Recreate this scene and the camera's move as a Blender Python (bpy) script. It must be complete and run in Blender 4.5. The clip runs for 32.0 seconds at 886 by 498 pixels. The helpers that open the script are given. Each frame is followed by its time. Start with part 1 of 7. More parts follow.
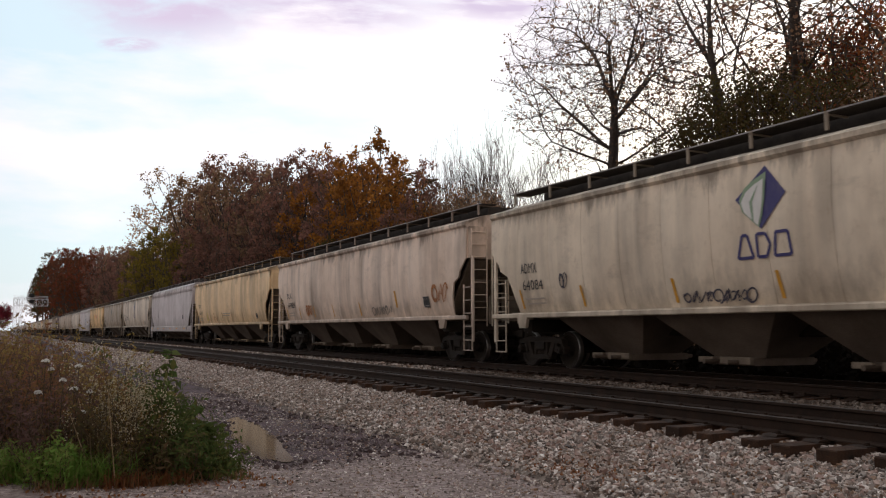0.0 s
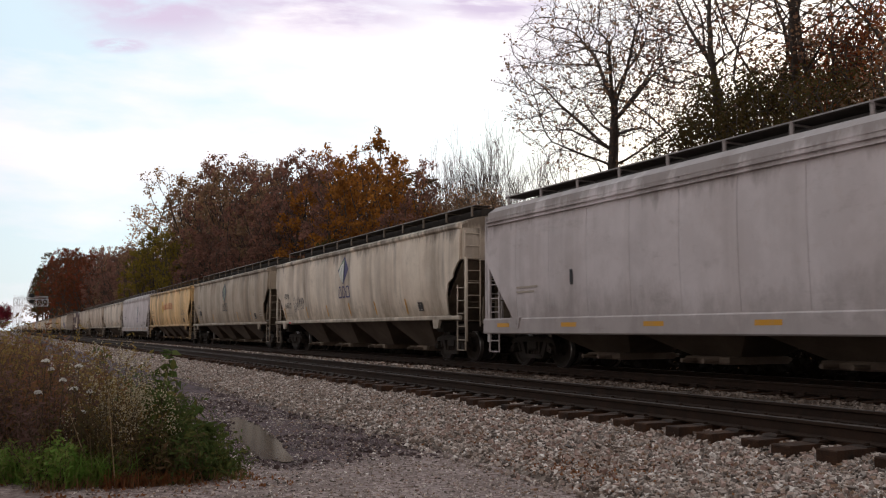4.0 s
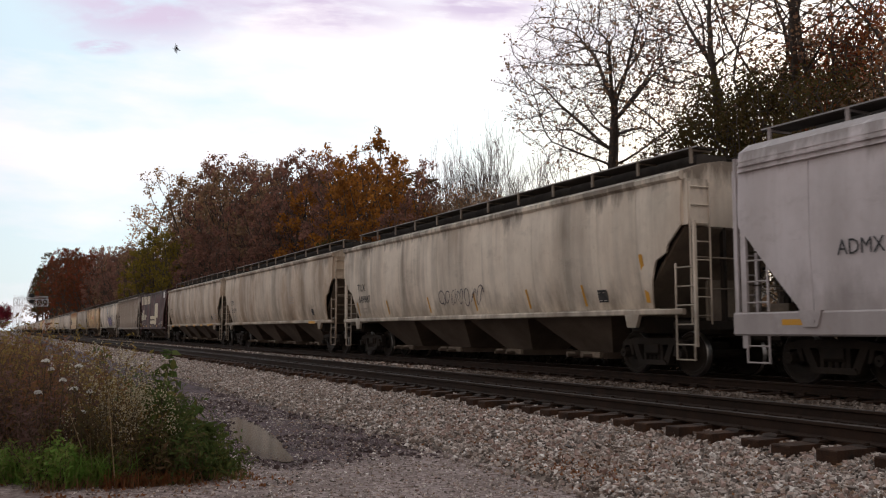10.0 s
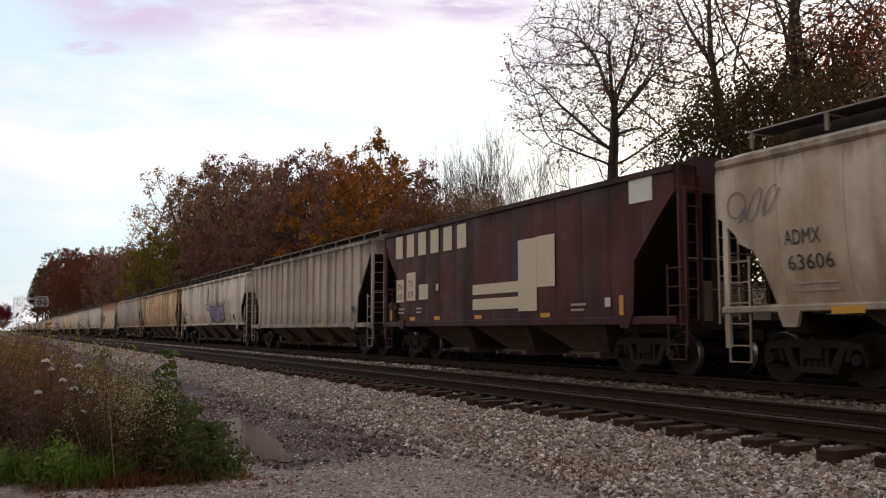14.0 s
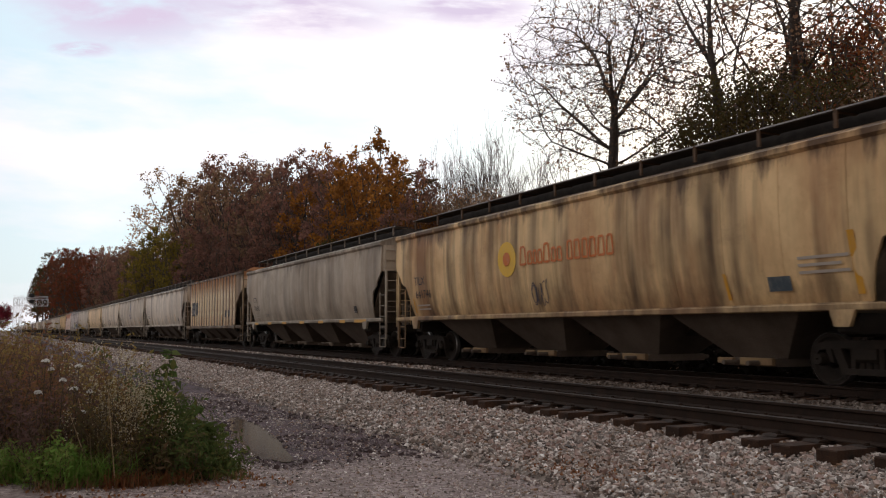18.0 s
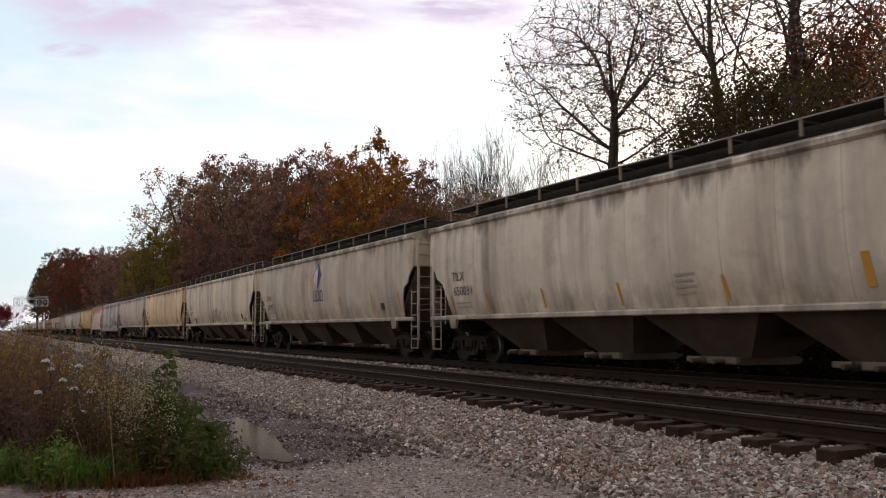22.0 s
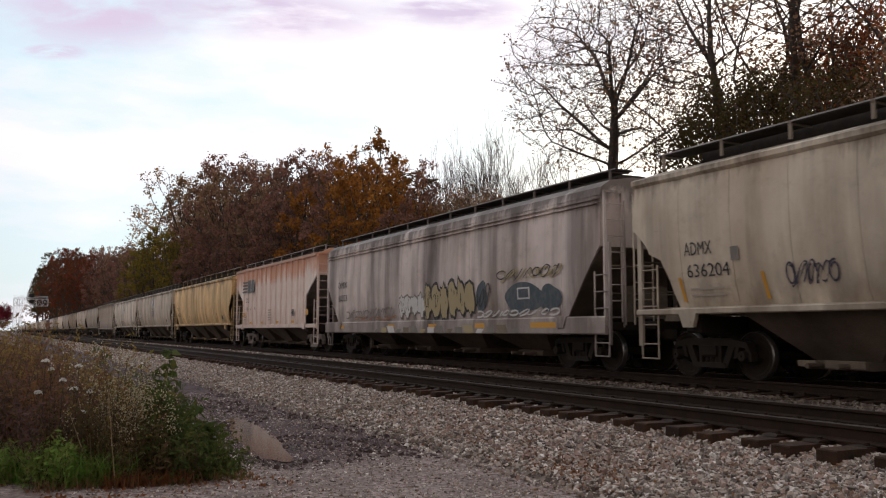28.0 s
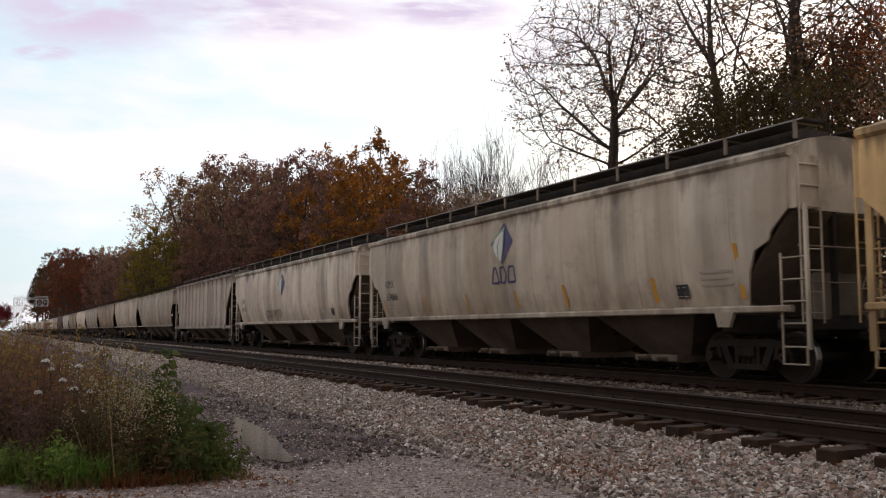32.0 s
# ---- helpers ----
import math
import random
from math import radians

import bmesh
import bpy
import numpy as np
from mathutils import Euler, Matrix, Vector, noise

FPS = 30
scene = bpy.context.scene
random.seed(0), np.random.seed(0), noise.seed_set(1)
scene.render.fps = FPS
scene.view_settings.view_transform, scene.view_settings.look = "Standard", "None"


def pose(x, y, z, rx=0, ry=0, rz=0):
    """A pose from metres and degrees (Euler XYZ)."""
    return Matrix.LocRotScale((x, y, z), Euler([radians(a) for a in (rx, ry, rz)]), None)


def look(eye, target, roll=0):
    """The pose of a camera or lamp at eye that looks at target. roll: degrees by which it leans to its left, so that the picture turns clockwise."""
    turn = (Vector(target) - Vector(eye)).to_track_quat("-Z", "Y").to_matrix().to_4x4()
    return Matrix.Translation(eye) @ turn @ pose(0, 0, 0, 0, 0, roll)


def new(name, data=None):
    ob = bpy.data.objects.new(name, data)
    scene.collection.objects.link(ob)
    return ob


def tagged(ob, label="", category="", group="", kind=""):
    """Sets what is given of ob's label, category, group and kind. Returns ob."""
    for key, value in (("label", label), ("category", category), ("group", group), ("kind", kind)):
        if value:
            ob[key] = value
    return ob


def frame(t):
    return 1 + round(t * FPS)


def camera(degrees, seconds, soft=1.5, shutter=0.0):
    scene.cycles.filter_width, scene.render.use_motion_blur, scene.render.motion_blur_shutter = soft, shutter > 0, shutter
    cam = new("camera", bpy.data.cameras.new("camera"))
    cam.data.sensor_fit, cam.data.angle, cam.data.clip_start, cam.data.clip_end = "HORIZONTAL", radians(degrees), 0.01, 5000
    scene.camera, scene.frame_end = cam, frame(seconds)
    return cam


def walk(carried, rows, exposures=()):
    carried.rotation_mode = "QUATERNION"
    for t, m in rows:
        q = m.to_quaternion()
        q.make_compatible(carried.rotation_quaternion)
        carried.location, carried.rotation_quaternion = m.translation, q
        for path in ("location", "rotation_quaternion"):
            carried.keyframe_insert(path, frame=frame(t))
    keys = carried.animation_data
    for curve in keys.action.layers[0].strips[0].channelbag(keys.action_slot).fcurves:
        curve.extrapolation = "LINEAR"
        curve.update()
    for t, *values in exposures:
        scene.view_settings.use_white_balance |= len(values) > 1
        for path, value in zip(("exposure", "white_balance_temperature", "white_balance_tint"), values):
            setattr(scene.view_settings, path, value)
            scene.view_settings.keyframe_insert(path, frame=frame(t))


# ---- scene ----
RAIL_Z = 0.55            # rail head above the gravel
NEAR_X, FAR_X = 8.14, 13.35   # centre lines of the empty track and of the train's track
NEAR_Z = 0.574            # rail head of the empty track, a little higher
SPEED = 15.21            # metres a second, towards the camera

cam = camera(53.36, 32.0, soft=1.15, shutter=0.08)
EYE = pose(0, 0, 1.485, 95.27, 0, -26.44)
walk(cam, [(0.0, EYE), (32.0, EYE)], exposures=[(0.0, 0.09, 6750, 19), (32.0, 0.09, 6750, 19)])

# ---------------------------------------------------------------- light
world = bpy.data.worlds.new("world")
scene.world = world
world.use_nodes = True
wn, wl = world.node_tree.nodes, world.node_tree.links
wn.clear()
w_out = wn.new("ShaderNodeOutputWorld")
w_bg = wn.new("ShaderNodeBackground")
w_sky = wn.new("ShaderNodeTexSky")
w_sky.sky_type = "NISHITA"
w_sky.sun_disc = False
w_sky.sun_elevation, w_sky.sun_rotation = radians(18), radians(48)
w_sky.dust_density = 2.0
w_gain = wn.new("ShaderNodeVectorMath")
w_gain.operation = "SCALE"
w_gain.inputs["Scale"].default_value = 0.115
w_co = wn.new("ShaderNodeTexCoord")
w_map = wn.new("ShaderNodeMapping")
w_map.inputs["Scale"].default_value = (1.0, 1.0, 3.4)
w_noise = wn.new("ShaderNodeTexNoise")
w_noise.inputs["Scale"].default_value = 2.6
w_noise.inputs["Detail"].default_value = 6.0
w_noise.inputs["Roughness"].default_value = 0.55
w_ramp = wn.new("ShaderNodeValToRGB")
w_ramp.color_ramp.elements[0].position, w_ramp.color_ramp.elements[0].color = 0.42, (0.05, 0.05, 0.05, 1)
w_ramp.color_ramp.elements[1].position, w_ramp.color_ramp.elements[1].color = 0.60, (1, 1, 1, 1)
w_mix = wn.new("ShaderNodeMix")
w_mix.data_type = "RGBA"
w_mix.inputs["B"].default_value = (0.945, 0.965, 1.0, 1)
w_pale = wn.new("ShaderNodeMix")
w_pale.data_type = "RGBA"
w_pale.inputs["Factor"].default_value = 0.78
w_pale.inputs["B"].default_value = (0.68, 0.93, 1.01, 1)
wl.new(w_sky.outputs[0], w_gain.inputs[0])
wl.new(w_gain.outputs[0], w_pale.inputs["A"])
wl.new(w_pale.outputs["Result"], w_mix.inputs["A"])
wl.new(w_co.outputs["Generated"], w_map.inputs[0])
wl.new(w_map.outputs[0], w_noise.inputs["Vector"])
wl.new(w_noise.outputs["Fac"], w_ramp.inputs[0])
wl.new(w_ramp.outputs[0], w_mix.inputs["Factor"])
# the overcast is bright over the woods and down the line, and dims towards the open side
w_dot = wn.new("ShaderNodeVectorMath")
w_dot.operation = "DOT_PRODUCT"
w_dot.inputs[1].default_value = (0.85, -0.15, 0.30)
w_dim = wn.new("ShaderNodeMapRange")
w_dim.inputs["From Min"].default_value, w_dim.inputs["From Max"].default_value = -0.85, -0.05
w_dim.inputs["To Min"].default_value, w_dim.inputs["To Max"].default_value = 0.0, 1.0
w_warm = wn.new("ShaderNodeMix")
w_warm.data_type = "RGBA"
w_warm.inputs["A"].default_value = (0.56, 0.445, 0.39, 1)
w_warm.inputs["B"].default_value = (1.03, 1.03, 1.03, 1)
w_fade = wn.new("ShaderNodeVectorMath")
w_fade.operation = "MULTIPLY"
wl.new(w_co.outputs["Generated"], w_dot.inputs[0])
wl.new(w_dot.outputs["Value"], w_dim.inputs["Value"])
wl.new(w_mix.outputs["Result"], w_fade.inputs[0])
wl.new(w_dim.outputs["Result"], w_warm.inputs["Factor"])
wl.new(w_warm.outputs["Result"], w_fade.inputs[1])
# and is a little lower and warmer behind the camera
w_sep = wn.new("ShaderNodeSeparateXYZ")
w_back = wn.new("ShaderNodeMapRange")
w_back.inputs["From Min"].default_value, w_back.inputs["From Max"].default_value = -0.85, -0.05
w_late = wn.new("ShaderNodeMix")
w_late.data_type = "RGBA"
w_late.inputs["A"].default_value = (0.72, 0.585, 0.515, 1)
w_late.inputs["B"].default_value = (1.0, 1.0, 1.0, 1)
w_sum = wn.new("ShaderNodeVectorMath")
w_sum.operation = "MULTIPLY"
wl.new(w_co.outputs["Generated"], w_sep.inputs[0])
wl.new(w_sep.outputs["Y"], w_back.inputs["Value"])
wl.new(w_back.outputs["Result"], w_late.inputs["Factor"])
wl.new(w_fade.outputs[0], w_sum.inputs[0])
wl.new(w_late.outputs["Result"], w_sum.inputs[1])
wl.new(w_sum.outputs[0], w_bg.inputs["Color"])
w_bg.inputs["Strength"].default_value = 1.0
wl.new(w_bg.outputs[0], w_out.inputs[0])

sun = new("sun", bpy.data.lights.new("sun", "SUN"))
sun.data.energy, sun.data.angle, sun.data.color = 0.4, radians(20), (1.0, 0.86, 0.72)
sun.matrix_world = look((70.7, 63.6, 30.9), (0, 0, 0))


# ---------------------------------------------------------------- materials
def nodes_of(name, rough=0.8, metal=0.0):
    m = bpy.data.materials.new(name)
    m.use_nodes = True
    nt = m.node_tree
    p = nt.nodes["Principled BSDF"]
    p.inputs["Roughness"].default_value, p.inputs["Metallic"].default_value = rough, metal
    p.inputs["Specular IOR Level"].default_value = 0.3
    return m, nt, p


def noise_node(nt, vec, scale, stretch=(1, 1, 1), detail=4.0, rough=0.6):
    mp = nt.nodes.new("ShaderNodeMapping")
    mp.inputs["Scale"].default_value = stretch
    nt.links.new(vec, mp.inputs[0])
    n = nt.nodes.new("ShaderNodeTexNoise")
    n.inputs["Scale"].default_value, n.inputs["Detail"].default_value, n.inputs["Roughness"].default_value = scale, detail, rough
    nt.links.new(mp.outputs[0], n.inputs["Vector"])
    return n.outputs["Fac"]


def ramp_node(nt, fac, lo, hi, a=0.0, b=1.0):
    r = nt.nodes.new("ShaderNodeMapRange")
    r.inputs["From Min"].default_value, r.inputs["From Max"].default_value = lo, hi
    r.inputs["To Min"].default_value, r.inputs["To Max"].default_value = a, b
    nt.links.new(fac, r.inputs["Value"])
    return r.outputs["Result"]


def mix_node(nt, fac, a, b):
    x = nt.nodes.new("ShaderNodeMix")
    x.data_type = "RGBA"
    for sock, v in (("Factor", fac), ("A", a), ("B", b)):
        if isinstance(v, (float, int)):
            x.inputs[sock].default_value = v
        elif isinstance(v, tuple):
            x.inputs[sock].default_value = (*v[:3], 1)
        else:
            nt.links.new(v, x.inputs[sock])
    return x.outputs["Result"]


def bump_node(nt, p, fac, strength=0.3, dist=0.02):
    b = nt.nodes.new("ShaderNodeBump")
    b.inputs["Strength"].default_value, b.inputs["Distance"].default_value = strength, dist
    nt.links.new(fac, b.inputs["Height"])
    nt.links.new(b.outputs[0], p.inputs["Normal"])


def shifted_coords(nt):
    """Object coordinates, shifted for each object by its own random number."""
    co = nt.nodes.new("ShaderNodeTexCoord").outputs["Object"]
    rnd = nt.nodes.new("ShaderNodeObjectInfo").outputs["Random"]
    add = nt.nodes.new("ShaderNodeVectorMath")
    add.operation = "MULTIPLY_ADD"
    nt.links.new(rnd, add.inputs[0])
    add.inputs[1].default_value = (17.0, 31.0, 5.0)
    nt.links.new(co, add.inputs[2])
    return add.outputs[0], rnd


def car_coords(nt):
    """Coordinates along the whole car, shifted for each car by its object colour, so that streaks run on over the seams."""
    co = nt.nodes.new("ShaderNodeTexCoord").outputs["Object"]
    info = nt.nodes.new("ShaderNodeObjectInfo")
    add = nt.nodes.new("ShaderNodeVectorMath")
    add.operation = "MULTIPLY_ADD"
    nt.links.new(info.outputs["Color"], add.inputs[0])
    add.inputs[1].default_value = (37.0, 93.0, 11.0)
    nt.links.new(co, add.inputs[2])
    return add.outputs[0], info.outputs["Random"]


def mottled(name, a, b, scale=3.0, rough=0.85, bump=0.3, metal=0.0, fine=40.0, dist=0.01):
    """Two colours mixed by noise at two scales, with fine relief."""
    m, nt, p = nodes_of(name, rough, metal)
    vec, rnd = shifted_coords(nt)
    n1, n2 = noise_node(nt, vec, scale), noise_node(nt, vec, fine)
    c = mix_node(nt, ramp_node(nt, n1, 0.3, 0.7), a, b)
    c = mix_node(nt, ramp_node(nt, n2, 0.35, 0.75, 0.0, 0.5), c, tuple(0.6 * v for v in a))
    nt.links.new(c, p.inputs["Base Color"])
    bump_node(nt, p, n2, bump, dist)
    return m


def paint(name, base, dirt=(0.128, 0.096, 0.068), streak=0.55, stain=(0.30, 0.16, 0.07), rust=0.25, rough=0.55, thin=1.0, crest=None, soot=0.3, wash=0.15, vary=0.07):
    """Weathered car paint: run-down streaks, blotches of road dirt and rust marks."""
    m, nt, p = nodes_of(name, rough)
    vec, rnd = car_coords(nt)
    s1 = noise_node(nt, vec, 1.0, (1.0, 1.0 * thin, 0.10), 5.0, 0.55)
    s2 = noise_node(nt, vec, 1.0, (2.0, 9.0, 0.5), 3.0, 0.6)
    blot = noise_node(nt, vec, 0.9, (1, 1, 1), 6.0, 0.65)
    spots = noise_node(nt, vec, 7.0, (1, 1, 0.6), 5.0, 0.7)
    c = mix_node(nt, ramp_node(nt, rnd, 0, 1, 0.0, vary), base, tuple(0.7 * d + 0.02 for d in stain) if vary > 0.3 else tuple(0.72 * v for v in base))
    c = mix_node(nt, ramp_node(nt, blot, 0.43, 0.60, 0.0, 0.32), c, tuple(0.62 * v + 0.25 * d for v, d in zip(base, dirt)))
    c = mix_node(nt, ramp_node(nt, s1, 0.47, 0.64, 0.0, streak), c, dirt)
    c = mix_node(nt, ramp_node(nt, s2, 0.54, 0.74, 0.0, 0.13 * streak), c, dirt)
    smear = noise_node(nt, vec, 1.15, (1, 0.8, 1.5), 7.0, 0.72)
    c = mix_node(nt, ramp_node(nt, smear, 0.56, 0.70, 0.0, 0.24), c, dirt)
    c = mix_node(nt, ramp_node(nt, noise_node(nt, vec, 0.45, (1, 1, 0.5), 5.0, 0.65), 0.45, 0.60, 0.0, wash), c, stain)
    run = nt.nodes.new("ShaderNodeMath")
    run.operation = "MULTIPLY"
    nt.links.new(ramp_node(nt, noise_node(nt, vec, 1.0, (0.3, 0.62 * thin, 0.035), 4.0, 0.62), 0.52, 0.63, 0.0, soot), run.inputs[0])
    nt.links.new(ramp_node(nt, noise_node(nt, vec, 0.8, (1, 1, 0.5), 3.0, 0.6), 0.30, 0.62, 0.1, 1.0), run.inputs[1])
    c = mix_node(nt, run.outputs[0], c, tuple(0.45 * d for d in dirt))
    scuff = noise_node(nt, vec, 2.2, (1, 0.55, 5.0), 5.0, 0.7)
    c = mix_node(nt, ramp_node(nt, scuff, 0.64, 0.72, 0.0, 0.12), c, tuple(0.5 * d for d in dirt))
    # soot spilt over the eaves, and road spray thrown up along the foot, both ragged
    high = nt.nodes.new("ShaderNodeSeparateXYZ")
    nt.links.new(nt.nodes.new("ShaderNodeTexCoord").outputs["Object"], high.inputs[0])
    for lo, hi, reach, tall, much in ((3.72, 4.12, (1, 1.1, 0.2), 1.0, 0.85), (1.95, 1.15, (1, 1.6, 0.7), -0.9, 0.62)):
        rag = nt.nodes.new("ShaderNodeMath")
        rag.operation = "MULTIPLY_ADD"
        nt.links.new(ramp_node(nt, noise_node(nt, vec, 1.3, reach, 6.0, 0.68), 0.3, 0.7, -0.5, 0.5), rag.inputs[0])
        rag.inputs[1].default_value = tall
        nt.links.new(high.outputs["Z"], rag.inputs[2])
        c = mix_node(nt, ramp_node(nt, rag.outputs[0], lo, hi, 0.0, much * (0.55 + 0.6 * soot)), c, tuple(0.8 * d for d in dirt))
    c = mix_node(nt, ramp_node(nt, spots, 0.57, 0.72, 0.0, rust), c, stain)
    if crest:
        # the upper part has weathered to another colour, with a ragged lower edge
        co = nt.nodes.new("ShaderNodeTexCoord").outputs["Object"]
        sep = nt.nodes.new("ShaderNodeSeparateXYZ")
        nt.links.new(co, sep.inputs[0])
        lift = nt.nodes.new("ShaderNodeMath")
        lift.operation = "MULTIPLY_ADD"
        nt.links.new(noise_node(nt, vec, 1.0, (1, 2.2, 0.25), 5.0, 0.6), lift.inputs[0])
        lift.inputs[1].default_value = 2.2
        nt.links.new(sep.outputs["Z"], lift.inputs[2])
        c = mix_node(nt, ramp_node(nt, lift.outputs[0], crest[1], crest[1] + 0.45, 0.0, 0.72), c, crest[0])
    nt.links.new(c, p.inputs["Base Color"])
    nt.links.new(ramp_node(nt, blot, 0.3, 0.8, rough - 0.1, rough + 0.3), p.inputs["Roughness"])
    bump_node(nt, p, blot, 0.25, 0.03)
    return m


def flat(name, col, rough=0.6, wear=0.25):
    """Thin paint or vinyl of one colour, scuffed."""
    m, nt, p = nodes_of(name, rough)
    vec, rnd = shifted_coords(nt)
    n = noise_node(nt, vec, 9.0, (1, 1, 0.5), 5.0, 0.7)
    nt.links.new(mix_node(nt, ramp_node(nt, n, 0.45, 0.8, 0.0, wear), col, (0.33, 0.29, 0.25)), p.inputs["Base Color"])
    return m


def leafy(name, a, b, c):
    """Leaves: three colours dealt out leaf by leaf, some light shining through."""
    m, nt, p = nodes_of(name, 0.85)
    p.inputs["Specular IOR Level"].default_value = 0.08
    isl = nt.nodes.new("ShaderNodeNewGeometry").outputs["Random Per Island"]
    rnd = nt.nodes.new("ShaderNodeObjectInfo").outputs["Random"]
    col = mix_node(nt, ramp_node(nt, isl, 0.0, 0.6), a, b)
    col = mix_node(nt, ramp_node(nt, isl, 0.55, 1.0), col, c)
    col = mix_node(nt, ramp_node(nt, rnd, 0, 1, 0.0, 0.3), col, tuple(0.6 * v for v in a))
    co = nt.nodes.new("ShaderNodeTexCoord").outputs["Object"]
    col = mix_node(nt, ramp_node(nt, noise_node(nt, co, 0.55, (1, 1, 1), 3.0, 0.6), 0.42, 0.62, 0.0, 0.6), col, tuple(0.55 * v for v in c))
    nt.links.new(col, p.inputs["Base Color"])
    t = nt.nodes.new("ShaderNodeBsdfTranslucent")
    nt.links.new(col, t.inputs["Color"])
    mx = nt.nodes.new("ShaderNodeMixShader")
    mx.inputs[0].default_value = 0.4
    nt.links.new(p.outputs[0], mx.inputs[1])
    nt.links.new(t.outputs[0], mx.inputs[2])
    nt.links.new(mx.outputs[0], nt.nodes["Material Output"].inputs[0])
    return m


CREAM = paint("cream_paint", (0.88, 0.745, 0.58), streak=0.30, rust=0.2, soot=0.40, wash=0.14)
BLUSH = paint("pinkish_white_paint", (0.90, 0.725, 0.59), dirt=(0.13, 0.092, 0.066), streak=0.28, rust=0.2, soot=0.5, wash=0.22)
WHITE = paint("white_paint", (0.82, 0.715, 0.585), dirt=(0.125, 0.093, 0.066), streak=0.38, rust=0.2, soot=0.62, wash=0.20)
GREIGE = paint("greige_paint", (0.49, 0.41, 0.315), streak=0.50, rust=0.15, soot=0.45, wash=0.15)
STONE = paint("stone_beige_paint", (0.68, 0.585, 0.465), dirt=(0.115, 0.085, 0.060), streak=0.35, rust=0.2, soot=0.45, wash=0.25)
TAN = paint("tan_paint", (0.66, 0.55, 0.43), streak=0.45, rust=0.35, stain=(0.30, 0.17, 0.08), soot=0.4, wash=0.50)
YELLOW = paint("yellow_paint", (0.92, 0.61, 0.28), dirt=(0.13, 0.088, 0.050), streak=0.45, rust=0.2, soot=0.55, wash=0.15)
BUFF = paint("buff_yellow_paint", (0.93, 0.68, 0.40), dirt=(0.14, 0.098, 0.064), streak=0.40, rust=0.2, soot=0.55, wash=0.15)
SOOTY = paint("sooty_yellow_paint", (0.82, 0.56, 0.28), dirt=(0.10, 0.055, 0.030), streak=0.75, stain=(0.34, 0.13, 0.045), rust=0.25, thin=1.2, soot=0.85, wash=0.45)
GREY = paint("grey_paint", (0.65, 0.59, 0.59), streak=0.18, rust=0.12, soot=0.15, wash=0.05)
PALE = paint("pale_grey_paint", (0.72, 0.62, 0.57), dirt=(0.12, 0.095, 0.082), streak=0.70, rust=0.18, soot=0.65, wash=0.12)
MAROON = paint("maroon_paint", (0.085, 0.018, 0.014), dirt=(0.020, 0.010, 0.009), streak=0.75, stain=(0.12, 0.034, 0.018), rust=0.3)
RUSTY = paint("rust_streaked_paint", (0.58, 0.43, 0.26), dirt=(0.085, 0.050, 0.028), streak=0.85, stain=(0.15, 0.072, 0.030), rust=0.45, wash=0.65, thin=1.6, soot=0.9, vary=0.35)
RIBGREY = paint("ribbed_grey_paint", (0.56, 0.485, 0.41), streak=0.6, rust=0.18, soot=0.4)
FADED = paint("faded_pink_grey_paint", (0.88, 0.76, 0.68), dirt=(0.60, 0.42, 0.34), streak=0.45, stain=(0.50, 0.22, 0.13), rust=0.25, soot=0.1, crest=((0.62, 0.27, 0.14), 4.38))
FADED_TOP = paint("faded_orange_paint", (0.60, 0.30, 0.18), dirt=(0.55, 0.42, 0.35), streak=0.5, rust=0.3, soot=0.1)
RIB_PALE = paint("pale_rib_paint", (0.93, 0.80, 0.58), dirt=(0.55, 0.22, 0.06), streak=0.35, stain=(0.42, 0.15, 0.04), rust=0.5, wash=0.3, soot=0.1, crest=((0.42, 0.145, 0.035), 4.40))
UNDER = mottled("sooty_steel", (0.012, 0.008, 0.005), (0.028, 0.018, 0.011), 2.0, 0.8, 0.3)
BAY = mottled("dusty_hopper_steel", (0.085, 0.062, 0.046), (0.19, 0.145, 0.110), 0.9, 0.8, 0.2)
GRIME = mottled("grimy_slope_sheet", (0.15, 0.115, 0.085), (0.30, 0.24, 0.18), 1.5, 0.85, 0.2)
PALETRUCK = mottled("dusty_grey_truck_steel", (0.20, 0.165, 0.145), (0.32, 0.27, 0.24), 2.5, 0.8, 0.2)
GRATE = mottled("dark_galvanised_steel", (0.030, 0.025, 0.021), (0.066, 0.055, 0.047), 3.0, 0.9, 0.2)
GALV = mottled("pale_galvanised_edge", (0.26, 0.25, 0.245), (0.42, 0.40, 0.385), 3.0, 0.6, 0.1)
TREAD = mottled("worn_wheel_steel", (0.30, 0.29, 0.28), (0.42, 0.40, 0.38), 6.0, 0.35, 0.1, 0.9)
RUSTSTEEL = mottled("rusty_rail_steel", (0.018, 0.010, 0.006), (0.040, 0.020, 0.011), 4.0, 0.8, 0.3, 0.2)
RAILHEAD = mottled("worn_rail_head", (0.034, 0.024, 0.019), (0.060, 0.044, 0.035), 5.0, 0.8, 0.1)
TIEWOOD = mottled("creosoted_oak", (0.010, 0.006, 0.004), (0.078, 0.033, 0.014), 4.0, 0.95, 0.9, 0.0, 60.0)
INK = flat("black_lettering", (0.025, 0.025, 0.028), 0.6, 0.35)
YTAPE = flat("yellow_reflector", (0.62, 0.30, 0.03), 0.5, 0.3)
LEMON = flat("lemon_yellow_strip", (0.80, 0.60, 0.03), 0.5, 0.2)
BROWNTAPE = flat("rust_brown_strip", (0.33, 0.15, 0.045), 0.6, 0.3)
WTAPE = flat("white_stencil", (0.62, 0.58, 0.54), 0.5, 0.35)
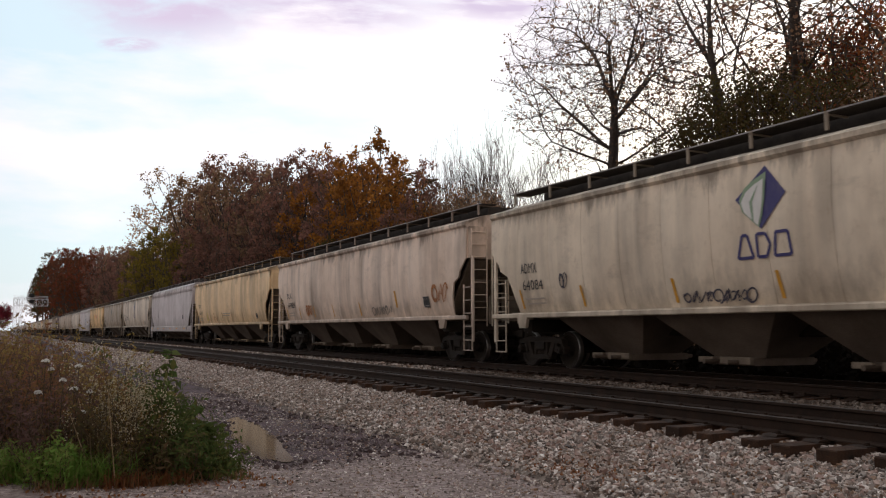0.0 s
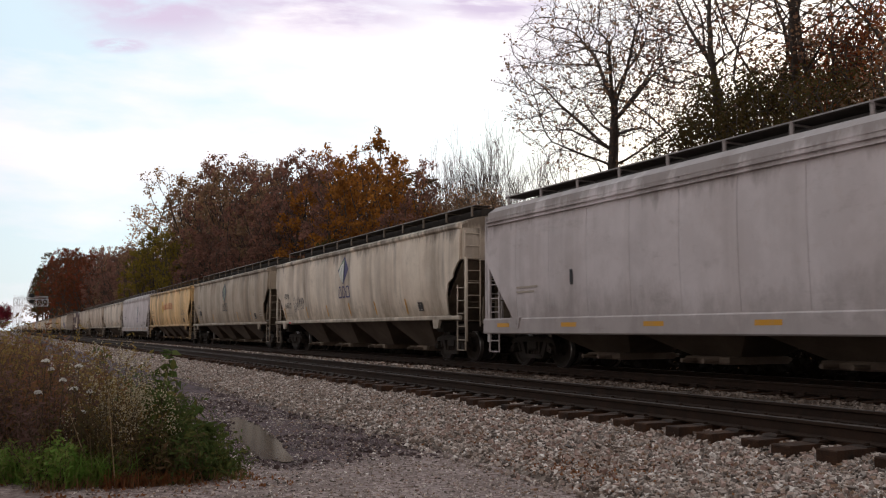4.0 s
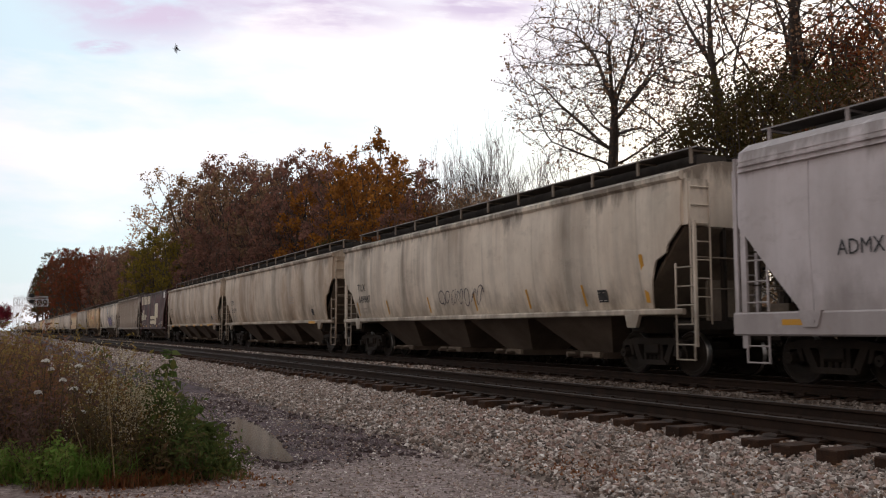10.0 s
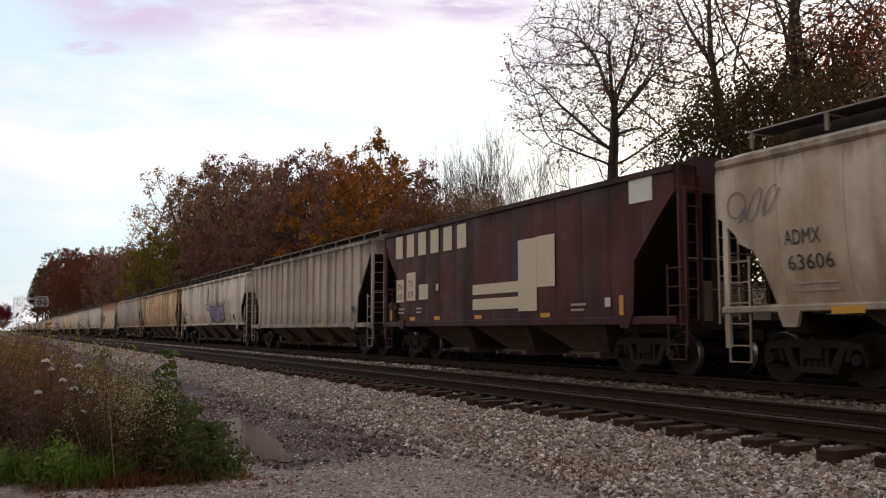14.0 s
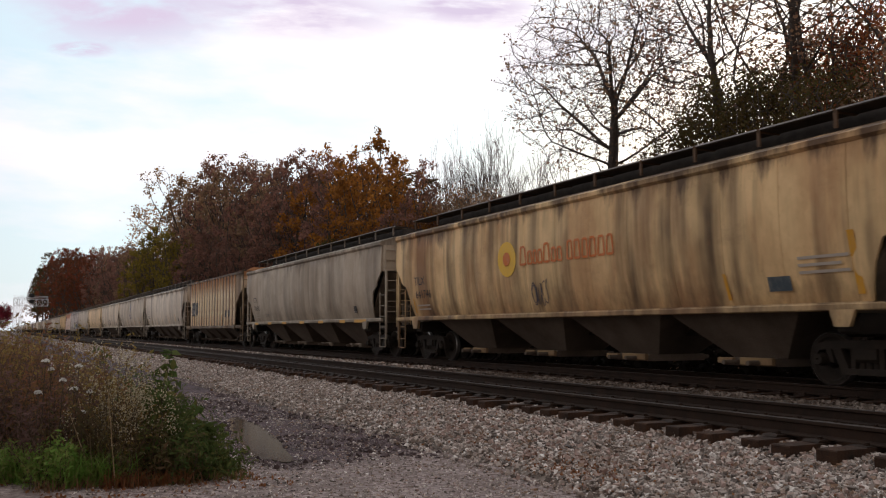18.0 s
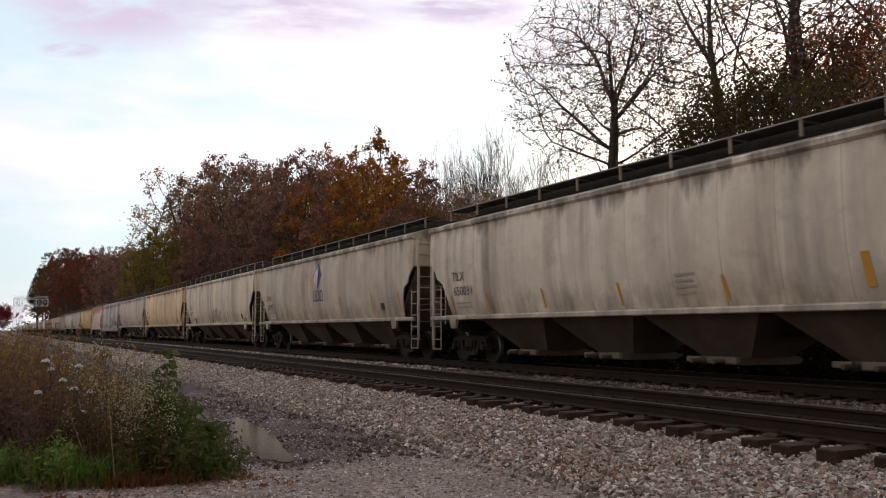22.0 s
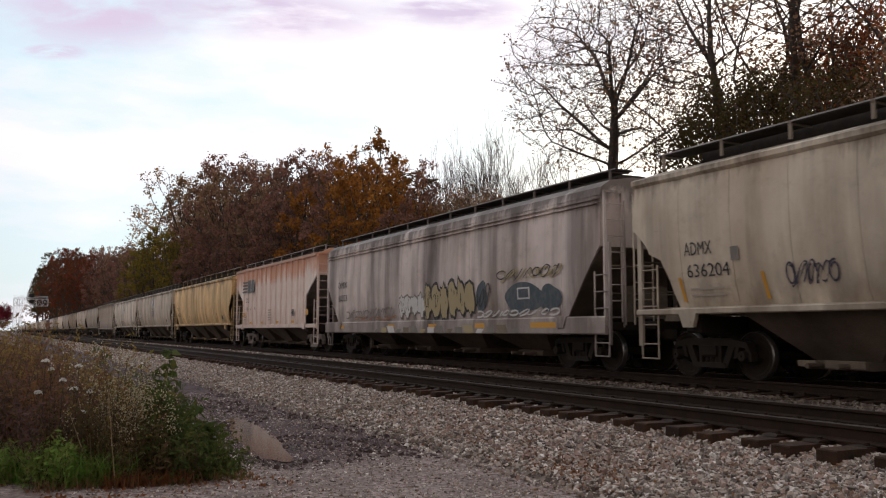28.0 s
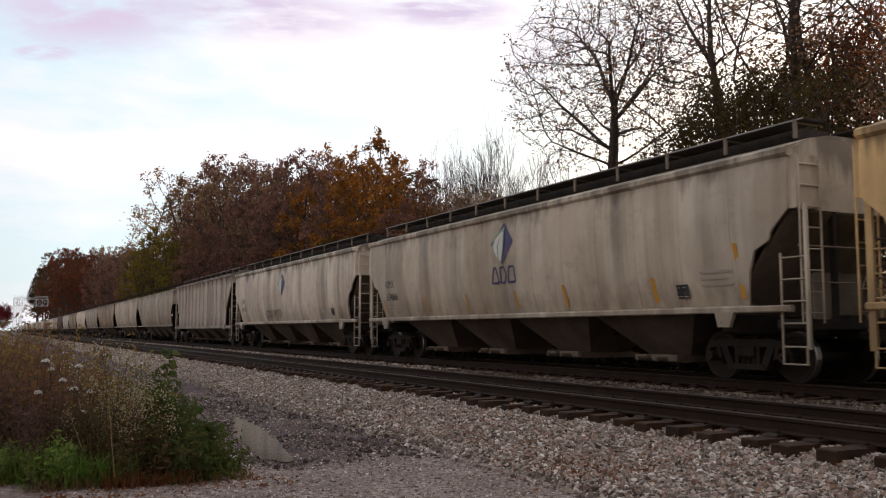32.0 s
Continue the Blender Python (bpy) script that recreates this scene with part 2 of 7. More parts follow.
CREAMTAPE = flat("cream_patch", (0.66, 0.56, 0.40), 0.6, 0.25)
NAVY = flat("navy_blue_vinyl", (0.055, 0.050, 0.16), 0.5, 0.15)
LEAFGREEN = flat("grey_green_vinyl", (0.26, 0.36, 0.24), 0.5, 0.2)
LEAFWHITE = flat("white_vinyl", (0.72, 0.70, 0.66), 0.5, 0.15)
DKDIAMOND = flat("dark_grey_vinyl", (0.055, 0.06, 0.065), 0.5, 0.3)
SUNORANGE = flat("orange_vinyl", (0.62, 0.17, 0.035), 0.5, 0.35)
SUNYELLOW = flat("golden_vinyl", (0.80, 0.48, 0.05), 0.5, 0.25)
RED = flat("red_tag", (0.60, 0.04, 0.03), 0.5, 0.1)
LILAC = flat("lilac_spray_paint", (0.36, 0.30, 0.46), 0.6, 0.3)
SPRAYBLACK = flat("black_spray_paint", (0.05, 0.045, 0.07), 0.6, 0.3)
SPRAYWHITE = flat("white_spray_paint", (0.62, 0.60, 0.58), 0.6, 0.35)
SPRAYGOLD = flat("mustard_spray_paint", (0.40, 0.32, 0.17), 0.6, 0.4)
SPRAYBLUE = flat("dull_teal_spray_paint", (0.060, 0.082, 0.098), 0.6, 0.4)
SPRAYRUST = flat("rust_spray_paint", (0.40, 0.15, 0.04), 0.6, 0.4)


# ---------------------------------------------------------------- mesh helpers
class Geo:
    """Vertices and faces of one mesh, gathered piece by piece."""

    def __init__(self):
        self.v, self.f = [], []

    def quadgrid(self, rows):
        """A sheet through rows of points."""
        n0, w = len(self.v), len(rows[0])
        for r in rows:
            self.v.extend(r)
        for i in range(len(rows) - 1):
            for j in range(w - 1):
                a = n0 + i * w + j
                self.f.append((a, a + 1, a + w + 1, a + w))
        return self

    def hull8(self, p):
        """A six-sided block from eight corners, the lower four first."""
        n = len(self.v)
        self.v.extend(p)
        self.f += [(n + 3, n + 2, n + 1, n), (n + 4, n + 5, n + 6, n + 7), (n, n + 1, n + 5, n + 4), (n + 1, n + 2, n + 6, n + 5),
                   (n + 2, n + 3, n + 7, n + 6), (n + 3, n, n + 4, n + 7)]
        return self

    def box(self, x0, x1, y0, y1, z0, z1):
        return self.hull8([(x0, y0, z0), (x1, y0, z0), (x1, y1, z0), (x0, y1, z0), (x0, y0, z1), (x1, y0, z1), (x1, y1, z1), (x0, y1, z1)])

    def chamfer(self, x0, x1, y0, y1, z0, z1, c):
        """A box whose edges along y are cut off."""
        return self.prism([(x0 + c, z0), (x1 - c, z0), (x1, z0 + c), (x1, z1 - c), (x1 - c, z1), (x0 + c, z1), (x0, z1 - c), (x0, z0 + c)], y0, y1)

    def prism(self, outline, y0, y1):
        """An outline in x and z, drawn out along y."""
        n, k = len(self.v), len(outline)
        self.v.extend([(x, y0, z) for x, z in outline] + [(x, y1, z) for x, z in outline])
        self.f.append(tuple(range(n, n + k)))
        self.f.append(tuple(range(n + 2 * k - 1, n + k - 1, -1)))
        for i in range(k):
            j = (i + 1) % k
            self.f.append((n + i, n + k + i, n + k + j, n + j))
        return self

    def slab(self, outline, x0, x1):
        """An outline in y and z, drawn out along x."""
        n, k = len(self.v), len(outline)
        self.v.extend([(x0, y, z) for y, z in outline] + [(x1, y, z) for y, z in outline])
        self.f.append(tuple(range(n + k - 1, n - 1, -1)))
        self.f.append(tuple(range(n + k, n + 2 * k)))
        for i in range(k):
            j = (i + 1) % k
            self.f.append((n + i, n + j, n + k + j, n + k + i))
        return self

    def tube(self, a, b, ra, rb=None, sides=6, caps=True):
        rb = ra if rb is None else rb
        a, b = Vector(a), Vector(b)
        d = (b - a).normalized()
        s = d.cross(Vector((0, 0, 1)) if abs(d.z) < 0.9 else Vector((1, 0, 0))).normalized()
        u = d.cross(s)
        n = len(self.v)
        for c, r in ((a, ra), (b, rb)):
            for i in range(sides):
                t = 2 * math.pi * i / sides
                self.v.append(tuple(c + r * (math.cos(t) * s + math.sin(t) * u)))
        for i in range(sides):
            j = (i + 1) % sides
            self.f.append((n + i, n + j, n + sides + j, n + sides + i))
        if caps:
            self.f.append(tuple(range(n + sides - 1, n - 1, -1)))
            self.f.append(tuple(range(n + sides, n + 2 * sides)))
        return self

    def mesh(self, name, smooth=False):
        me = bpy.data.meshes.new(name)
        me.from_pydata(self.v, [], self.f)
        if smooth:
            me.polygons.foreach_set("use_smooth", [True] * len(self.f))
        me.materials.append(None)
        me.update()
        return me


def part(name, me, material, parent, label="", at=None):
    """One mesh as one object under a thing or a part."""
    if isinstance(me, Geo):
        me = me.mesh(name)
    ob = new(name, me)
    ob.material_slots[0].link = "OBJECT"
    ob.material_slots[0].material = material
    if parent is not None:
        ob.parent = parent
    if at is not None:
        ob.matrix_basis = at
    if label:
        ob["label"] = label
    return ob


def thing(name, label, category, group="", kind="", at=None):
    ob = new(name)
    ob.empty_display_size = 0.3
    if at is not None:
        ob.matrix_basis = at
    return tagged(ob, label, category, group, kind)


SHELF = {}


def kept(key, build, smooth=False):
    """The mesh under that key, built the first time that it is asked for."""
    if key not in SHELF:
        SHELF[key] = build().mesh(key if isinstance(key, str) else key[0], smooth)
    return SHELF[key]


def quads_mesh(name, centres, sizes, aspect=1.0, upright=0.0, seed=1):
    """Many small leaves, each one a folded pair of quads at a random tilt."""
    rng = np.random.default_rng(seed)
    c = np.asarray(centres, dtype=float)
    n = len(c)
    s = np.asarray(sizes, dtype=float).reshape(-1, 1) * np.ones((n, 1))
    u = rng.normal(size=(n, 3))
    u[:, 2] = u[:, 2] * (1 - upright) + upright * 1.5
    u /= np.linalg.norm(u, axis=1, keepdims=True)
    w = np.cross(u, rng.normal(size=(n, 3)))
    w /= np.linalg.norm(w, axis=1, keepdims=True) + 1e-9
    k = np.cross(u, w)
    p = np.stack([c - u * s, c - w * s * aspect * 0.55 + k * s * 0.15, c + u * s, c + w * s * aspect * 0.55 + k * s * 0.15], axis=1).reshape(-1, 3)
    me = bpy.data.meshes.new(name)
    me.vertices.add(4 * n)
    me.vertices.foreach_set("co", p.ravel())
    me.loops.add(4 * n)
    me.loops.foreach_set("vertex_index", np.arange(4 * n, dtype=np.int32))
    me.polygons.add(n)
    me.polygons.foreach_set("loop_start", np.arange(0, 4 * n, 4, dtype=np.int32))
    me.update(calc_edges=True)
    me.materials.append(None)
    return me


# ---------------------------------------------------------------- ground
def ground_z(x, y):
    lump = 0.035 * noise.noise(Vector((x * 0.5, y * 0.3, 0))) + 0.012 * noise.noise(Vector((x * 2.1, y * 1.7, 4)))
    rut = -0.085 * math.exp(-((x - 2.92 - 0.132 * (y - 9.5)) / 0.36) ** 2 - ((y - 12.9) / 3.5) ** 4) - 0.03 * math.exp(-((x - 4.5) / 0.3) ** 2 - ((y - 13.0) / 6) ** 4)
    # the unseen rise past x = 27 is added to block horizon light
    far = -0.35 * min(max((x - 17.0) / 2.0, 0), 1) + 5.0 * min(max((x - 27.0) / 14.0, 0), 1)
    left = 0.10 * min(max((1.0 - x) / 2.0, 0), 1)
    return (lump + rut) * (1 if -20 < x < 30 else 0) + far + left


def spaced(near, step, out, grow):
    vals, d = [near[0]], step
    while vals[-1] < near[1]:
        vals.append(vals[-1] + step)
    while vals[-1] < out[1]:
        d *= grow
        vals.append(vals[-1] + d)
    d = step
    while vals[0] > out[0]:
        d *= grow
        vals.insert(0, vals[0] - d)
    return vals


GX = spaced((-3, 6), 0.11, (-1800, 2200), 1.35)
GY = spaced((4, 24), 0.18, (-1500, 3600), 1.25)
ground_m, nt, p = nodes_of("gravel_and_mud", 0.9)
vec = nt.nodes.new("ShaderNodeTexCoord").outputs["Object"]
sep = nt.nodes.new("ShaderNodeSeparateXYZ")
nt.links.new(vec, sep.inputs[0])
big, mid, fine = noise_node(nt, vec, 0.45, (1, 0.5, 1)), noise_node(nt, vec, 5.0), noise_node(nt, vec, 38.0)
vor = nt.nodes.new("ShaderNodeTexVoronoi")
vor.inputs["Scale"].default_value = 26.0
nt.links.new(vec, vor.inputs["Vector"])
gravel = mix_node(nt, ramp_node(nt, vor.outputs["Color"], 0.2, 0.9), (0.14, 0.100, 0.089), (0.37, 0.293, 0.268))
gravel = mix_node(nt, ramp_node(nt, noise_node(nt, vec, 1.3, (1, 0.7, 1), 6.0, 0.65), 0.46, 0.66, 0.0, 0.7), gravel, (0.13, 0.096, 0.083))
mud = mix_node(nt, ramp_node(nt, fine, 0.3, 0.7), (0.050, 0.032, 0.034), (0.112, 0.074, 0.076))
mud = mix_node(nt, ramp_node(nt, noise_node(nt, vec, 2.2, (1, 0.5, 1), 6.0, 0.65), 0.48, 0.62, 0.0, 0.85), mud, (0.030, 0.019, 0.018))
mud = mix_node(nt, ramp_node(nt, vor.outputs["Color"], 0.78, 0.82, 0.0, 0.7), mud, (0.20, 0.155, 0.14))
strip_a = ramp_node(nt, sep.outputs["X"], 1.6, 3.2)
strip_b = ramp_node(nt, sep.outputs["Y"], 8.6, 11.0)
mm = nt.nodes.new("ShaderNodeMath")
mm.operation = "MULTIPLY"
nt.links.new(strip_a, mm.inputs[0])
nt.links.new(strip_b, mm.inputs[1])
ad = nt.nodes.new("ShaderNodeMath")
ad.operation = "MULTIPLY_ADD"
nt.links.new(big, ad.inputs[0])
ad.inputs[1].default_value = 1.4
nt.links.new(mm.outputs[0], ad.inputs[2])
mask = ramp_node(nt, ad.outputs[0], 0.98, 1.45)
grassy = mix_node(nt, ramp_node(nt, mid, 0.35, 0.65), (0.028, 0.020, 0.012), (0.055, 0.037, 0.020))
col = mix_node(nt, mask, gravel, mud)
sid = ramp_node(nt, sep.outputs["X"], 18.0, 20.0)
col = mix_node(nt, sid, col, grassy)
nt.links.new(col, p.inputs["Base Color"])
p.inputs["Specular IOR Level"].default_value = 0.08
bump_node(nt, p, vor.outputs["Distance"], 0.6, 0.025)
nt.links.new(ramp_node(nt, mask, 0.5, 1.0, 0.9, 0.78), p.inputs["Roughness"])
g = Geo().quadgrid([[(x, y, ground_z(x, y)) for x in GX] for y in GY])
ground = part("ground", g, ground_m, None)
tagged(ground, "grey gravel and damp brown mud beside the railway", "ground", kind="structure")

# water standing in the rut
water_m, nt, p = nodes_of("muddy_water", 0.10)
p.inputs["Base Color"].default_value = (0.055, 0.045, 0.038, 1)
p.inputs["Specular IOR Level"].default_value = 0.6
vec = nt.nodes.new("ShaderNodeTexCoord").outputs["Object"]
bump_node(nt, p, noise_node(nt, vec, 3.0, (1, 0.4, 1)), 0.04, 0.01)


def puddle(cx, cy, rx, ry, z, seed):
    g, ring = Geo(), []
    for i in range(48):
        t = 2 * math.pi * i / 48
        k = 1 + 0.32 * noise.noise(Vector((2 * math.cos(t), 2 * math.sin(t), seed)))
        ring.append((cx + rx * k * math.cos(t) + 0.132 * ry * k * math.sin(t), cy + ry * k * math.sin(t), z))
    g.v = [(cx, cy, z)] + ring + [(x, y, z - 0.08) for x, y, z in ring]
    g.f = [(0, 1 + i, 1 + (i + 1) % 48) for i in range(48)] + [(1 + i, 49 + i, 49 + (i + 1) % 48, 1 + (i + 1) % 48) for i in range(48)]
    ob = part("puddle", g, water_m, None)
    tagged(ob, "shallow muddy puddle in a gravel rut", "puddle", kind="structure")


puddle(4.55, 19.0, 0.30, 1.5, -0.012, 5.2)
puddle(3.34, 13.2, 0.34, 2.9, -0.053, 3.1)

# ballast under both tracks
ballast_m, nt, p = nodes_of("crushed_limestone", 0.9)
vec = nt.nodes.new("ShaderNodeTexCoord").outputs["Object"]
vor = nt.nodes.new("ShaderNodeTexVoronoi")
vor.inputs["Scale"].default_value = 17.0
nt.links.new(vec, vor.inputs["Vector"])
sep = nt.nodes.new("ShaderNodeSeparateXYZ")
nt.links.new(vec, sep.inputs[0])
c = mix_node(nt, ramp_node(nt, vor.outputs["Color"], 0.1, 0.9), (0.055, 0.038, 0.029), (0.22, 0.172, 0.14))
c = mix_node(nt, ramp_node(nt, noise_node(nt, vec, 0.8), 0.45, 0.7, 0, 0.5), c, (0.14, 0.09, 0.065))
oily = mix_node(nt, ramp_node(nt, vor.outputs["Color"], 0.1, 0.9), (0.028, 0.018, 0.012), (0.085, 0.058, 0.042))
c = mix_node(nt, ramp_node(nt, sep.outputs["X"], 6.75, 7.0), c, oily)
nt.links.new(c, p.inputs["Base Color"])
bump_node(nt, p, vor.outputs["Distance"], 0.9, 0.05)
g = Geo()
prof = [(4.75, -0.12), (4.95, 0.02), (5.7, 0.11), (6.3, 0.19), (6.75, 0.25), (6.95, 0.28), (7.3, 0.33), (8.3, 0.34), (9.0, 0.39), (9.5, 0.45), (10.3, 0.46), (10.9, 0.41), (11.6, 0.33), (12.2, 0.33), (14.7, 0.33), (15.2, 0.28), (17.6, -0.1), (18.2, -0.5)]
ys = spaced((3, 40), 0.5, (-150, 1500), 1.3)
g.quadgrid([[(x + 0.12 * noise.noise(Vector((x, y * 0.7, 2))), y, z + 0.02 * noise.noise(Vector((x * 2, y * 2, 7)))) for x, z in prof] for y in ys])
ballast = part("ballast", g, ballast_m, None)
tagged(ballast, "pale crushed limestone ballast shoulder", "ballast", kind="structure")

CHIP = [(-0.8, -0.7, -0.6), (0.8, -0.7, -0.7), (0.7, 0.8, -0.6), (-0.7, 0.7, -0.7), (-0.6, -0.5, 0.6), (0.6, -0.6, 0.7), (0.5, 0.6, 0.5), (-0.6, 0.6, 0.7)]
CHIP_F = [(0, 2, 1), (0, 3, 2), (4, 5, 6), (4, 6, 7), (0, 1, 5), (0, 5, 4), (1, 2, 6), (1, 6, 5), (2, 3, 7), (2, 7, 6), (3, 0, 4), (3, 4, 7)]


def prof_z(x):
    for (x0, z0), (x1, z1) in zip(prof, prof[1:]):
        if x0 <= x <= x1:
            return z0 + (z1 - z0) * (x - x0) / (x1 - x0)
    return 0.0


def stones_mesh(name, pts, sizes, seed):
    """Many broken stones in one mesh."""
    rng = np.random.default_rng(seed)
    base = np.array(CHIP)
    n = len(pts)
    v = base[None] * (1 + 0.8 * (rng.random((n, 8, 1)) - 0.5)) * np.asarray(sizes)[:, None, None]
    v = v * (0.55 + 0.8 * rng.random((n, 1, 3)))
    a = rng.random(n) * 6.283
    ca, sa = np.cos(a)[:, None], np.sin(a)[:, None]
    b = rng.random(n) * 1.2
    cb, sb = np.cos(b)[:, None], np.sin(b)[:, None]
    x, y, z = v[..., 0] * cb - v[..., 2] * sb, v[..., 1], v[..., 0] * sb + v[..., 2] * cb
    v = np.stack([x * ca - y * sa, x * sa + y * ca, z], axis=-1) + np.asarray(pts)[:, None]
    f = (np.array(CHIP_F)[None] + 8 * np.arange(n)[:, None, None]).reshape(-1)
    me = bpy.data.meshes.new(name)
    me.vertices.add(8 * n)
    me.vertices.foreach_set("co", v.ravel())
    me.loops.add(36 * n)
    me.loops.foreach_set("vertex_index", f.astype(np.int32))
    me.polygons.add(12 * n)
    me.polygons.foreach_set("loop_start", np.arange(0, 36 * n, 3, dtype=np.int32))
    me.update(calc_edges=True)
    me.shade_flat()
    me.materials.append(None)
    return me


stone_m, nt, p = nodes_of("broken_limestone", 0.85)
isl = nt.nodes.new("ShaderNodeNewGeometry").outputs["Random Per Island"]
orn = nt.nodes.new("ShaderNodeObjectInfo").outputs["Random"]
vec = nt.nodes.new("ShaderNodeTexCoord").outputs["Object"]
sm = nt.nodes.new("ShaderNodeMath")
sm.operation = "ADD"
nt.links.new(isl, sm.inputs[0])
nt.links.new(orn, sm.inputs[1])
fr = nt.nodes.new("ShaderNodeMath")
fr.operation = "FRACT"
nt.links.new(sm.outputs[0], fr.inputs[0])
c = mix_node(nt, ramp_node(nt, fr.outputs[0], 0.0, 0.75), (0.060, 0.045, 0.037), (0.41, 0.342, 0.295))
c = mix_node(nt, ramp_node(nt, fr.outputs[0], 0.86, 0.95), c, (0.66, 0.60, 0.55))
hue = nt.nodes.new("ShaderNodeMath")
hue.operation = "MULTIPLY"
nt.links.new(isl, hue.inputs[0])
hue.inputs[1].default_value = 37.7
hue2 = nt.nodes.new("ShaderNodeMath")
hue2.operation = "FRACT"
nt.links.new(hue.outputs[0], hue2.inputs[0])
c = mix_node(nt, ramp_node(nt, hue2.outputs[0], 0.88, 0.92, 0.0, 0.45), c, (0.33, 0.19, 0.15))
c = mix_node(nt, ramp_node(nt, hue2.outputs[0], 0.12, 0.06, 0.0, 0.75), c, (0.19, 0.10, 0.05))
c = mix_node(nt, ramp_node(nt, noise_node(nt, vec, 0.7), 0.52, 0.72, 0, 0.5), c, (0.15, 0.10, 0.072))
nt.links.new(c, p.inputs["Base Color"])
bump_node(nt, p, noise_node(nt, vec, 30.0), 0.3, 0.01)

rng = np.random.default_rng(5)
pts, sz = [], []
for k in range(84000):
    y = 3.5 + 36 * rng.random() ** 1.7
    x = 4.7 + 2.6 * rng.random()
    if x < 5.1 and rng.random() < 0.5:
        continue
    pts.append((x, y, prof_z(x) + 0.004 + 0.02 * rng.random()))
    sz.append(0.013 + 0.024 * rng.random() ** 2.5)
loose = part("ballast_stones", stones_mesh("ballast_stones", pts[300:], sz[300:], 6), stone_m, None)
tagged(loose, "loose pale limestone chips of the ballast", "ballast", kind="stuff")
for k in range(300):
    y, x = 4.2 + 9 * rng.random(), 5.2 + 1.5 * rng.random()
    one = SHELF.setdefault(("stone", k % 12), stones_mesh("stone", [(0, 0, 0)], [0.036], 60 + k % 12))
    part("stone", one, stone_m, ballast, at=pose(x, y, prof_z(x) + 0.03, 0, 0, 360 * rng.random()))
pts = [(7.0 + 7.8 * rng.random(), 4 + 50 * rng.random() ** 1.5) for k in range(7000)]
part("track_stones", stones_mesh("track_stones", [(x, y, prof_z(x) + 0.005) for x, y in pts], 0.024 + 0.02 * rng.random(7000), 8),
     mottled("oily_stone", (0.035, 0.023, 0.016), (0.11, 0.078, 0.056), 6.0), None)["kind"] = "stuff"
tagged(bpy.data.objects["track_stones"], "dark oily stones between the ties", "ballast")
pts = []
while len(pts) < 1700:
    x, y = 9.15 + 1.9 * rng.random(), 4 + 60 * rng.random() ** 1.5
    if y < 22 and noise.noise(Vector((x * 1.2, y * 1.1, 3))) > 0.02:
        pts.append((x, y))
dusty_m = mottled("dusty_brown_stone", (0.055, 0.038, 0.029), (0.23, 0.18, 0.145), 7.0)
mid_st = part("middle_stones", stones_mesh("middle_stones", [(x, y, prof_z(x) + 0.01 + 0.03 * rng.random()) for x, y in pts], 0.020 + 0.026 * rng.random(1700) ** 2, 10), dusty_m, None)
tagged(mid_st, "dusty brown stones heaped between the two tracks", "ballast", kind="stuff")
pts = [(9.15 + 1.9 * rng.random(), 21 + 90 * rng.random() ** 1.5) for k in range(3800)]
pale_st = part("pale_stones", stones_mesh("pale_stones", [(x, y, prof_z(x) + 0.01 + 0.03 * rng.random()) for x, y in pts], 0.020 + 0.028 * rng.random(3800) ** 2, 12), stone_m, None)
tagged(pale_st, "pale stones heaped between the two tracks", "ballast", kind="stuff")
pts = [(4.75 + 2.2 * rng.random(), 38 + 75 * rng.random() ** 1.4) for k in range(12000)]
far_st = part("far_stones", stones_mesh("far_stones", [(x, y, prof_z(x) + 0.01) for x, y in pts], 0.03 + 0.04 * rng.random(12000), 11), stone_m, None)
tagged(far_st, "pale limestone chips along the far shoulder", "ballast", kind="stuff")
pts = [(0.6 + 4.4 * rng.random(), 4.6 + 17 * rng.random() ** 1.5) for k in range(30000)]
gst = part("gravel_chips", stones_mesh("gravel_chips", [(x, y, ground_z(x, y) + 0.001) for x, y in pts], 0.005 + 0.016 * rng.random(30000) ** 3, 9), stone_m, None)
tagged(gst, "small gravel chips strewn on the ground", "gravel", kind="stuff")

pts = [(x, y) for x, y in ((2.5 + 2.4 * rng.random(), 9.4 + abs(rng.normal(0, 0.8)) + 11 * rng.random() ** 1.2) for k in range(3000)) if noise.noise(Vector((x * 0.9, y * 0.6, 8))) > -0.1]
clods = part("mud_clods", stones_mesh("mud_clods", [(x, y, ground_z(x, y) + 0.002) for x, y in pts], 0.010 + 0.035 * rng.random(len(pts)) ** 3, 15), mottled("damp_mud", (0.050, 0.033, 0.032), (0.115, 0.079, 0.076), 5.0, 0.85), None)
tagged(clods, "dark damp clods of mud beside the puddle", "mud", kind="stuff")

# ---------------------------------------------------------------- tracks
TIE_STEP = 0.53


def rail_outline(cx, z):
    half = [(0.037, 0), (0.037, -0.03), (0.012, -0.045), (0.009, -0.13), (0.07, -0.150), (0.07, -0.163)]
    return [(cx + x, z + d) for x, d in half] + [(cx - x, z + d) for x, d in reversed(half)]


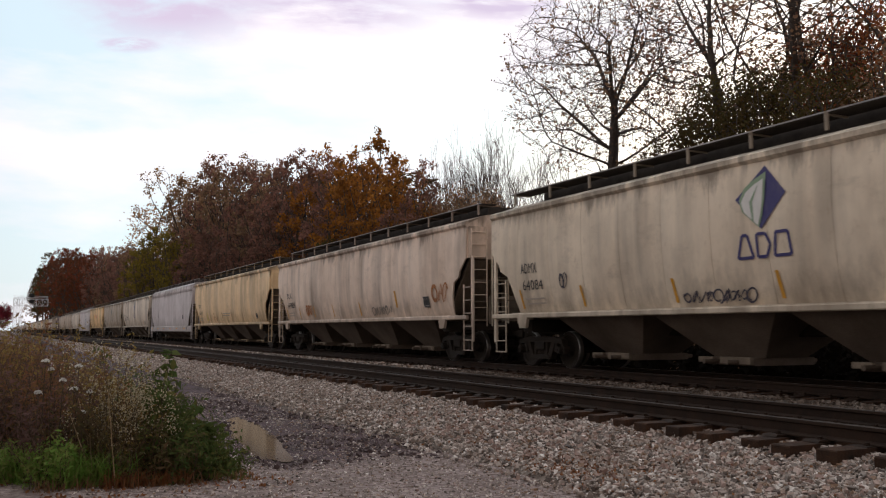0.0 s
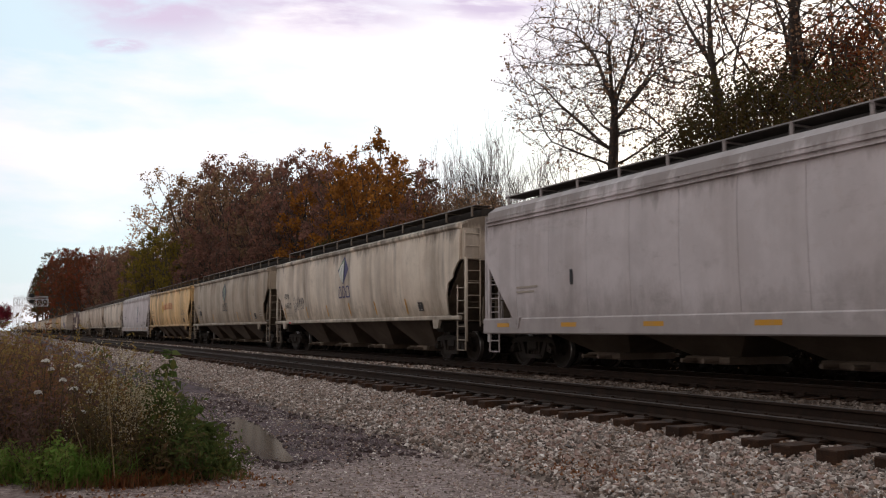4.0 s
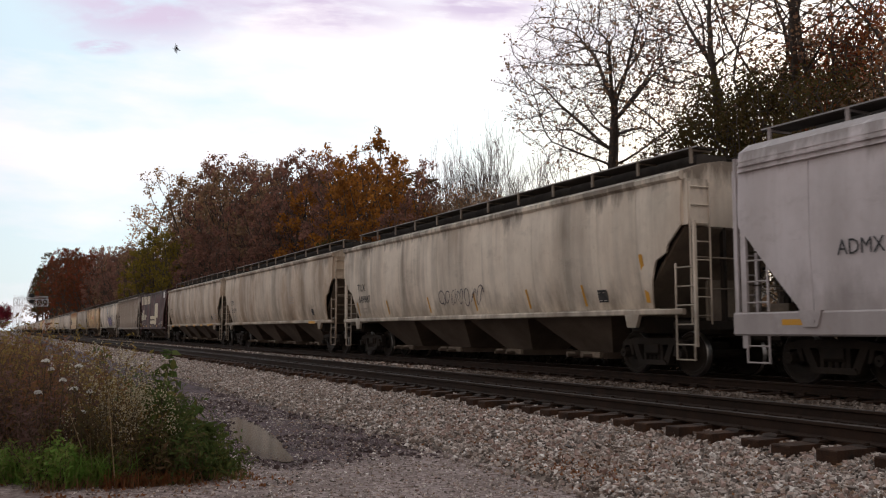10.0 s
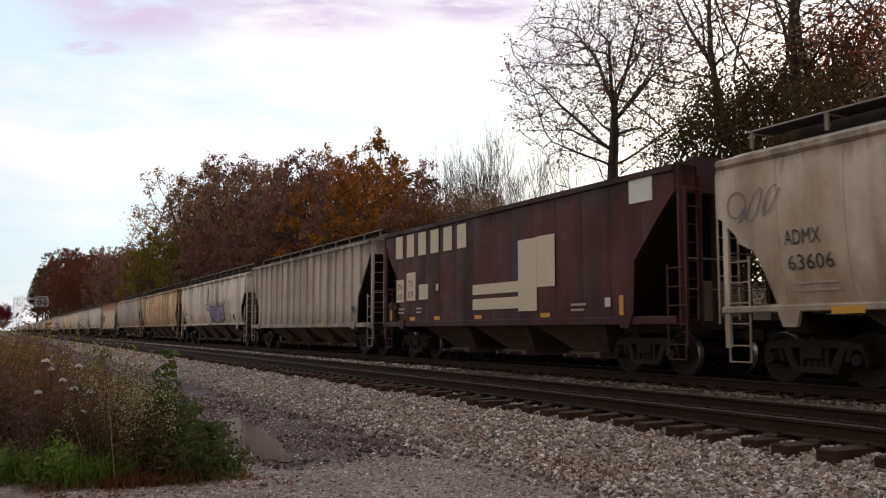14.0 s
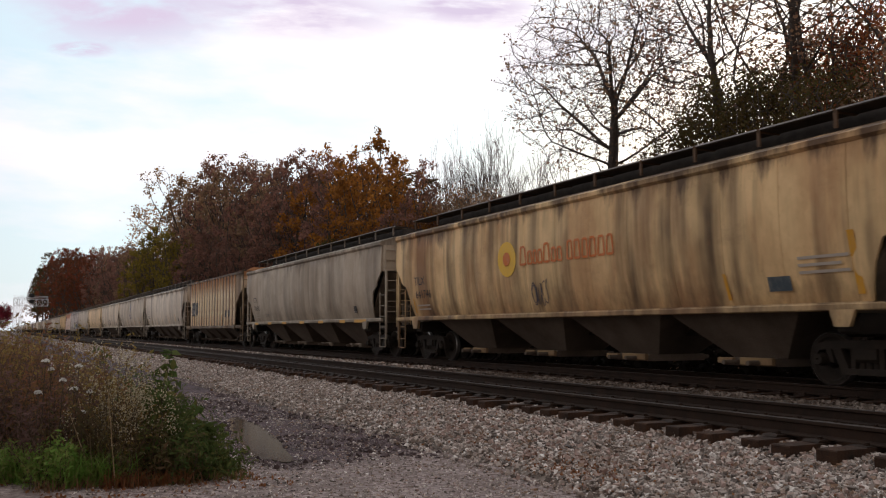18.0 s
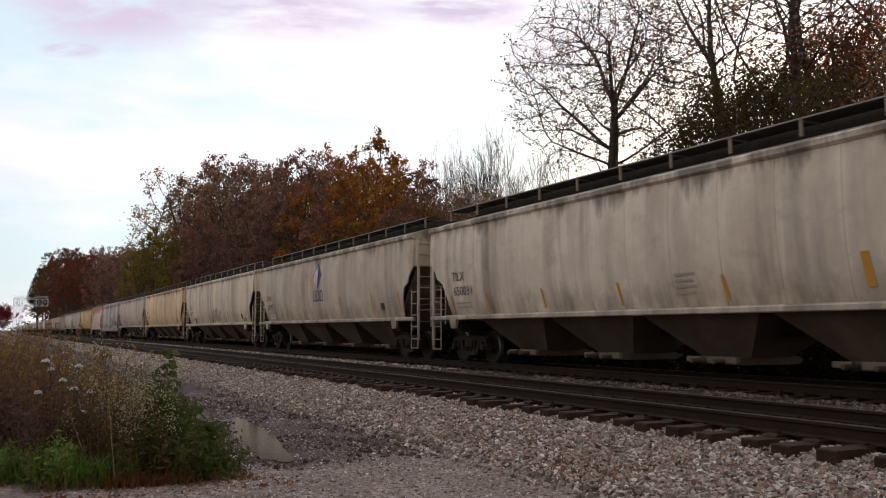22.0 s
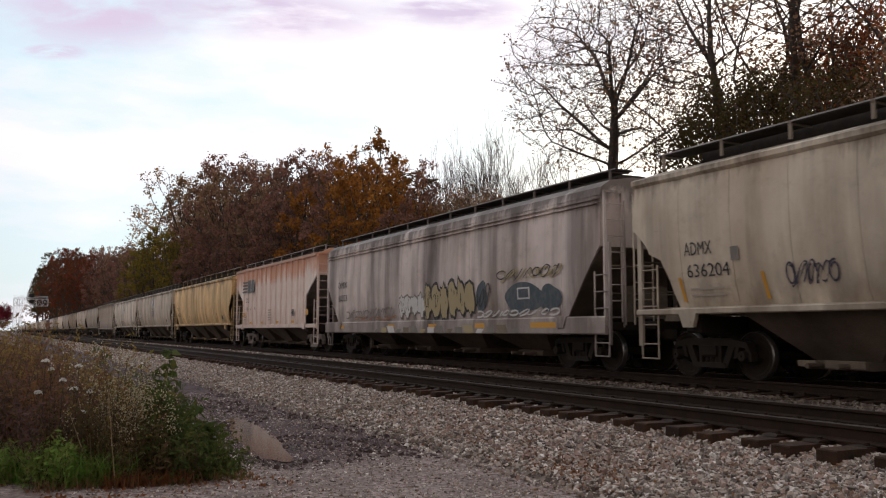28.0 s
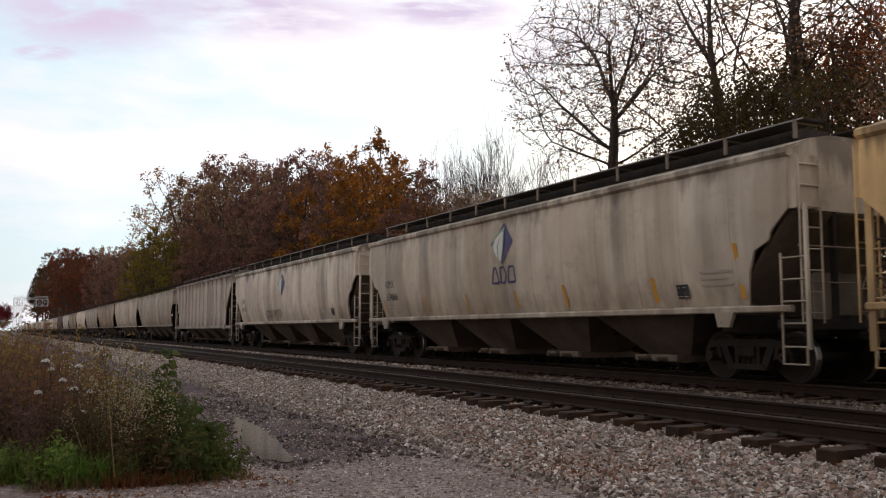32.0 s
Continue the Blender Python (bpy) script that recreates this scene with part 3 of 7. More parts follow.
def track(name, cx, rail_z, label):
    t = thing(name, label, "railway track", kind="structure")
    for s in (-0.7525, 0.7525):
        part("rail", Geo().prism(rail_outline(cx + s, rail_z - 0.004), -120, 1500), RUSTSTEEL, t, "rusty steel rail")
        part("rail_head", Geo().chamfer(cx + s - 0.034, cx + s + 0.034, -120, 1500, rail_z - 0.012, rail_z, 0.004), RAILHEAD, t, "worn grey rail head")
    tie = kept("tie", lambda: Geo().chamfer(-1.30, 1.30, -0.115, 0.115, -0.17, 0, 0.012))
    plate = kept("tie_plate", lambda: Geo().hull8([(-0.2, -0.1, 0), (0.2, -0.1, 0), (0.2, 0.1, 0), (-0.2, 0.1, 0), (-0.17, -0.1, 0.022), (0.17, -0.1, 0.022), (0.17, 0.1, 0.022), (-0.17, 0.1, 0.022)])
                 .box(-0.13, -0.09, -0.06, -0.03, 0.02, 0.05).box(0.09, 0.13, 0.03, 0.06, 0.02, 0.05))
    rng, rest = np.random.default_rng(int(cx * 10)), Geo()
    for k in range(0, 1100):
        y = 2.6 + k * TIE_STEP
        dx, dz, rz = rng.normal(0, 0.05), rng.normal(0, 0.010), rng.normal(0, 1.2)
        if k < 110:
            part("tie", tie, TIEWOOD, t, at=pose(cx + dx, y, rail_z - 0.188 + dz, 0, 0, rz))
            if k < 60:
                for s in (-0.7525, 0.7525):
                    part("tie_plate", plate, RUSTSTEEL, t, at=pose(cx + s, y, rail_z - 0.186, 0, 0, 0))
        else:
            rest.box(cx - 1.30 + dx, cx + 1.30 + dx, y - 0.115, y + 0.115, rail_z - 0.35, rail_z - 0.188 + dz)
    part("ties", rest, TIEWOOD, t)["kind"] = "stuff"
    return t


track("track_1", NEAR_X, NEAR_Z, "empty railway track, rusty rails on dark wooden ties")
track("track_2", FAR_X, RAIL_Z, "railway track under the freight train, wooden ties")

# ---------------------------------------------------------------- lettering, made while the scene is small
GLYPHS = {}


def lettering(text):
    """The flat mesh of a line of text: its points and faces, from the left end of its base line, cap height 1."""
    if text not in GLYPHS:
        cu = bpy.data.curves.new("text", "FONT")
        cu.body, cu.size, cu.resolution_u = text, 1.0, 2
        ob = bpy.data.objects.new("text", cu)
        me = bpy.data.meshes.new_from_object(ob)
        co = [(v.co.x, v.co.y) for v in me.vertices]
        x0, x1 = min(x for x, _ in co), max(x for x, _ in co)
        y1 = max(y for _, y in co)
        GLYPHS[text] = ([((x - x0) / (x1 - x0), y / y1) for x, y in co], [tuple(q.vertices) for q in me.polygons])
        bpy.data.objects.remove(ob)
        bpy.data.curves.remove(cu)
        bpy.data.meshes.remove(me)
    return GLYPHS[text]


# ---------------------------------------------------------------- freight cars
# Car space: y towards the car's rear, x away from the camera's side, z above the rail head.
STYLES = {
    "curved": dict(top=3.98, sill=(1.24, 1.36), notch=((0, 2.99), (0.40, 2.63), (0.45, 2.48), (0.79, 2.33), (0.97, 1.96), (1.07, 1.59), (1.12, 1.36)), bulge=0.075, panels=14, ribs=False),
    "smooth": dict(top=3.98, sill=(0.84, 1.25), notch=((0, 2.80), (0.10, 2.70), (1.24, 1.34), (1.30, 1.25)), bulge=0.05, panels=12, ribs=False),
    "ribbed": dict(top=4.18, sill=(1.05, 1.22), notch=((0, 3.70), (0.12, 3.60), (1.30, 2.20), (1.36, 1.22)), bulge=0.0, panels=15, ribs=True),
    "plain": dict(top=4.18, sill=(1.05, 1.22), notch=((0, 3.70), (0.12, 3.60), (1.30, 2.40), (1.36, 1.22)), bulge=0.0, panels=14, ribs=False),
    "shallow": dict(top=4.18, sill=(1.05, 1.22), notch=((0, 3.30), (0.12, 3.22), (1.46, 2.45), (1.52, 1.22)), bulge=0.0, panels=15, ribs=True),
}


# half width of the curved cars at heights above the rail: drawn in towards the sill
CURVE = ((1.20, 1.33), (1.36, 1.37), (1.60, 1.445), (1.90, 1.515), (2.25, 1.565), (2.70, 1.60), (3.10, 1.61), (3.55, 1.60), (4.00, 1.565))


def side_x(style, z):
    s = STYLES[style]
    if style == "curved":
        for (z0, x0), (z1, x1) in zip(CURVE, CURVE[1:]):
            if z <= z1:
                return x0 + (x1 - x0) * max(z - z0, 0) / (z1 - z0)
        return CURVE[-1][1]
    return 1.52 + s["bulge"] * math.sin(math.pi * min(max((z - 1.2) / (s["top"] - 1.2), 0), 1))


def low_edge(style, d):
    """Height of the side sheet's lower edge, d metres from the end of the body."""
    n = STYLES[style]["notch"]
    for (d0, z0), (d1, z1) in zip(n, n[1:]):
        if d <= d1:
            return z0 + (z1 - z0) * (d - d0) / (d1 - d0)
    return n[-1][1]


def panel_geo(style, length, y0, y1):
    """One side sheet panel, bowed a little, with its thickness."""
    stops = {y0, y1, (y0 + y1) / 2, y0 + 0.25 * (y1 - y0), y0 + 0.75 * (y1 - y0)}
    for d, _ in STYLES[style]["notch"]:
        for y in (length / 2 - d, d - length / 2):
            if y0 < y < y1:
                stops.add(y)
    ys, nz, top = sorted(stops), 13, STYLES[style]["top"]
    pillow = 0.0 if STYLES[style]["ribs"] else 0.016
    face, back = [], []
    for y in ys:
        lo, row = low_edge(style, length / 2 - abs(y)), []
        for i in range(nz):
            z = lo + (top - lo) * i / (nz - 1)
            row.append((-side_x(style, z) - pillow * math.sin(math.pi * (y - y0) / (y1 - y0)), y, z))
        face.append(row)
        back.append([(x + 0.045, y, z) for x, y, z in row])
    g = Geo().quadgrid(face)
    g.quadgrid(list(reversed(back)))
    edge = lambda a, b: g.quadgrid([a, b])
    edge(back[0], face[0]), edge(face[-1], back[-1])
    edge([r[0] for r in face], [r[0] for r in back])
    edge([r[-1] for r in back], [r[-1] for r in face])
    return g


def wheel_mesh(s):
    """One wheel turned about x: flange, bright tread, rim, dished plate and hub, closed on both faces."""
    rings = [(0.64, 0.10), (0.64, 0.34), (0.655, 0.40), (0.65, 0.452), (0.665, 0.458), (0.685, 0.459), (0.79, 0.456), (0.805, 0.442), (0.805, 0.375), (0.775, 0.34), (0.745, 0.16), (0.83, 0.13), (0.83, 0.09)]
    g, n = Geo(), 28
    g.quadgrid([[(s * x, r * math.cos(2 * math.pi * k / n), r * math.sin(2 * math.pi * k / n)) for k in range(n + 1)] for x, r in rings])
    me = g.mesh("wheel")
    me.materials.append(TREAD)
    me.polygons.foreach_set("material_index", [1 if i // n in (5, 6) else 0 for i in range(len(g.f))])
    return me


def axle_geo():
    g = Geo()
    xs = [(-1.15, 0.02), (-1.15, 0.09), (-1.00, 0.115), (-0.99, 0.08), (-0.6, 0.085), (0.6, 0.085), (0.99, 0.08), (1.00, 0.115), (1.15, 0.09), (1.15, 0.02)]
    return g.quadgrid([[(x, r * math.cos(0.5236 * k), r * math.sin(0.5236 * k)) for k in range(13)] for x, r in xs])


def side_frame_geo():
    g = Geo()
    g.slab([(-1.02, 0.60), (-0.95, 0.72), (-0.5, 0.78), (0.5, 0.78), (0.95, 0.72), (1.02, 0.60), (0.55, 0.64), (-0.55, 0.64)], -0.09, 0.09)
    for s in (-1, 1):
        g.slab([(s * 0.98, 0.62), (s * 1.06, 0.50), (s * 1.06, 0.36), (s * 1.00, 0.36), (s * 1.00, 0.52), (s * 0.9, 0.60)], -0.08, 0.08)
        g.slab([(s * 0.78, 0.66), (s * 0.70, 0.42), (s * 0.62, 0.40), (s * 0.68, 0.66)], -0.08, 0.08)
        g.slab([(s * 0.66, 0.66), (s * 0.50, 0.66), (s * 0.30, 0.24), (s * 0.46, 0.22)], -0.08, 0.08)
        g.slab([(s * 0.30, 0.64), (s * 0.22, 0.64), (s * 0.22, 0.30), (s * 0.30, 0.30)], -0.07, 0.07)
    g.slab([(-0.46, 0.22), (0.46, 0.22), (0.40, 0.32), (-0.40, 0.32)], -0.11, 0.11)
    return g


def spring_geo():
    """One coil spring of a truck, turned about its upright axis."""
    rings = [(0.02, 0.30)] + [(0.060 if k % 2 else 0.046, 0.30 + 0.025 * k) for k in range(13)] + [(0.02, 0.60)]
    return Geo().quadgrid([[(r * math.cos(math.pi * q / 4), r * math.sin(math.pi * q / 4), z) for q in range(9)] for r, z in rings])


WHEELS = []


def wheels_on(t, s):
    """One axle with its two wheels under a truck; all three turn together."""
    for key, make in (("wheel", lambda: wheel_mesh(-1)), ("far_wheel", lambda: wheel_mesh(1))):
        if key not in SHELF:
            SHELF[key] = make()
        WHEELS.append((part("wheel", SHELF[key], UNDER, t, "dark wheel with bright worn tread", pose(0, s * 0.889, 0.457)), s))
    WHEELS.append((part("axle", kept("axle", axle_geo), UNDER, t, at=pose(0, s * 0.889, 0.457)), s))


def truck(car, y, dark):
    t = part("truck", kept("truck", lambda: Geo().chamfer(-1.1, 1.1, -0.2, 0.2, 0.42, 0.68, 0.05).box(-0.3, 0.3, -0.3, 0.3, 0.66, 0.85)), UNDER, car, "sooty cast steel truck", pose(0, y, 0))
    for s in (-1, 1):
        part("side_frame", kept("side_frame", side_frame_geo), dark, t, at=pose(s * 0.99, 0, 0))
        for y1 in (-0.13, 0.0, 0.13):
            part("spring", kept("spring", spring_geo, True), dark, t, at=pose(s * 0.99, y1, 0))
        wheels_on(t, s)
    return t


def ladder(car, body, tall, at, flip, near):
    """Corner ladder: a stout post, a thin stringer, rungs and a step hung below the sill."""
    f = -1 if flip else 1
    post = part("ladder", kept(("ladder", tall, flip), lambda: Geo().box(-0.03, 0.03, min((-0.16 if f > 0 else -0.10) * f, -0.04 * f), max((-0.16 if f > 0 else -0.10) * f, -0.04 * f), 0.62, tall)), body, car, at=at)
    if near:
        part("stringer", kept(("stringer", flip), lambda: Geo().tube((0, -0.62 * f, 0.36), (0, -0.62 * f, 2.25), 0.022)), body, post)
        part("stringer", kept(("step_stringer", flip), lambda: Geo().tube((0, -0.12 * f, 0.36), (0, -0.12 * f, 0.66), 0.022)), body, post)
        for z in (0.37, 0.66, 1.05, 1.42, 1.79, 2.16):
            part("rung", kept(("rung", flip), lambda: Geo().tube((0, -0.10 * f, 0), (0, -0.62 * f, 0), 0.017)), body, post, at=pose(0, 0, z))


def bay_geo(l0, l1, w0, w1, z0, z1):
    return Geo().hull8([(-w1, -l1, z1), (w1, -l1, z1), (w1, l1, z1), (-w1, l1, z1), (-w0, -l0, z0), (w0, -l0, z0), (w0, l0, z0), (-w0, l0, z0)])


def end_geo(style, length):
    """Upper end sheet with the slope sheet that runs down from it under the body, at the rear end."""
    top, e = STYLES[style]["top"], length / 2
    z0 = STYLES[style]["notch"][0][1]
    lower = [(side_x(style, z0 + (top - z0) * k / 4) - 0.02, z0 + (top - z0) * k / 4) for k in range(5)]
    return Geo().prism([(-x, z) for x, z in reversed(lower)] + lower + [(0.95, top + 0.28), (-0.95, top + 0.28)], e - 0.06, e - 0.005)


def slope_geo(style, length):
    e, z0 = length / 2, STYLES[style]["notch"][0][1]
    n = STYLES[style]["notch"]
    run = 1.9 if style in ("curved", "smooth") else (z0 - 1.25) * n[2][0] / (z0 - n[2][1])
    w = side_x(style, 1.25) - 0.06
    return Geo().hull8([(-w, e - run, 1.25), (w, e - run, 1.25), (w, e - run + 0.08, 1.22), (-w, e - run + 0.08, 1.22),
                        (-1.46, e - 0.06, z0 + 0.03), (1.46, e - 0.06, z0 + 0.03), (1.46, e - 0.02, z0 - 0.03), (-1.46, e - 0.02, z0 - 0.03)])


def roof_outline(style):
    t = STYLES[style]["top"]
    half = {"curved": [(1.56, t - 0.02), (1.58, t + 0.07), (1.0, t + 0.27), (0.5, t + 0.36)],
            "smooth": [(1.54, t - 0.02), (1.50, t + 0.16), (1.25, t + 0.33), (0.6, t + 0.43)],
            "ribbed": [(1.56, t - 0.02), (1.56, t + 0.06), (0.9, t + 0.20), (0.4, t + 0.24)]}[style if style in ("curved", "smooth") else "ribbed"]
    return half + [(-x, z) for x, z in reversed(half)]


END = {1: Matrix.Identity(4), -1: Matrix.Rotation(math.pi, 4, "Z")}


def freight_car(style, length, body, label, ribs=None, dark=None, upper=None, panels=None, boards=True):
    """A covered hopper car with all its parts; its far side is built like its near side."""
    s = STYLES[style]
    n = panels or s["panels"]
    dark = dark or UNDER
    car = thing("hopper_car", label, "freight car", "cars of the freight train")
    step = length / n
    for side in (1, -1):
        turn = END[side]
        for k in range(n):
            if side == -1 and 0 < k < n - 1:
                continue
            me = kept(("panel", style, length, n, k), lambda: panel_geo(style, length, -length / 2 + k * step + 0.005, -length / 2 + (k + 1) * step - 0.005), True)
            part("panel", me, body, car, at=turn)
        if side == -1:
            part("far_side_sheet", kept(("sheet", style, length, n), lambda: panel_geo(style, length, -length / 2 + step, length / 2 - step), True), body, car, at=turn)
        if s["ribs"]:
            for k in range(1, n):
                y = -length / 2 + k * step if style != "shallow" else -length / 2 + 1.75 + (k - 1) * (length - 3.5) / (n - 2)
                if side == 1:
                    lo = low_edge(style, length / 2 - abs(y))
                    part("rib", kept(("rib", round(lo, 2)), lambda: Geo().hull8([(-1.59, -0.065, lo), (-1.515, -0.085, lo), (-1.515, 0.085, lo), (-1.59, 0.065, lo), (-1.59, -0.065, s["top"]), (-1.515, -0.085, s["top"]), (-1.515, 0.085, s["top"]), (-1.59, 0.065, s["top"])])),
                         ribs or body, car, at=pose(0, y, 0))
        z0, z1 = s["sill"]
        if style == "curved":
            sill = lambda: Geo().chamfer(-1.60, -1.50, -length / 2 + 0.02, length / 2 - 0.02, z0, z1, 0.02)
            chord = lambda: Geo().prism([(-1.52, 3.87), (-1.60, 3.89), (-1.645, 3.94), (-1.645, 4.03), (-1.58, 4.07), (-1.52, 4.05)], -length / 2 - 0.02, length / 2 + 0.02)
        elif style == "smooth":
            sill = lambda: Geo().chamfer(-1.58, -1.48, -length / 2 - 0.15, length / 2 + 0.15, z0, z1, 0.03)
            up = 0.14
            chord = lambda: (Geo().prism([(-1.50, 3.60 + up), (-1.60, 3.62 + up), (-1.60, 3.65 + up), (-1.50, 3.67 + up)], -length / 2 + 0.05, length / 2 - 0.05)
                             .prism([(-1.50, 3.70 + up), (-1.59, 3.72 + up), (-1.59, 3.75 + up), (-1.50, 3.77 + up)], -length / 2 + 0.05, length / 2 - 0.05))
        else:
            sill = lambda: Geo().chamfer(-1.57, -1.47, -length / 2, length / 2, z0, z1, 0.015)
            chord = lambda: Geo().prism([(-1.50, 4.10), (-1.59, 4.11), (-1.59, 4.22), (-1.50, 4.23)], -length / 2, length / 2)
        part("side_sill", kept(("side_sill", style, length), sill), body, car, at=turn)
        if style == "curved":
            part("sill_ledge", kept(("sill_ledge", length), lambda: Geo().prism([(-1.33, 1.35), (-1.585, 1.345), (-1.58, 1.375), (-1.33, 1.385)], -length / 2 + 1.0, length / 2 - 1.0)), body, car, at=turn)
        part("top_chord", kept(("top_chord", style, length), chord), upper or body, car, at=turn)
        # the two ends: 1 is the rear
        part("end_sheet", kept(("end_sheet", style, length), lambda: end_geo(style, length)), ribs or body, car, at=turn)
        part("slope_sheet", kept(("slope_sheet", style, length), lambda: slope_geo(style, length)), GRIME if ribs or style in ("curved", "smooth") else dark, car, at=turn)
        e = length / 2
        part("end_platform", kept(("end_platform", length), lambda: Geo().chamfer(-1.45, 1.45, e - 0.45, e + 0.12, 0.95, 1.12, 0.03)), UNDER, car, at=turn)
        for x in (-0.5, 0.42):
            part("end_post", kept(("end_post", style), lambda: Geo().box(0, 0.08, -0.1, 0, 1.1, s["notch"][0][1])), UNDER, car, at=turn @ pose(x, e - 0.02, 0))
        for q in (-1, 1):
            part("jacking_pad", kept(("jacking_pad", length, q), lambda: Geo().slab([(e - 1.78, 1.26), (e - 1.70, 0.99), (e - 1.42, 0.99), (e - 1.30, 1.26)], q * 1.57 - 0.04, q * 1.57 + 0.04).tube((q * 1.57 - 0.05, e - 1.62, 1.09), (q * 1.57 + 0.05, e - 1.62, 1.09), 0.035, sides=8)), body, car, at=turn)
        part("bolster", kept(("bolster", length), lambda: Geo().chamfer(-1.45, 1.45, e - 1.75, e - 1.35, 0.88, 1.2, 0.04)), UNDER, car, at=turn)
        q = 1 if style == "curved" else 0
        for hand in ((-1, 1) if side == -1 else (-1,)):
            cage = part("end_cage", kept(("end_cage", style, hand), lambda: end_cage_geo(style, hand, q)), body, car, at=turn @ pose(0, e, 0))
            part("grab_ladder", kept(("grab_ladder", style, hand), lambda: grab_ladder_geo(style, hand)), body, cage, at=pose(0, 0, 0))
        part("cross_rail", kept(("cross_rail", style), lambda: Geo().tube((-1.45, 0.06, 2.36), (1.45, 0.06, 2.36), 0.02).tube((-1.45, 0.06, 1.75), (1.45, 0.06, 1.75), 0.016)), GRIME, car, at=turn @ pose(0, e, 0))
        part("end_plate", kept("end_plate", lambda: Geo().chamfer(-0.62, 0.62, -0.42, -0.36, 1.10, 1.95, 0.05).box(-0.80, -0.62, -0.40, 0.02, 1.10, 1.42)), GRIME, car, "grimy plate over the end platform", at=turn @ pose(0, e, 0))
        part("coupler", kept(("coupler", length), lambda: Geo().box(-0.08, 0.08, e - 0.3, e + 0.45, 0.78, 0.92).chamfer(-0.16, 0.16, e + 0.4, e + 0.69, 0.70, 1.0, 0.05)), UNDER, car, "black knuckle coupler", turn)
        tall = s["notch"][0][1] + 0.05
        ladder(car, body, tall, turn @ pose(-1.53, e, 0), False, side == 1)
        ladder(car, body, tall, turn @ pose(-1.53, -e - 0.36, 0), True, side == 1)
        truck(car, side * (e - 1.55), dark)
    part("roof", kept(("roof", style, length), lambda: Geo().prism(roof_outline(style), -length / 2 + 0.01, length / 2 - 0.01)), upper or body, car)
    rz = s["top"] + {"curved": 0.64, "smooth": 0.62, "ribbed": 0.44, "plain": 0.44, "shallow": 0.44}[style]
    if boards:
        part("hatch", kept(("hatch", style, length), lambda: Geo().chamfer(-0.42, 0.42, -length / 2 + 0.8, length / 2 - 0.8, s["top"] + 0.2, rz + 0.03, 0.03)), GRATE, car, "dark trough hatch cover")
        for side in (1, -1):
            part("running_board", kept(("running_board", style, length), lambda: Geo().box(-1.02, -0.50, -length / 2 + 0.12, length / 2 - 0.12, rz - 0.03, rz)), GRATE, car, "dark open-grid running board", END[side])
        part("board_edge", kept(("board_edge", style, length), lambda: Geo().box(-1.035, -1.015, -length / 2 + 0.12, length / 2 - 0.12, rz - 0.012, rz + 0.012)), GALV, car, "pale galvanised edge bar")
        m = int(length / 1.6)
        for k in range(m + 1):
            y = -length / 2 + 0.3 + (length - 0.6) * k / m
            part("post", kept(("post", style), lambda: Geo().box(-1.04, -1.0, -0.035, 0.035, rz - 0.32, rz + 0.01).box(-1.04, -0.5, -0.02, 0.02, rz - 0.06, rz - 0.03)), GALV if upper else body, car, at=pose(0, y, 0))
    part("centre_sill", kept(("centre_sill", length), lambda: Geo().chamfer(-0.22, 0.22, -length / 2, length / 2, 0.82, 1.2, 0.04)), UNDER, car)
    bays = 4 if length > 16 else 3
    span = length - 5.0
    for k in range(bays):
        y = -span / 2 + span * (k + 0.5) / bays
        l0 = span / bays / 2 - 0.02
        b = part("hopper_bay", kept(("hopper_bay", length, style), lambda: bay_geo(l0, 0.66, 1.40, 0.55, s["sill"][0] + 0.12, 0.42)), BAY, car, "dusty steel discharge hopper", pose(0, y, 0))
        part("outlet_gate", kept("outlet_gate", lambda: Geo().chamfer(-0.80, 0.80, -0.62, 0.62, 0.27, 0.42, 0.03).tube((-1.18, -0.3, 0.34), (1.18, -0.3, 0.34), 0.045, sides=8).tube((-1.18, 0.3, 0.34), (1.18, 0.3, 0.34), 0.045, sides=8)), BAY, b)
        if style == "curved":
            part("gate_frame", kept("gate_frame", lambda: Geo().chamfer(-0.90, -0.82, -0.62, 0.16, 0.29, 0.43, 0.015).chamfer(-0.90, -0.82, 0.36, 0.74, 0.31, 0.42, 0.015)), body if body in (YELLOW, BUFF, SOOTY) else GRIME, b, "painted gate frame, dusty")
    part("brake_cylinder", kept("brake_cylinder", lambda: Geo().tube((-0.5, -0.9, 1.35), (-0.5, -0.2, 1.35), 0.14, sides=10)), UNDER, car, at=pose(0, length / 2 - 0.1, 0))
    brake_wheel(car, length)
    return car


def end_cage_geo(style, hand, plated):
    """The guard over the end ladder at one corner: a plate that stands off the end sheet, with its brackets."""
    z0, z1 = STYLES[style]["notch"][0][1], STYLES[style]["top"] - 0.08
    x0, x1 = sorted((hand * 1.53, hand * 1.00))
    if plated:
        # a shallow trough in plan, drawn out upwards
        g = Geo().prism([(x0, -0.02), (x0, 0.125), (x1, 0.125), (x1, -0.02), (x1 - 0.03, -0.02), (x1 - 0.03, 0.10), (x0 + 0.03, 0.10), (x0 + 0.03, -0.02)], z0, z1)
        g.v = [(x, z, y) for x, y, z in g.v]
        g.f = [tuple(reversed(f)) for f in g.f]
        return g
    return Geo().prism([(x0, 1.0), (x0 + 0.05, 1.0), (x0 + 0.05, z1 + 0.10), (x1 - 0.05, z1 + 0.10), (x1 - 0.05, 1.0), (x1, 1.0), (x1, z1 + 0.15), (x0, z1 + 0.15)], 0.06, 0.12)


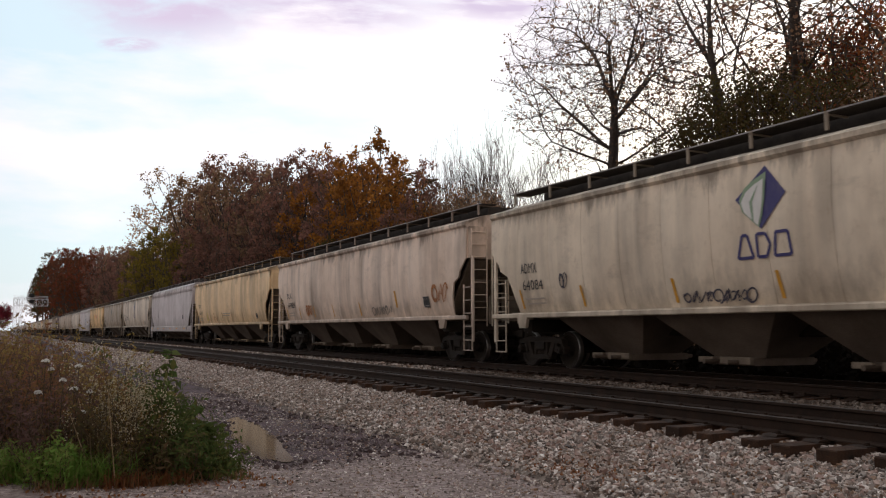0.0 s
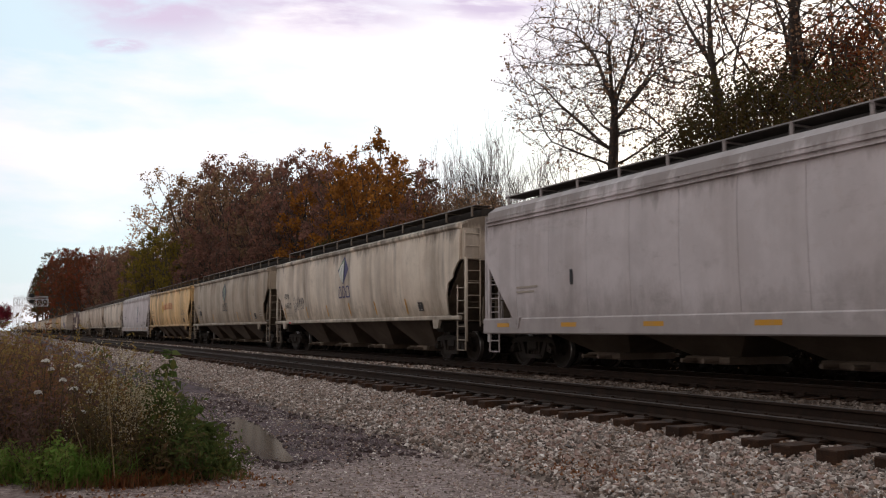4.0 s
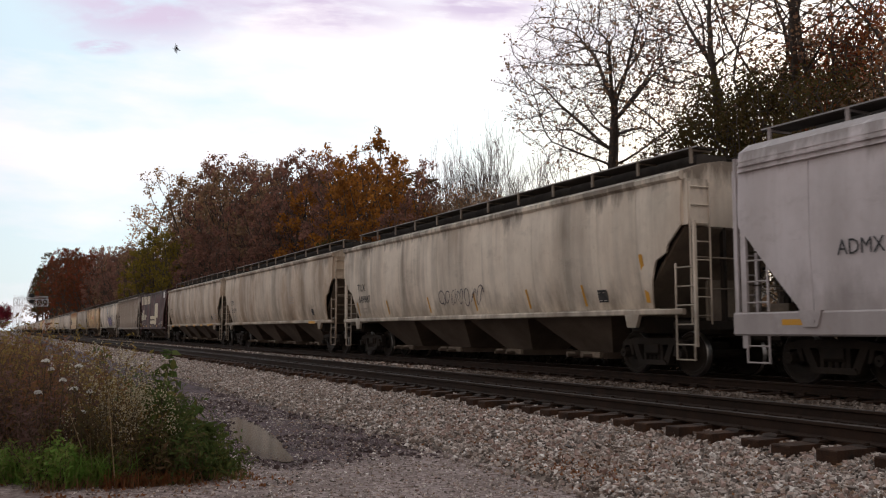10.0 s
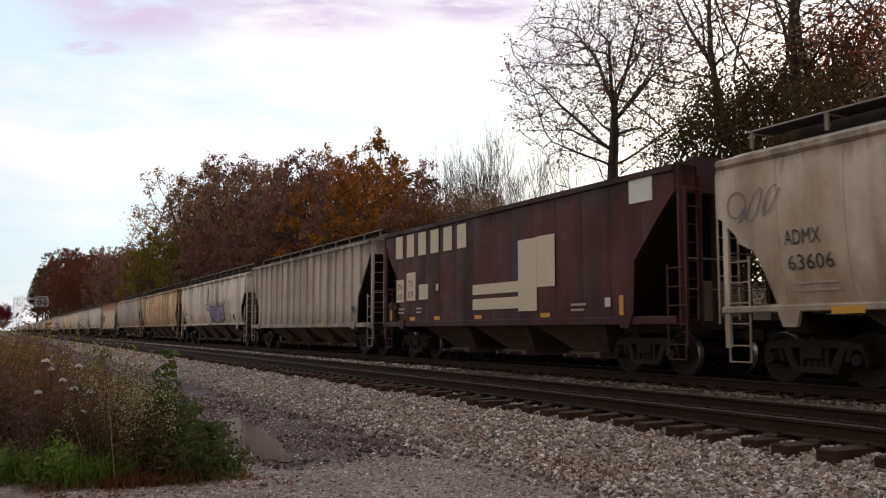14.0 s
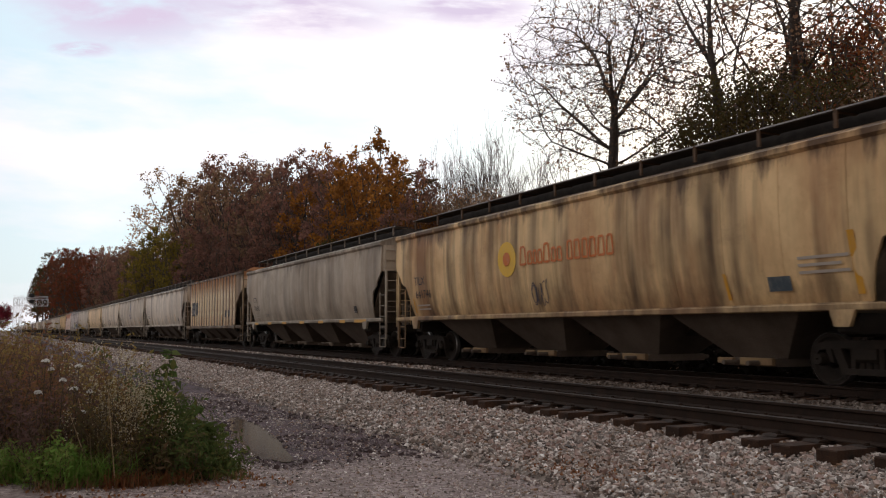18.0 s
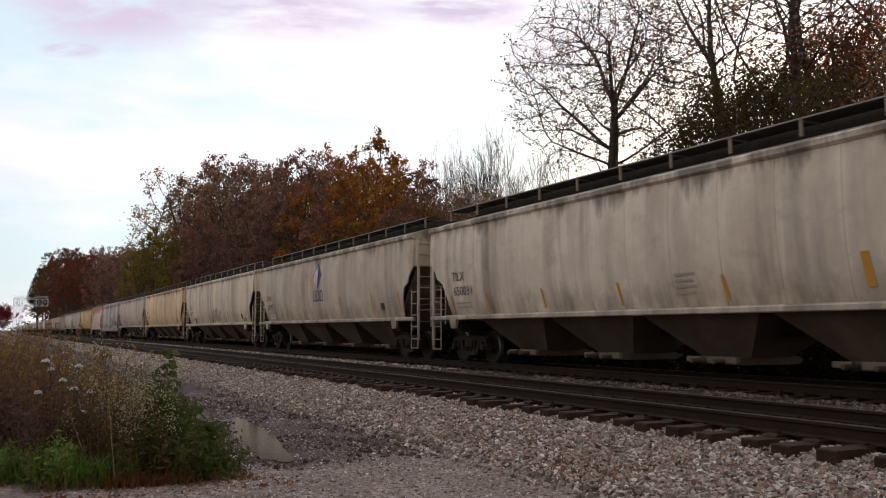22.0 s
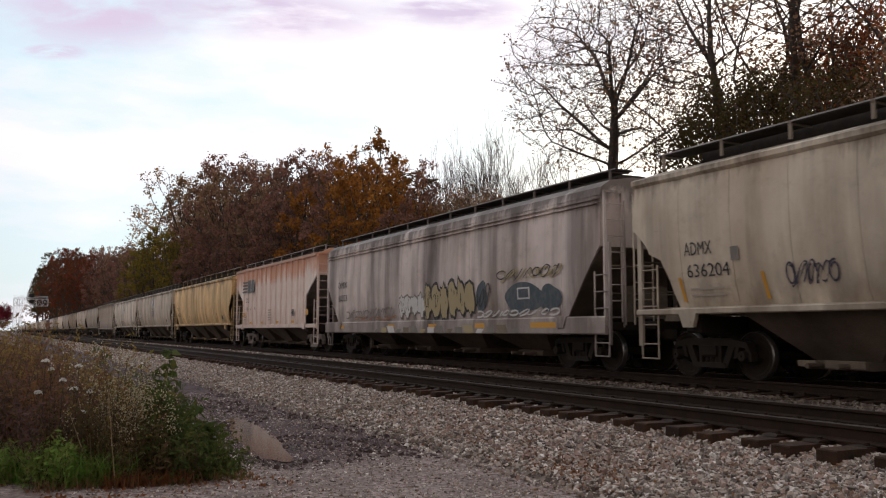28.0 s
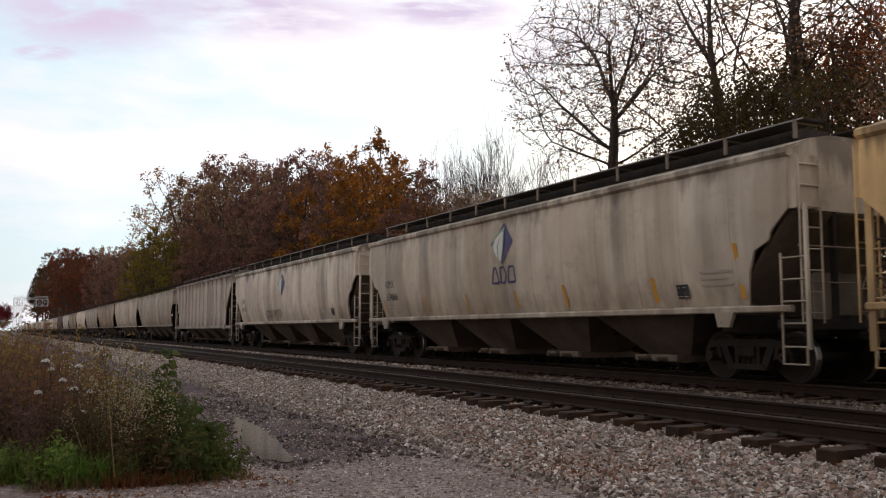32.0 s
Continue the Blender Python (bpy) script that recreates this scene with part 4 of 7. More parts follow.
def grab_ladder_geo(style, hand):
    """Two stringers with rungs that run down the end from the roof to the platform."""
    g, top = Geo(), STYLES[style]["top"] - 0.15
    for x in (1.50, 1.00):
        g.tube((hand * x, 0.15, 1.05), (hand * x, 0.15, top), 0.020)
    for k in range(8):
        z = 1.22 + 0.36 * k
        if z < top:
            g.tube((hand * 1.00, 0.15, z), (hand * 1.50, 0.15, z), 0.014)
    return g


def brake_rim_geo():
    """A round rim in one closed loop."""
    g = Geo()
    g.v = [((0.28 + 0.018 * math.cos(b)) * math.cos(a), 0.018 * math.sin(b), (0.28 + 0.018 * math.cos(b)) * math.sin(a)) for a in (0.3927 * k for k in range(16)) for b in (1.0472 * q for q in range(6))]
    g.f = [(6 * k + q, 6 * k + (q + 1) % 6, 6 * ((k + 1) % 16) + (q + 1) % 6, 6 * ((k + 1) % 16) + q) for k in range(16) for q in range(6)]
    return g


def brake_wheel(car, length):
    w = part("brake_wheel", kept("brake_wheel", brake_rim_geo), UNDER, car, at=pose(0.6, -length / 2 - 0.1, 2.2))
    part("hub", kept("brake_hub", lambda: Geo().tube((0, -0.02, 0), (0, 0.15, 0), 0.035, sides=8)), UNDER, w)
    for k in range(3):
        part("spoke", kept("brake_spoke", lambda: Geo().tube((0, 0, 0.02), (0, 0, 0.28), 0.014)), UNDER, w, at=pose(0, 0, 0, 0, 120 * k, 0))


# ---------------------------------------------------------------- markings on the near side
class Marks:
    """Paint and vinyl on a car's near side; a is the distance in metres from its rear end, z the height above the rail."""

    def __init__(self, car, style, length):
        self.car, self.style, self.length = car, style, length

    def lay(self, name, geo, material, label="", lift=0.016):
        proud = 0.076 if STYLES[self.style]["ribs"] else 0.012
        g = Geo()
        ledge = 1.60 if lift >= 0.05 and self.style == "curved" else 0.0
        g.v = [(-max(side_x(self.style, z) + proud, ledge - 0.04) - lift, self.length / 2 - a, z) for a, z in geo[0]]
        g.f = geo[1]
        return part(name, g, material, self.car, label)

    def shape(self, name, outline, material, label="", lift=0.016):
        return self.lay(name, (outline, [tuple(range(len(outline)))]), material, label, lift)

    def rect(self, name, a0, a1, z0, z1, material, lean=0.0, label="", lift=0.016):
        return self.shape(name, [(a0, z0), (a1, z0), (a1 - lean, z1), (a0 - lean, z1)], material, label, lift)

    def text(self, line, a, z, h, w, material=INK):
        pts, faces = lettering(line)
        self.lay("lettering", ([(a + w * x, z + h * y) for x, y in pts], faces), material, "stencilled reporting mark", 0.02)

    def number(self, mark, digits, a=1.5, z=2.36, h=0.25, material=INK):
        self.text(mark, a, z, h, 0.185 * len(mark), material)
        self.text(digits, a + 0.03, z - 0.42, h, 0.185 * len(digits), material)
        for k in range(2):
            self.rect("stencil_line", a + 0.05, a + 0.95, z - 0.66 - 0.12 * k, z - 0.62 - 0.12 * k, FAINT)

    def bars(self, places, z=1.48, h=0.48, w=0.08, lean=0.05, tape=None):
        for a in places:
            self.rect("reflector", a, a + w, z, z + h, tape or YTAPE, lean, "narrow reflective strip")

    def sill_bars(self, places, z, w=0.62, h=0.10):
        for a in places:
            self.rect("reflector", a, a + w, z, z + h, YTAPE, 0, "yellow reflective strip", 0.05)

    def panel_box(self, a, z=1.55, s=0.34):
        self.rect("data_panel", a, a + s, z, z + 0.8 * s, INK, 0, "black data panel")
        for k in range(2):
            self.rect("data_line", a + (0.06 + 0.48 * k) * s, a + (0.44 + 0.48 * k) * s, z + 0.10 * s, z + 0.13 * s, WTAPE, lift=0.024)
            self.rect("data_line", a + (0.06 + 0.48 * k) * s, a + (0.30 + 0.48 * k) * s, z + 0.60 * s, z + 0.64 * s, FAINT, lift=0.024)

    def stencil(self, a, z, w, rows=3, h=0.05):
        for k in range(rows):
            self.rect("stencil_line", a, a + w * (1 - 0.15 * (k % 2)), z - 0.12 * k, z - 0.12 * k + h, FAINT)

    def leaf_logo(self, a, z, s=1.0, word=True):
        """Blue diamond with a two-tone leaf, and a three-piece word mark under it."""
        w, h = 0.57 * s, 0.55 * s
        self.shape("emblem", [(a, z - h), (a + w, z + 0.05 * h), (a + 0.2 * w, z + h), (a - w, z + 0.05 * h)], NAVY, "blue diamond emblem with a leaf")
        leaf = [(-0.05, -0.95), (-0.72, -0.38), (-0.85, 0.0), (-0.62, 0.38), (-0.2, 0.62), (0.25, 0.80), (0.22, 0.35), (0.18, -0.1), (0.08, -0.55)]
        self.shape("emblem_leaf", [(a + w * p, z + h * q) for p, q in leaf], LEAFGREEN, lift=0.020)
        self.shape("emblem_leaf", [(a + w * (0.82 * p - 0.05), z + h * (0.84 * q - 0.08)) for p, q in leaf], LEAFWHITE, lift=0.026)
        self.shape("emblem_vein", [(a - 0.30 * w, z - 0.75 * h), (a - 0.40 * w, z - 0.1 * h), (a - 0.05 * w, z + 0.42 * h), (a - 0.28 * w, z - 0.1 * h), (a - 0.24 * w, z - 0.75 * h)], LEAFGREEN, lift=0.032)
        if word:
            self.word_mark(a, z - h - 0.08 * s, s, NAVY)

    def dark_diamond(self, a, z, s=1.0):
        w, h = 0.56 * s, 0.58 * s
        self.shape("emblem", [(a - 0.1 * w, z - h), (a + 0.55 * w, z - 0.55 * h), (a + w, z + 0.05 * h), (a + 0.95 * w, z + 0.22 * h), (a + 0.2 * w, z + h), (a - 0.05 * w, z + 0.95 * h), (a - 0.95 * w, z + 0.2 * h), (a - 0.85 * w, z - 0.3 * h)], DKDIAMOND, "dark rounded diamond emblem")
        self.hollow([(a - 0.5 * w, z - 0.55 * h), (a - 0.45 * w, z + 0.05 * h), (a + 0.1 * w, z + 0.55 * h), (a + 0.2 * w, z - 0.2 * h), (a - 0.05 * w, z - 0.75 * h)], 0.06 * s, LEAFGREEN)
        self.word_mark(a, z - h - 0.08 * s, s, DKDIAMOND)

    def hollow(self, corners, w, m):
        """A thin frame along a closed outline, each side a bar of its own."""
        n = len(corners)
        for i in range(n):
            (a0, z0), (a1, z1) = corners[i], corners[(i + 1) % n]
            d = math.hypot(a1 - a0, z1 - z0)
            u, v = w * (z1 - z0) / d / 2, -w * (a1 - a0) / d / 2
            self.shape("word_piece", [(a0 - u, z0 - v), (a1 - u, z1 - v), (a1 + u, z1 + v), (a0 + u, z0 + v)], m, "", 0.016 + 0.0006 * i)

    def word_mark(self, a, z, s, m):
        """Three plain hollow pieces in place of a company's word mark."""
        h = 0.40 * s
        self.hollow([(a - 0.58 * s, z - h), (a - 0.22 * s, z - h), (a - 0.34 * s, z), (a - 0.46 * s, z)], 0.055 * s, m)
        self.hollow([(a - 0.12 * s, z - h), (a + 0.08 * s, z - h), (a + 0.18 * s, z - 0.5 * h), (a + 0.08 * s, z), (a - 0.12 * s, z)], 0.055 * s, m)
        self.hollow([(a + 0.26 * s, z - h), (a + 0.62 * s, z - h), (a + 0.57 * s, z), (a + 0.31 * s, z)], 0.055 * s, m)

    def sun_logo(self, a, z, s=1.0):
        """Golden ring round an orange disc, and a row of plain hollow orange pieces for the company's name."""
        disc = lambda r: [(a + r * math.cos(t * 0.2618), z + r * math.sin(t * 0.2618)) for t in range(24)]
        self.shape("emblem", disc(0.50 * s), SUNYELLOW, "golden sun emblem")
        self.shape("emblem_core", disc(0.20 * s), SUNORANGE, lift=0.024)
        x = a + 0.72 * s
        for w, h in ((0.26, 0.34), (0.18, 0.24), (0.15, 0.24), (0.18, 0.24), (0.24, 0.34), (0.18, 0.24), (0.18, 0.24), (0, 0), (0.2, 0.32), (0.22, 0.32), (0.2, 0.32), (0.22, 0.32), (0.22, 0.32), (0.22, 0.32)):
            w, h = 1.55 * w, 1.4 * h
            if w:
                b = 0.060 * s
                lo, wide, tall = z - 0.20 * s, 0.72 * w * s, h * s
                self.hollow([(x, lo), (x + wide, lo), (x + 0.85 * wide, lo + tall), (x + 0.15 * wide, lo + tall)], b, SUNORANGE)
            x += (w if w else 0.16) * s

    def scrawl(self, a0, a1, z0, z1, material, seed, strokes=6, w=0.05, loops=1.5, label="spray-painted scrawl"):
        """Loose curling strokes sprayed on the side, no letters."""
        rng = random.Random(seed)
        for k in range(strokes):
            pts, faces = [], []
            cx = a0 + (a1 - a0) * (k + 0.5) / strokes
            rx, rz = (a1 - a0) / strokes * rng.uniform(0.4, 0.75), (z1 - z0) / 2 * rng.uniform(0.65, 1.0)
            ph, turns, cz = rng.uniform(0, 6), loops * rng.uniform(0.6, 1.2), (z0 + z1) / 2
            n0, steps = len(pts), 26
            for i in range(steps):
                t = i / (steps - 1)
                q = ph + 6.283 * turns * t
                x, z = cx + rx * math.cos(q) * (1 - 0.3 * t), cz + rz * math.sin(q * (1 + 0.13 * k % 0.5)) * (1 - 0.35 * t)
                nx, nz = math.cos(q), math.sin(q)
                pts += [(x - w / 2 * nx, z - w / 2 * nz), (x + w / 2 * nx, z + w / 2 * nz)]
            faces += [(n0 + 2 * i, n0 + 2 * i + 1, n0 + 2 * i + 3, n0 + 2 * i + 2) for i in range(steps - 1)]
            self.lay("graffiti", (pts, faces), material, label, 0.024 + 0.0008 * k)

    def burner(self, a0, a1, z0, z1, fill, edge, seed, n=5):
        """A row of jagged interlocked shapes: a dark outline under a paler fill, no letters."""
        rng = random.Random(seed)
        step = (a1 - a0) / n
        for k in range(n):
            c, m, o = a0 + step * (k + 0.5), (z0 + z1) / 2, []
            for i in range(16):
                t = 2 * math.pi * i / 16
                r = rng.uniform(0.55, 1.15) if i % 2 else rng.uniform(0.75, 1.0)
                o.append((0.62 * step * r * math.cos(t), 0.5 * (z1 - z0) * r * math.sin(t)))
            self.shape("graffiti", [(c + 1.12 * x, m + 1.10 * z) for x, z in o], edge, "dark outline of spray-painted graffiti", 0.018 + 0.0004 * k)
            self.shape("graffiti", [(c + 0.92 * x, m + 0.92 * z) for x, z in o], fill, "spray-painted graffiti", 0.024 + 0.0008 * k)
            self.scrawl(c - 0.3 * step, c + 0.3 * step, m - 0.3 * (z1 - z0), m + 0.3 * (z1 - z0), edge, seed + k, 2, 0.035, 0.9, "spray-painted graffiti line")

    def blob(self, a, z, ra, rz, material, seed, label="spray-painted patch"):
        o = []
        for i in range(20):
            t = 2 * math.pi * i / 20
            k = 1 + 0.25 * noise.noise(Vector((math.cos(t), math.sin(t), seed)))
            o.append((a + ra * k * math.cos(t), z + rz * k * math.sin(t)))
        self.shape("graffiti", o, material, label, 0.018)


FAINT = flat("faint_stencil", (0.42, 0.36, 0.30), 0.7, 0.5)
WORN = flat("worn_stencil", (0.20, 0.18, 0.16), 0.7, 0.6)

# ---------------------------------------------------------------- the train
# style, length, paint, distance of the body's rear end ahead of the camera when the clip starts, label
CARS = []


def own_wear(car):
    """Give all parts of a car the colour that shifts its streaks and stains."""
    rng = random.Random(len(CARS) * 7 + 3)
    tint = (rng.random(), rng.random(), rng.random(), 1)
    for ob in car.children:
        ob.color = tint


def car_row(style, length, body, rear, label, **more):
    car = freight_car(style, length, body, label, **more)
    own_wear(car)
    CARS.append((car, rear - length / 2))
    return Marks(car, style, length)


T7 = (1.36, 4.0, 7.1, 9.7, 12.4, 15.1, 17.6)

m = car_row("curved", 19.2, CREAM, 20.67, "cream covered hopper car with blue leaf emblem and graffiti scrawl")
m.number("ADMX", "64084")
m.leaf_logo(9.5, 3.24)
m.bars((1.36, 4.0, 7.1, 9.75, 12.3, 15.0))
m.scrawl(7.35, 9.2, 1.42, 1.72, SPRAYBLACK, 4, 9, 0.035)
m.scrawl(3.2, 3.5, 1.9, 2.3, SPRAYBLACK, 5, 2, 0.03)
m.stencil(12.0, 2.2, 1.0)

m = car_row("curved", 19.2, BLUSH, 41.36, "dirty off-white covered hopper car with orange scrawls along its sill")
m.number("TILX", "649888")
m.bars((1.3, 3.2, 5.2, 7.6, 10.6))
m.bars((14.0,), 1.7, 0.55, 0.14)
m.panel_box(16.2, 1.65, 0.42)
m.scrawl(4.2, 5.0, 1.5, 2.1, SPRAYRUST, 3, 3, 0.07)
m.scrawl(16.9, 18.0, 1.7, 2.4, SPRAYRUST, 9, 3, 0.06)
m.scrawl(11.8, 13.6, 1.45, 1.8, WORN, 12, 6, 0.04)

m = car_row("curved", 19.0, BUFF, 61.93, "faded yellow covered hopper car with soot streaks and black stencils")
m.number("TILX", "642510")
m.bars((1.3,))
m.bars((3.9,), 1.55, 0.5, 0.12, tape=LEMON)
m.scrawl(4.4, 7.0, 1.50, 1.80, SPRAYRUST, 31, 6, 0.03, 0.8)
m.panel_box(16.1)
m.stencil(8.4, 1.9, 2.0, 2)
m.bars((5.9, 8.2, 10.6, 13.2), 1.5, 0.5, 0.09, tape=BROWNTAPE)

m = car_row("smooth", 18.5, GREY, 81.87, "smooth grey covered hopper car with deep side sill")
m.sill_bars((0.6, 3.6, 6.6, 9.6, 12.6, 15.6), 1.02)
m.panel_box(15.2, 1.75, 0.4)
m.rect("streak", 4.0, 4.12, 2.0, 2.35, INK, label="dark smear")
m.stencil(1.6, 2.0, 1.0, 2)

m = car_row("curved", 19.2, WHITE, 102.60, "dirty white covered hopper car with blue leaf emblem")
m.number("ADMX", "64312")
m.leaf_logo(9.5, 3.24)
m.bars((1.3, 4.6, 7.3, 9.9, 12.5, 15.2))
m.scrawl(2.9, 4.4, 1.7, 2.5, SPRAYBLACK, 21, 5, 0.035)
m.rect("tag", 2.3, 2.55, 1.22, 1.31, RED, label="small red tag", lift=0.05)
m.panel_box(16.15)

m = car_row("curved", 19.0, GREIGE, 123.16, "grimy greige covered hopper car with dark diamond emblem")
m.number("ADMX", "63506")
m.dark_diamond(9.5, 3.15)
m.bars((1.3, 6.0, 12.4, 15.4))
m.panel_box(16.15)
m.rect("data_panel", 2.2, 2.62, 1.88, 2.2, INK)
m.stencil(17.2, 1.9, 0.9)

m = car_row("curved", 19.0, YELLOW, 143.62, "pale yellow covered hopper car with orange sun emblem")
m.number("TILX", "642354")
m.sun_logo(7.32, 2.82, 0.92)
m.bars((1.3, 3.4, 6.2, 9.2, 11.9))
m.panel_box(16.1)
m.scrawl(15.6, 17.0, 2.0, 2.5, WORN, 33, 5, 0.03)

m = car_row("smooth", 18.9, GREY, 163.87, "clean grey smooth-sided hopper car with blue diamond emblem")
m.text("ADMX", 2.12, 2.12, 0.24, 0.85)
m.text("32140", 3.15, 2.12, 0.24, 0.80)
m.leaf_logo(12.1, 2.78)
m.sill_bars((0.95, 3.9, 6.6, 9.1, 11.9, 14.6), 1.02, 0.5)
m.sill_bars((16.86,), 0.99, 0.95, 0.13)
m.panel_box(16.6, 1.46, 0.34)
m.rect("streak", 13.35, 13.5, 2.2, 2.7, WORN)
m.scrawl(14.6, 15.8, 1.30, 1.5, WORN, 41, 3, 0.05)

m = car_row("curved", 19.0, WHITE, 184.32, "rust-flecked white covered hopper car with black scrawl")
m.number("TILX", "649887")
m.bars((1.3, 4.1, 7.4, 10.4, 13.2, 15.6))
m.bars((17.75,), 1.5, 1.0, 0.12)
m.scrawl(8.2, 11.0, 1.6, 2.2, SPRAYBLACK, 44, 7, 0.03)
m.panel_box(16.15)

m = car_row("curved", 19.0, TAN, 204.71, "tan rust-washed covered hopper car")
m.number("CEFX", "201291")
m.panel_box(16.1, 1.6, 0.3)
m.sill_bars((16.0,), 1.22, 0.9)
m.stencil(13.0, 2.4, 0.8)

m = car_row("curved", 19.0, TAN, 225.13, "dull tan covered hopper car with yellow sill strips")
m.number("ADMX", "63606")
m.scrawl(0.25, 1.5, 2.8, 3.5, WORN, 61, 3, 0.03)
m.sill_bars((2.4, 5.2, 8.0, 10.8, 13.2, 15.4), 1.20, 0.62, 0.12)
m.panel_box(16.1, 1.56, 0.36)
m.sill_bars((16.0,), 1.25, 1.0, 0.1)
m.stencil(16.8, 1.9, 0.9)
m.scrawl(7.2, 9.0, 1.6, 2.0, WORN, 62, 6, 0.03)

m = car_row("plain", 14.8, MAROON, 241.2, "dark maroon hopper car with cream paint patches", panels=14, boards=False)
for k in range(6):
    m.rect("paint_patch", 0.95 + 0.90 * k, 1.52 + 0.90 * k, 3.31, 4.06 - 0.01 * k, CREAMTAPE, label="cream paint-out patch")
m.rect("paint_patch", 1.02, 1.62, 1.86, 2.6, CREAMTAPE)
m.rect("paint_patch", 1.84, 2.54, 1.89, 2.8, CREAMTAPE)
m.rect("paint_patch", 2.80, 3.48, 1.9, 2.38, CREAMTAPE)
m.text("IN", 1.14, 2.26, 0.22, 0.32)
m.text("60", 1.12, 1.94, 0.22, 0.38)
m.text("TX", 1.98, 2.32, 0.22, 0.38)
m.text("09", 1.98, 1.98, 0.22, 0.38)
m.rect("paint_patch", 4.05, 4.2, 2.15, 2.35, CREAMTAPE)
m.rect("paint_patch", 8.86, 9.74, 1.42, 3.24, CREAMTAPE)
m.rect("paint_patch", 9.745, 10.55, 2.0, 3.26, CREAMTAPE)
m.rect("paint_patch", 6.4, 8.855, 1.92, 2.2, CREAMTAPE)
m.rect("paint_patch", 6.4, 8.855, 1.50, 1.80, CREAMTAPE)
m.rect("paint_patch", 13.4, 14.15, 3.60, 4.12, LEAFWHITE, label="white paint patch")
m.rect("reflector", 0.50, 0.66, 1.26, 1.62, YTAPE)
m.rect("reflector", 13.0, 13.15, 1.24, 1.68, YTAPE)
m.rect("paint_patch", 12.5, 12.7, 1.45, 1.65, WTAPE)
for a in (2.1, 3.9, 6.5, 9.9):
    m.rect("reflector", a, a + 0.42, 1.25, 1.36, YTAPE, label="yellow reflective strip")
m.stencil(1.2, 1.6, 0.5, 2)
m.stencil(2.6, 1.6, 0.4, 2)
m.stencil(11.2, 1.5, 0.6, 2)

m = car_row("ribbed", 16.9, RIBGREY, 259.5, "weathered grey covered hopper car with close vertical ribs", panels=18)
m.sill_bars((11.5,), 1.08, 0.4)
m.panel_box(15.2, 1.6, 0.3)
m.stencil(2.0, 2.0, 0.8)

m = car_row("curved", 19.1, WHITE, 280.03, "off-white covered hopper car with big lilac graffiti")
m.number("ADMX", "63178")
m.leaf_logo(9.42, 3.24)
m.burner(10.2, 13.9, 1.42, 2.65, LILAC, SPRAYBLACK, 70, 5)
m.scrawl(10.1, 14.0, 1.42, 2.75, SPRAYBLACK, 75, 7, 0.04, 1.0)
m.scrawl(13.9, 16.0, 1.7, 2.9, WORN, 71, 4, 0.04)
m.bars((1.3, 3.8, 6.2, 8.3))
m.bars((12.2, 15.2), 1.48, 0.5, 0.16)
m.bars((17.8,), 1.5, 1.1, 0.16)
m.panel_box(16.1, 1.56, 0.36)

m = car_row("curved", 19.1, SOOTY, 300.94, "yellow covered hopper car heavily streaked with soot and sun emblem")
m.number("TILX", "641746")
m.sun_logo(7.32, 2.78, 0.92)
m.bars((1.3, 15.0))
m.bars((17.75,), 1.5, 1.0, 0.13)
m.rect("data_panel", 16.0, 16.5, 1.6, 1.85, SPRAYBLUE, label="blue data panel")
m.scrawl(8.4, 9.1, 1.5, 2.2, SPRAYBLACK, 80, 3, 0.03)
m.stencil(16.7, 2.1, 1.0)

m = car_row("curved", 19.0, GREIGE, 321.25, "grey-beige covered hopper car with yellow sill strips")
m.number("CITX", "700815")
m.sill_bars((1.9, 4.4, 6.9, 9.6, 12.2, 14.8), 1.22, 0.62, 0.11)
m.sill_bars((16.4,), 1.22, 1.2, 0.11)
m.panel_box(16.1, 1.6, 0.3)
m.scrawl(3.6, 4.2, 1.6, 1.75, WORN, 83, 3, 0.03)

m = car_row("shallow", 16.2, RUSTY, 338.8, "brown rust-streaked covered hopper car with pale ribs", ribs=RIB_PALE, panels=18, boards=False)
m.rect("data_panel", 2.19, 3.38, 1.90, 2.80, INK, label="black lettering board", lift=0.004)
m.rect("data_panel", 3.6, 4.2, 1.95, 2.80, INK, lift=0.004)
m.text("AE", 2.28, 2.42, 0.24, 0.38, WTAPE)
m.text("X", 3.08, 2.42, 0.24, 0.18, WTAPE)
m.text("125", 2.24, 2.04, 0.24, 0.48, WTAPE)
m.text("76", 3.02, 2.04, 0.24, 0.32, WTAPE)
m.rect("data_panel", 12.0, 12.55, 1.72, 2.12, INK, lift=-0.045)
m.rect("data_panel", 12.95, 13.45, 1.72, 2.12, INK, lift=-0.045)
for k in (2, 5, 8, 11):
    m.rect("reflector", 0.953 * k + 0.91, 0.953 * k + 0.99, 1.38, 1.85, YTAPE, label="yellow reflective strip", lift=0.002)

m = car_row("curved", 19.1, WHITE, 359.13, "off-white covered hopper car with dark run-down streaks")
m.number("TILX", "650031")
m.bars((1.3, 3.4, 6.2, 9.2, 12.3))
m.bars((15.3,), 1.6, 0.55, 0.16)
m.panel_box(16.6)
m.stencil(11.0, 2.0, 0.6, 4)

m = car_row("curved", 19.0, STONE, 379.41, "greige covered hopper car with blue leaf emblem, dirty seams")
m.number("ADMX", "63397")
m.leaf_logo(9.38, 3.2)
m.bars((1.3, 6.3))
m.bars((11.95, 15.3, 17.7), 1.55, 0.7, 0.10)
m.panel_box(16.1, 1.62, 0.32)
m.rect("stencil_plate", 1.6, 2.6, 1.48, 1.72, WTAPE)
m.stencil(16.8, 2.0, 0.8)

